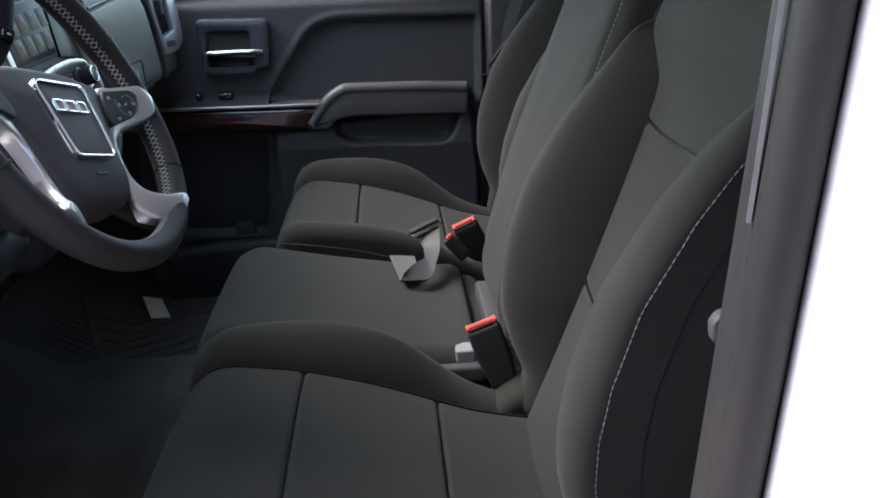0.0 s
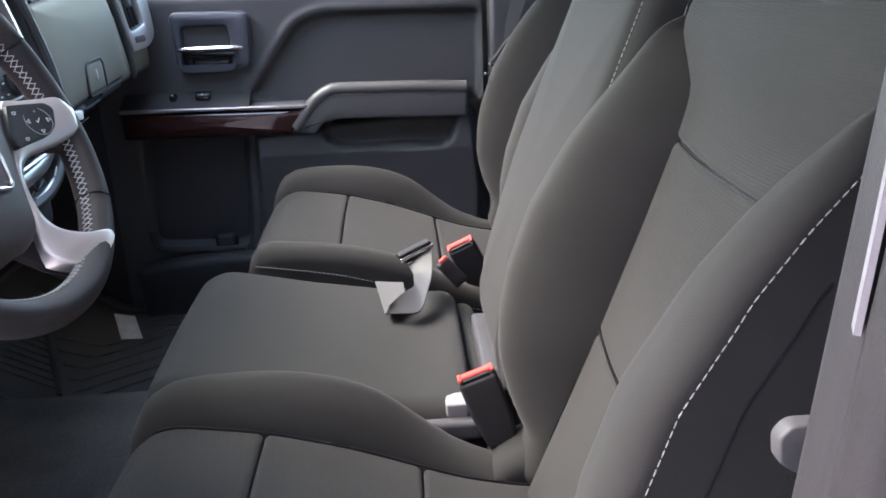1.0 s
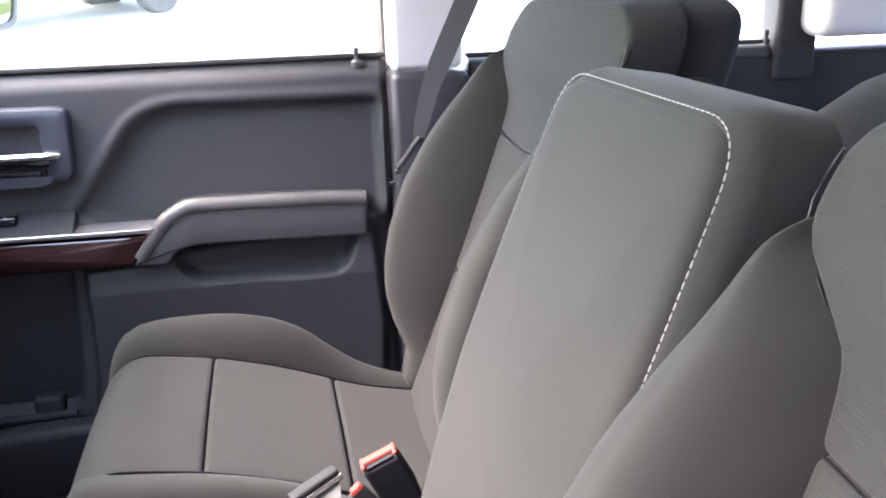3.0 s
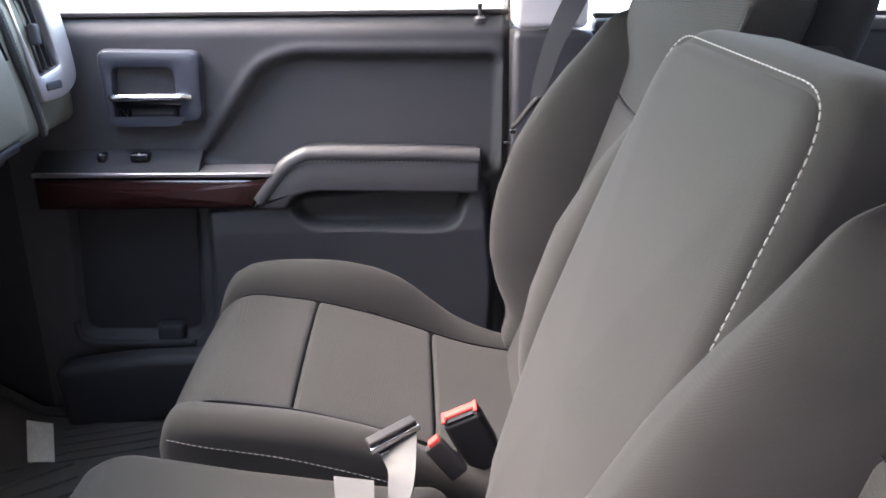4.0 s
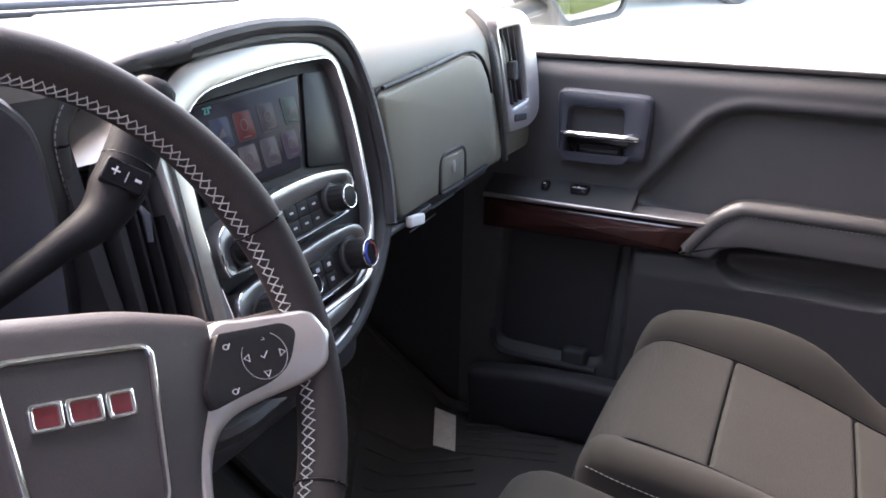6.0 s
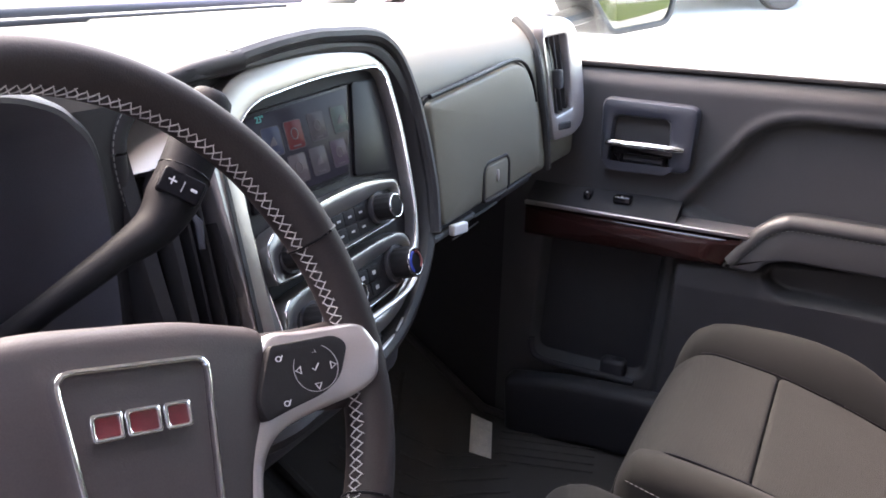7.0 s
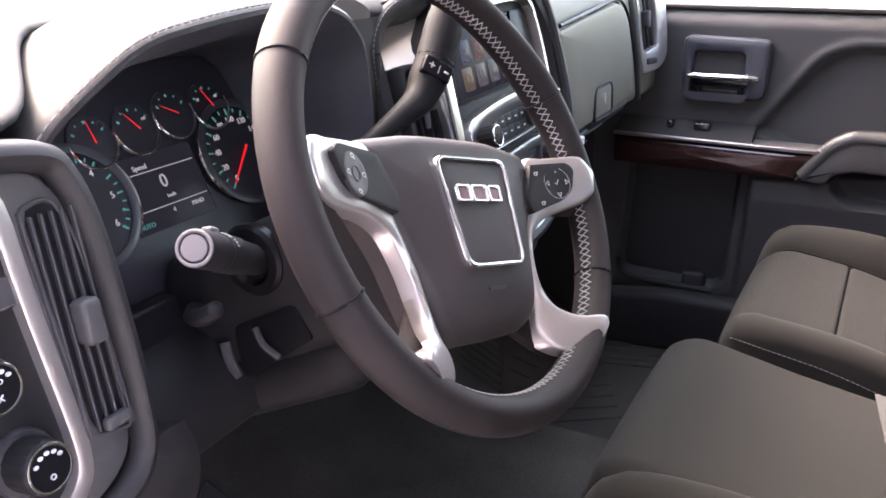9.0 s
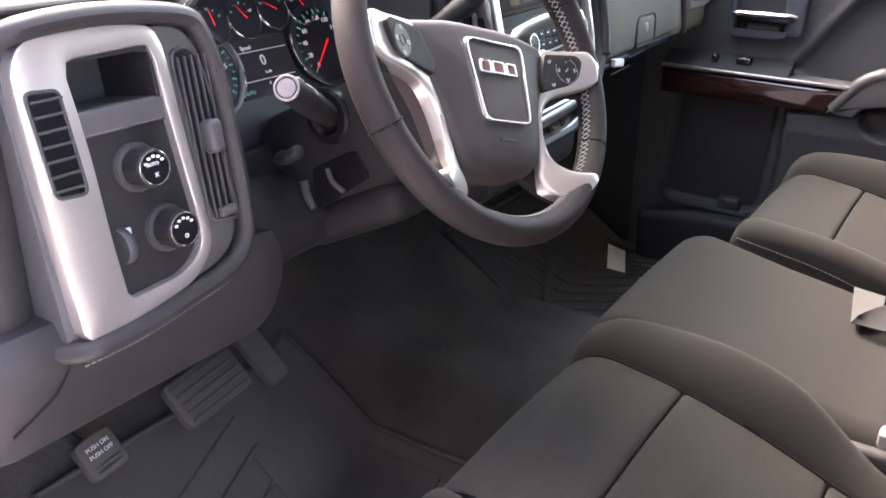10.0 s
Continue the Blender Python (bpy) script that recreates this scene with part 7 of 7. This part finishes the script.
part("mirror_housing", down(place(prism(inset(ccw(MO), -0.012), -0.10, 0.0, 0.012), MM), mirror), DARK_PLASTIC, mirror)
part("mirror_glass", down(place(prism(MO, -0.004, 0.002, 0.0005), MM), mirror), MIRROR, mirror, "mirror glass")
part("mirror_rim", down(place(hoop(inset(ccw(MO), -0.012), inset(ccw(MO), 0.001), -0.01, 0.006, 0.003), MM), mirror), DARK_PLASTIC, mirror)
part("mirror_arm", down(tube([(0.86, 0.86, 0.915), (0.95, 0.84, 0.925), (1.06, 0.81, 0.94)], [0.03, 0.028, 0.03], 10, flatten=0.6), mirror), DARK_PLASTIC, mirror)
part("mirror_foot", down(rbox((0.845, 0.80, 0.875), (0.875, 0.96, 0.95), 0.012, (2, 4, 4)), mirror), DARK_PLASTIC, mirror)

CAR_PAINT = material("black_car_paint", (0.012, 0.012, 0.014), 0.2, grain=300, bump=0.0, vary=0.04, coat=1.0, worn=0.03)
car = thing("parked_car", Matrix.Translation((12.9, 3.2, ground_height(13.1, 2))) @ Matrix.Rotation(radians(38), 4, "Z") @ Matrix.Rotation(radians(0), 4, "Y"), "black car parked across the lot", "car")


def car_warp(p):
    q = p.copy()
    u = p[:, 1] / 2.25
    q[:, 0] *= 1 - 0.16 * np.abs(u) ** 4
    q[:, 2] = np.where(p[:, 2] > 0.5, p[:, 2] - 0.12 * np.abs(u) ** 3, p[:, 2] + 0.10 * np.abs(u) ** 6)
    return q


def cabin_warp(p):
    q = p.copy()
    t = np.clip((p[:, 2] - 0.8) / 0.65, 0, 1)
    q[:, 0] *= 1 - 0.22 * t
    q[:, 1] = (p[:, 1] + 0.25) * (1 - 0.34 * t) - 0.25
    return q


part("body", rbox((-0.9, -2.25, 0.28), (0.9, 2.25, 0.92), 0.14, (6, 16, 5), car_warp, 4), CAR_PAINT, car)
part("cabin", rbox((-0.82, -1.5, 0.8), (0.82, 1.05, 1.45), 0.12, (5, 10, 5), cabin_warp, 4), GLOSS_BLACK, car, "dark glazed cabin")
part("roof", rbox((-0.6, -1.1, 1.41), (0.6, 0.55, 1.47), 0.03), CAR_PAINT, car)
for wx in (-0.80, 0.80):
    for wy in (-1.38, 1.38):
        wm = Matrix.Translation((wx, wy, 0.34)) @ Matrix.Rotation(radians(90 if wx > 0 else -90), 4, "Y")
        w = part("wheel", place(lathe([(0.22, -0.1), (0.32, -0.11), (0.345, -0.08), (0.345, 0.08), (0.32, 0.11), (0.23, 0.11)], 32), wm), RUBBER, car, "black tyre")
        part("wheel_rim", place(lathe([(0.232, 0.06), (0.232, 0.105), (0.19, 0.09), (0.06, 0.085), (0.05, 0.10), (0.01, 0.10)], 28), wm), SILVER, w, "silver alloy rim")
for s in (-1, 1):
    part("headlight", rbox((s * 0.62 - 0.16, 2.12, 0.62), (s * 0.62 + 0.16, 2.22, 0.76), 0.04), CHROME, car, "clear headlight")

fence = thing("lattice_fence", Matrix.Translation((7.5, -13.0, ground_height(7.5, 0))) @ Matrix.Rotation(radians(-10), 4, "Z"), "galvanised steel lattice fence behind the lawn", "fence")
for k in range(15):
    part("post", tube([(-9.8 + 1.4 * k, 0, -0.6), (-9.8 + 1.4 * k, 0, 2.1)], 0.035, 8), STEEL, fence)
for z in (0.35, 2.0):
    part("rail", tube([(-9.8, 0.02, z), (9.8, 0.02, z)], 0.035, 8), STEEL, fence)
for k in range(14):
    x0 = -9.8 + 1.4 * k
    part("brace", tube([(x0, 0.03, 0.35), (x0 + 1.4, 0.03, 2.0)], 0.022, 6), STEEL, fence)
    part("brace", tube([(x0 + 1.4, -0.03, 0.35), (x0, -0.03, 2.0)], 0.022, 6), STEEL, fence)
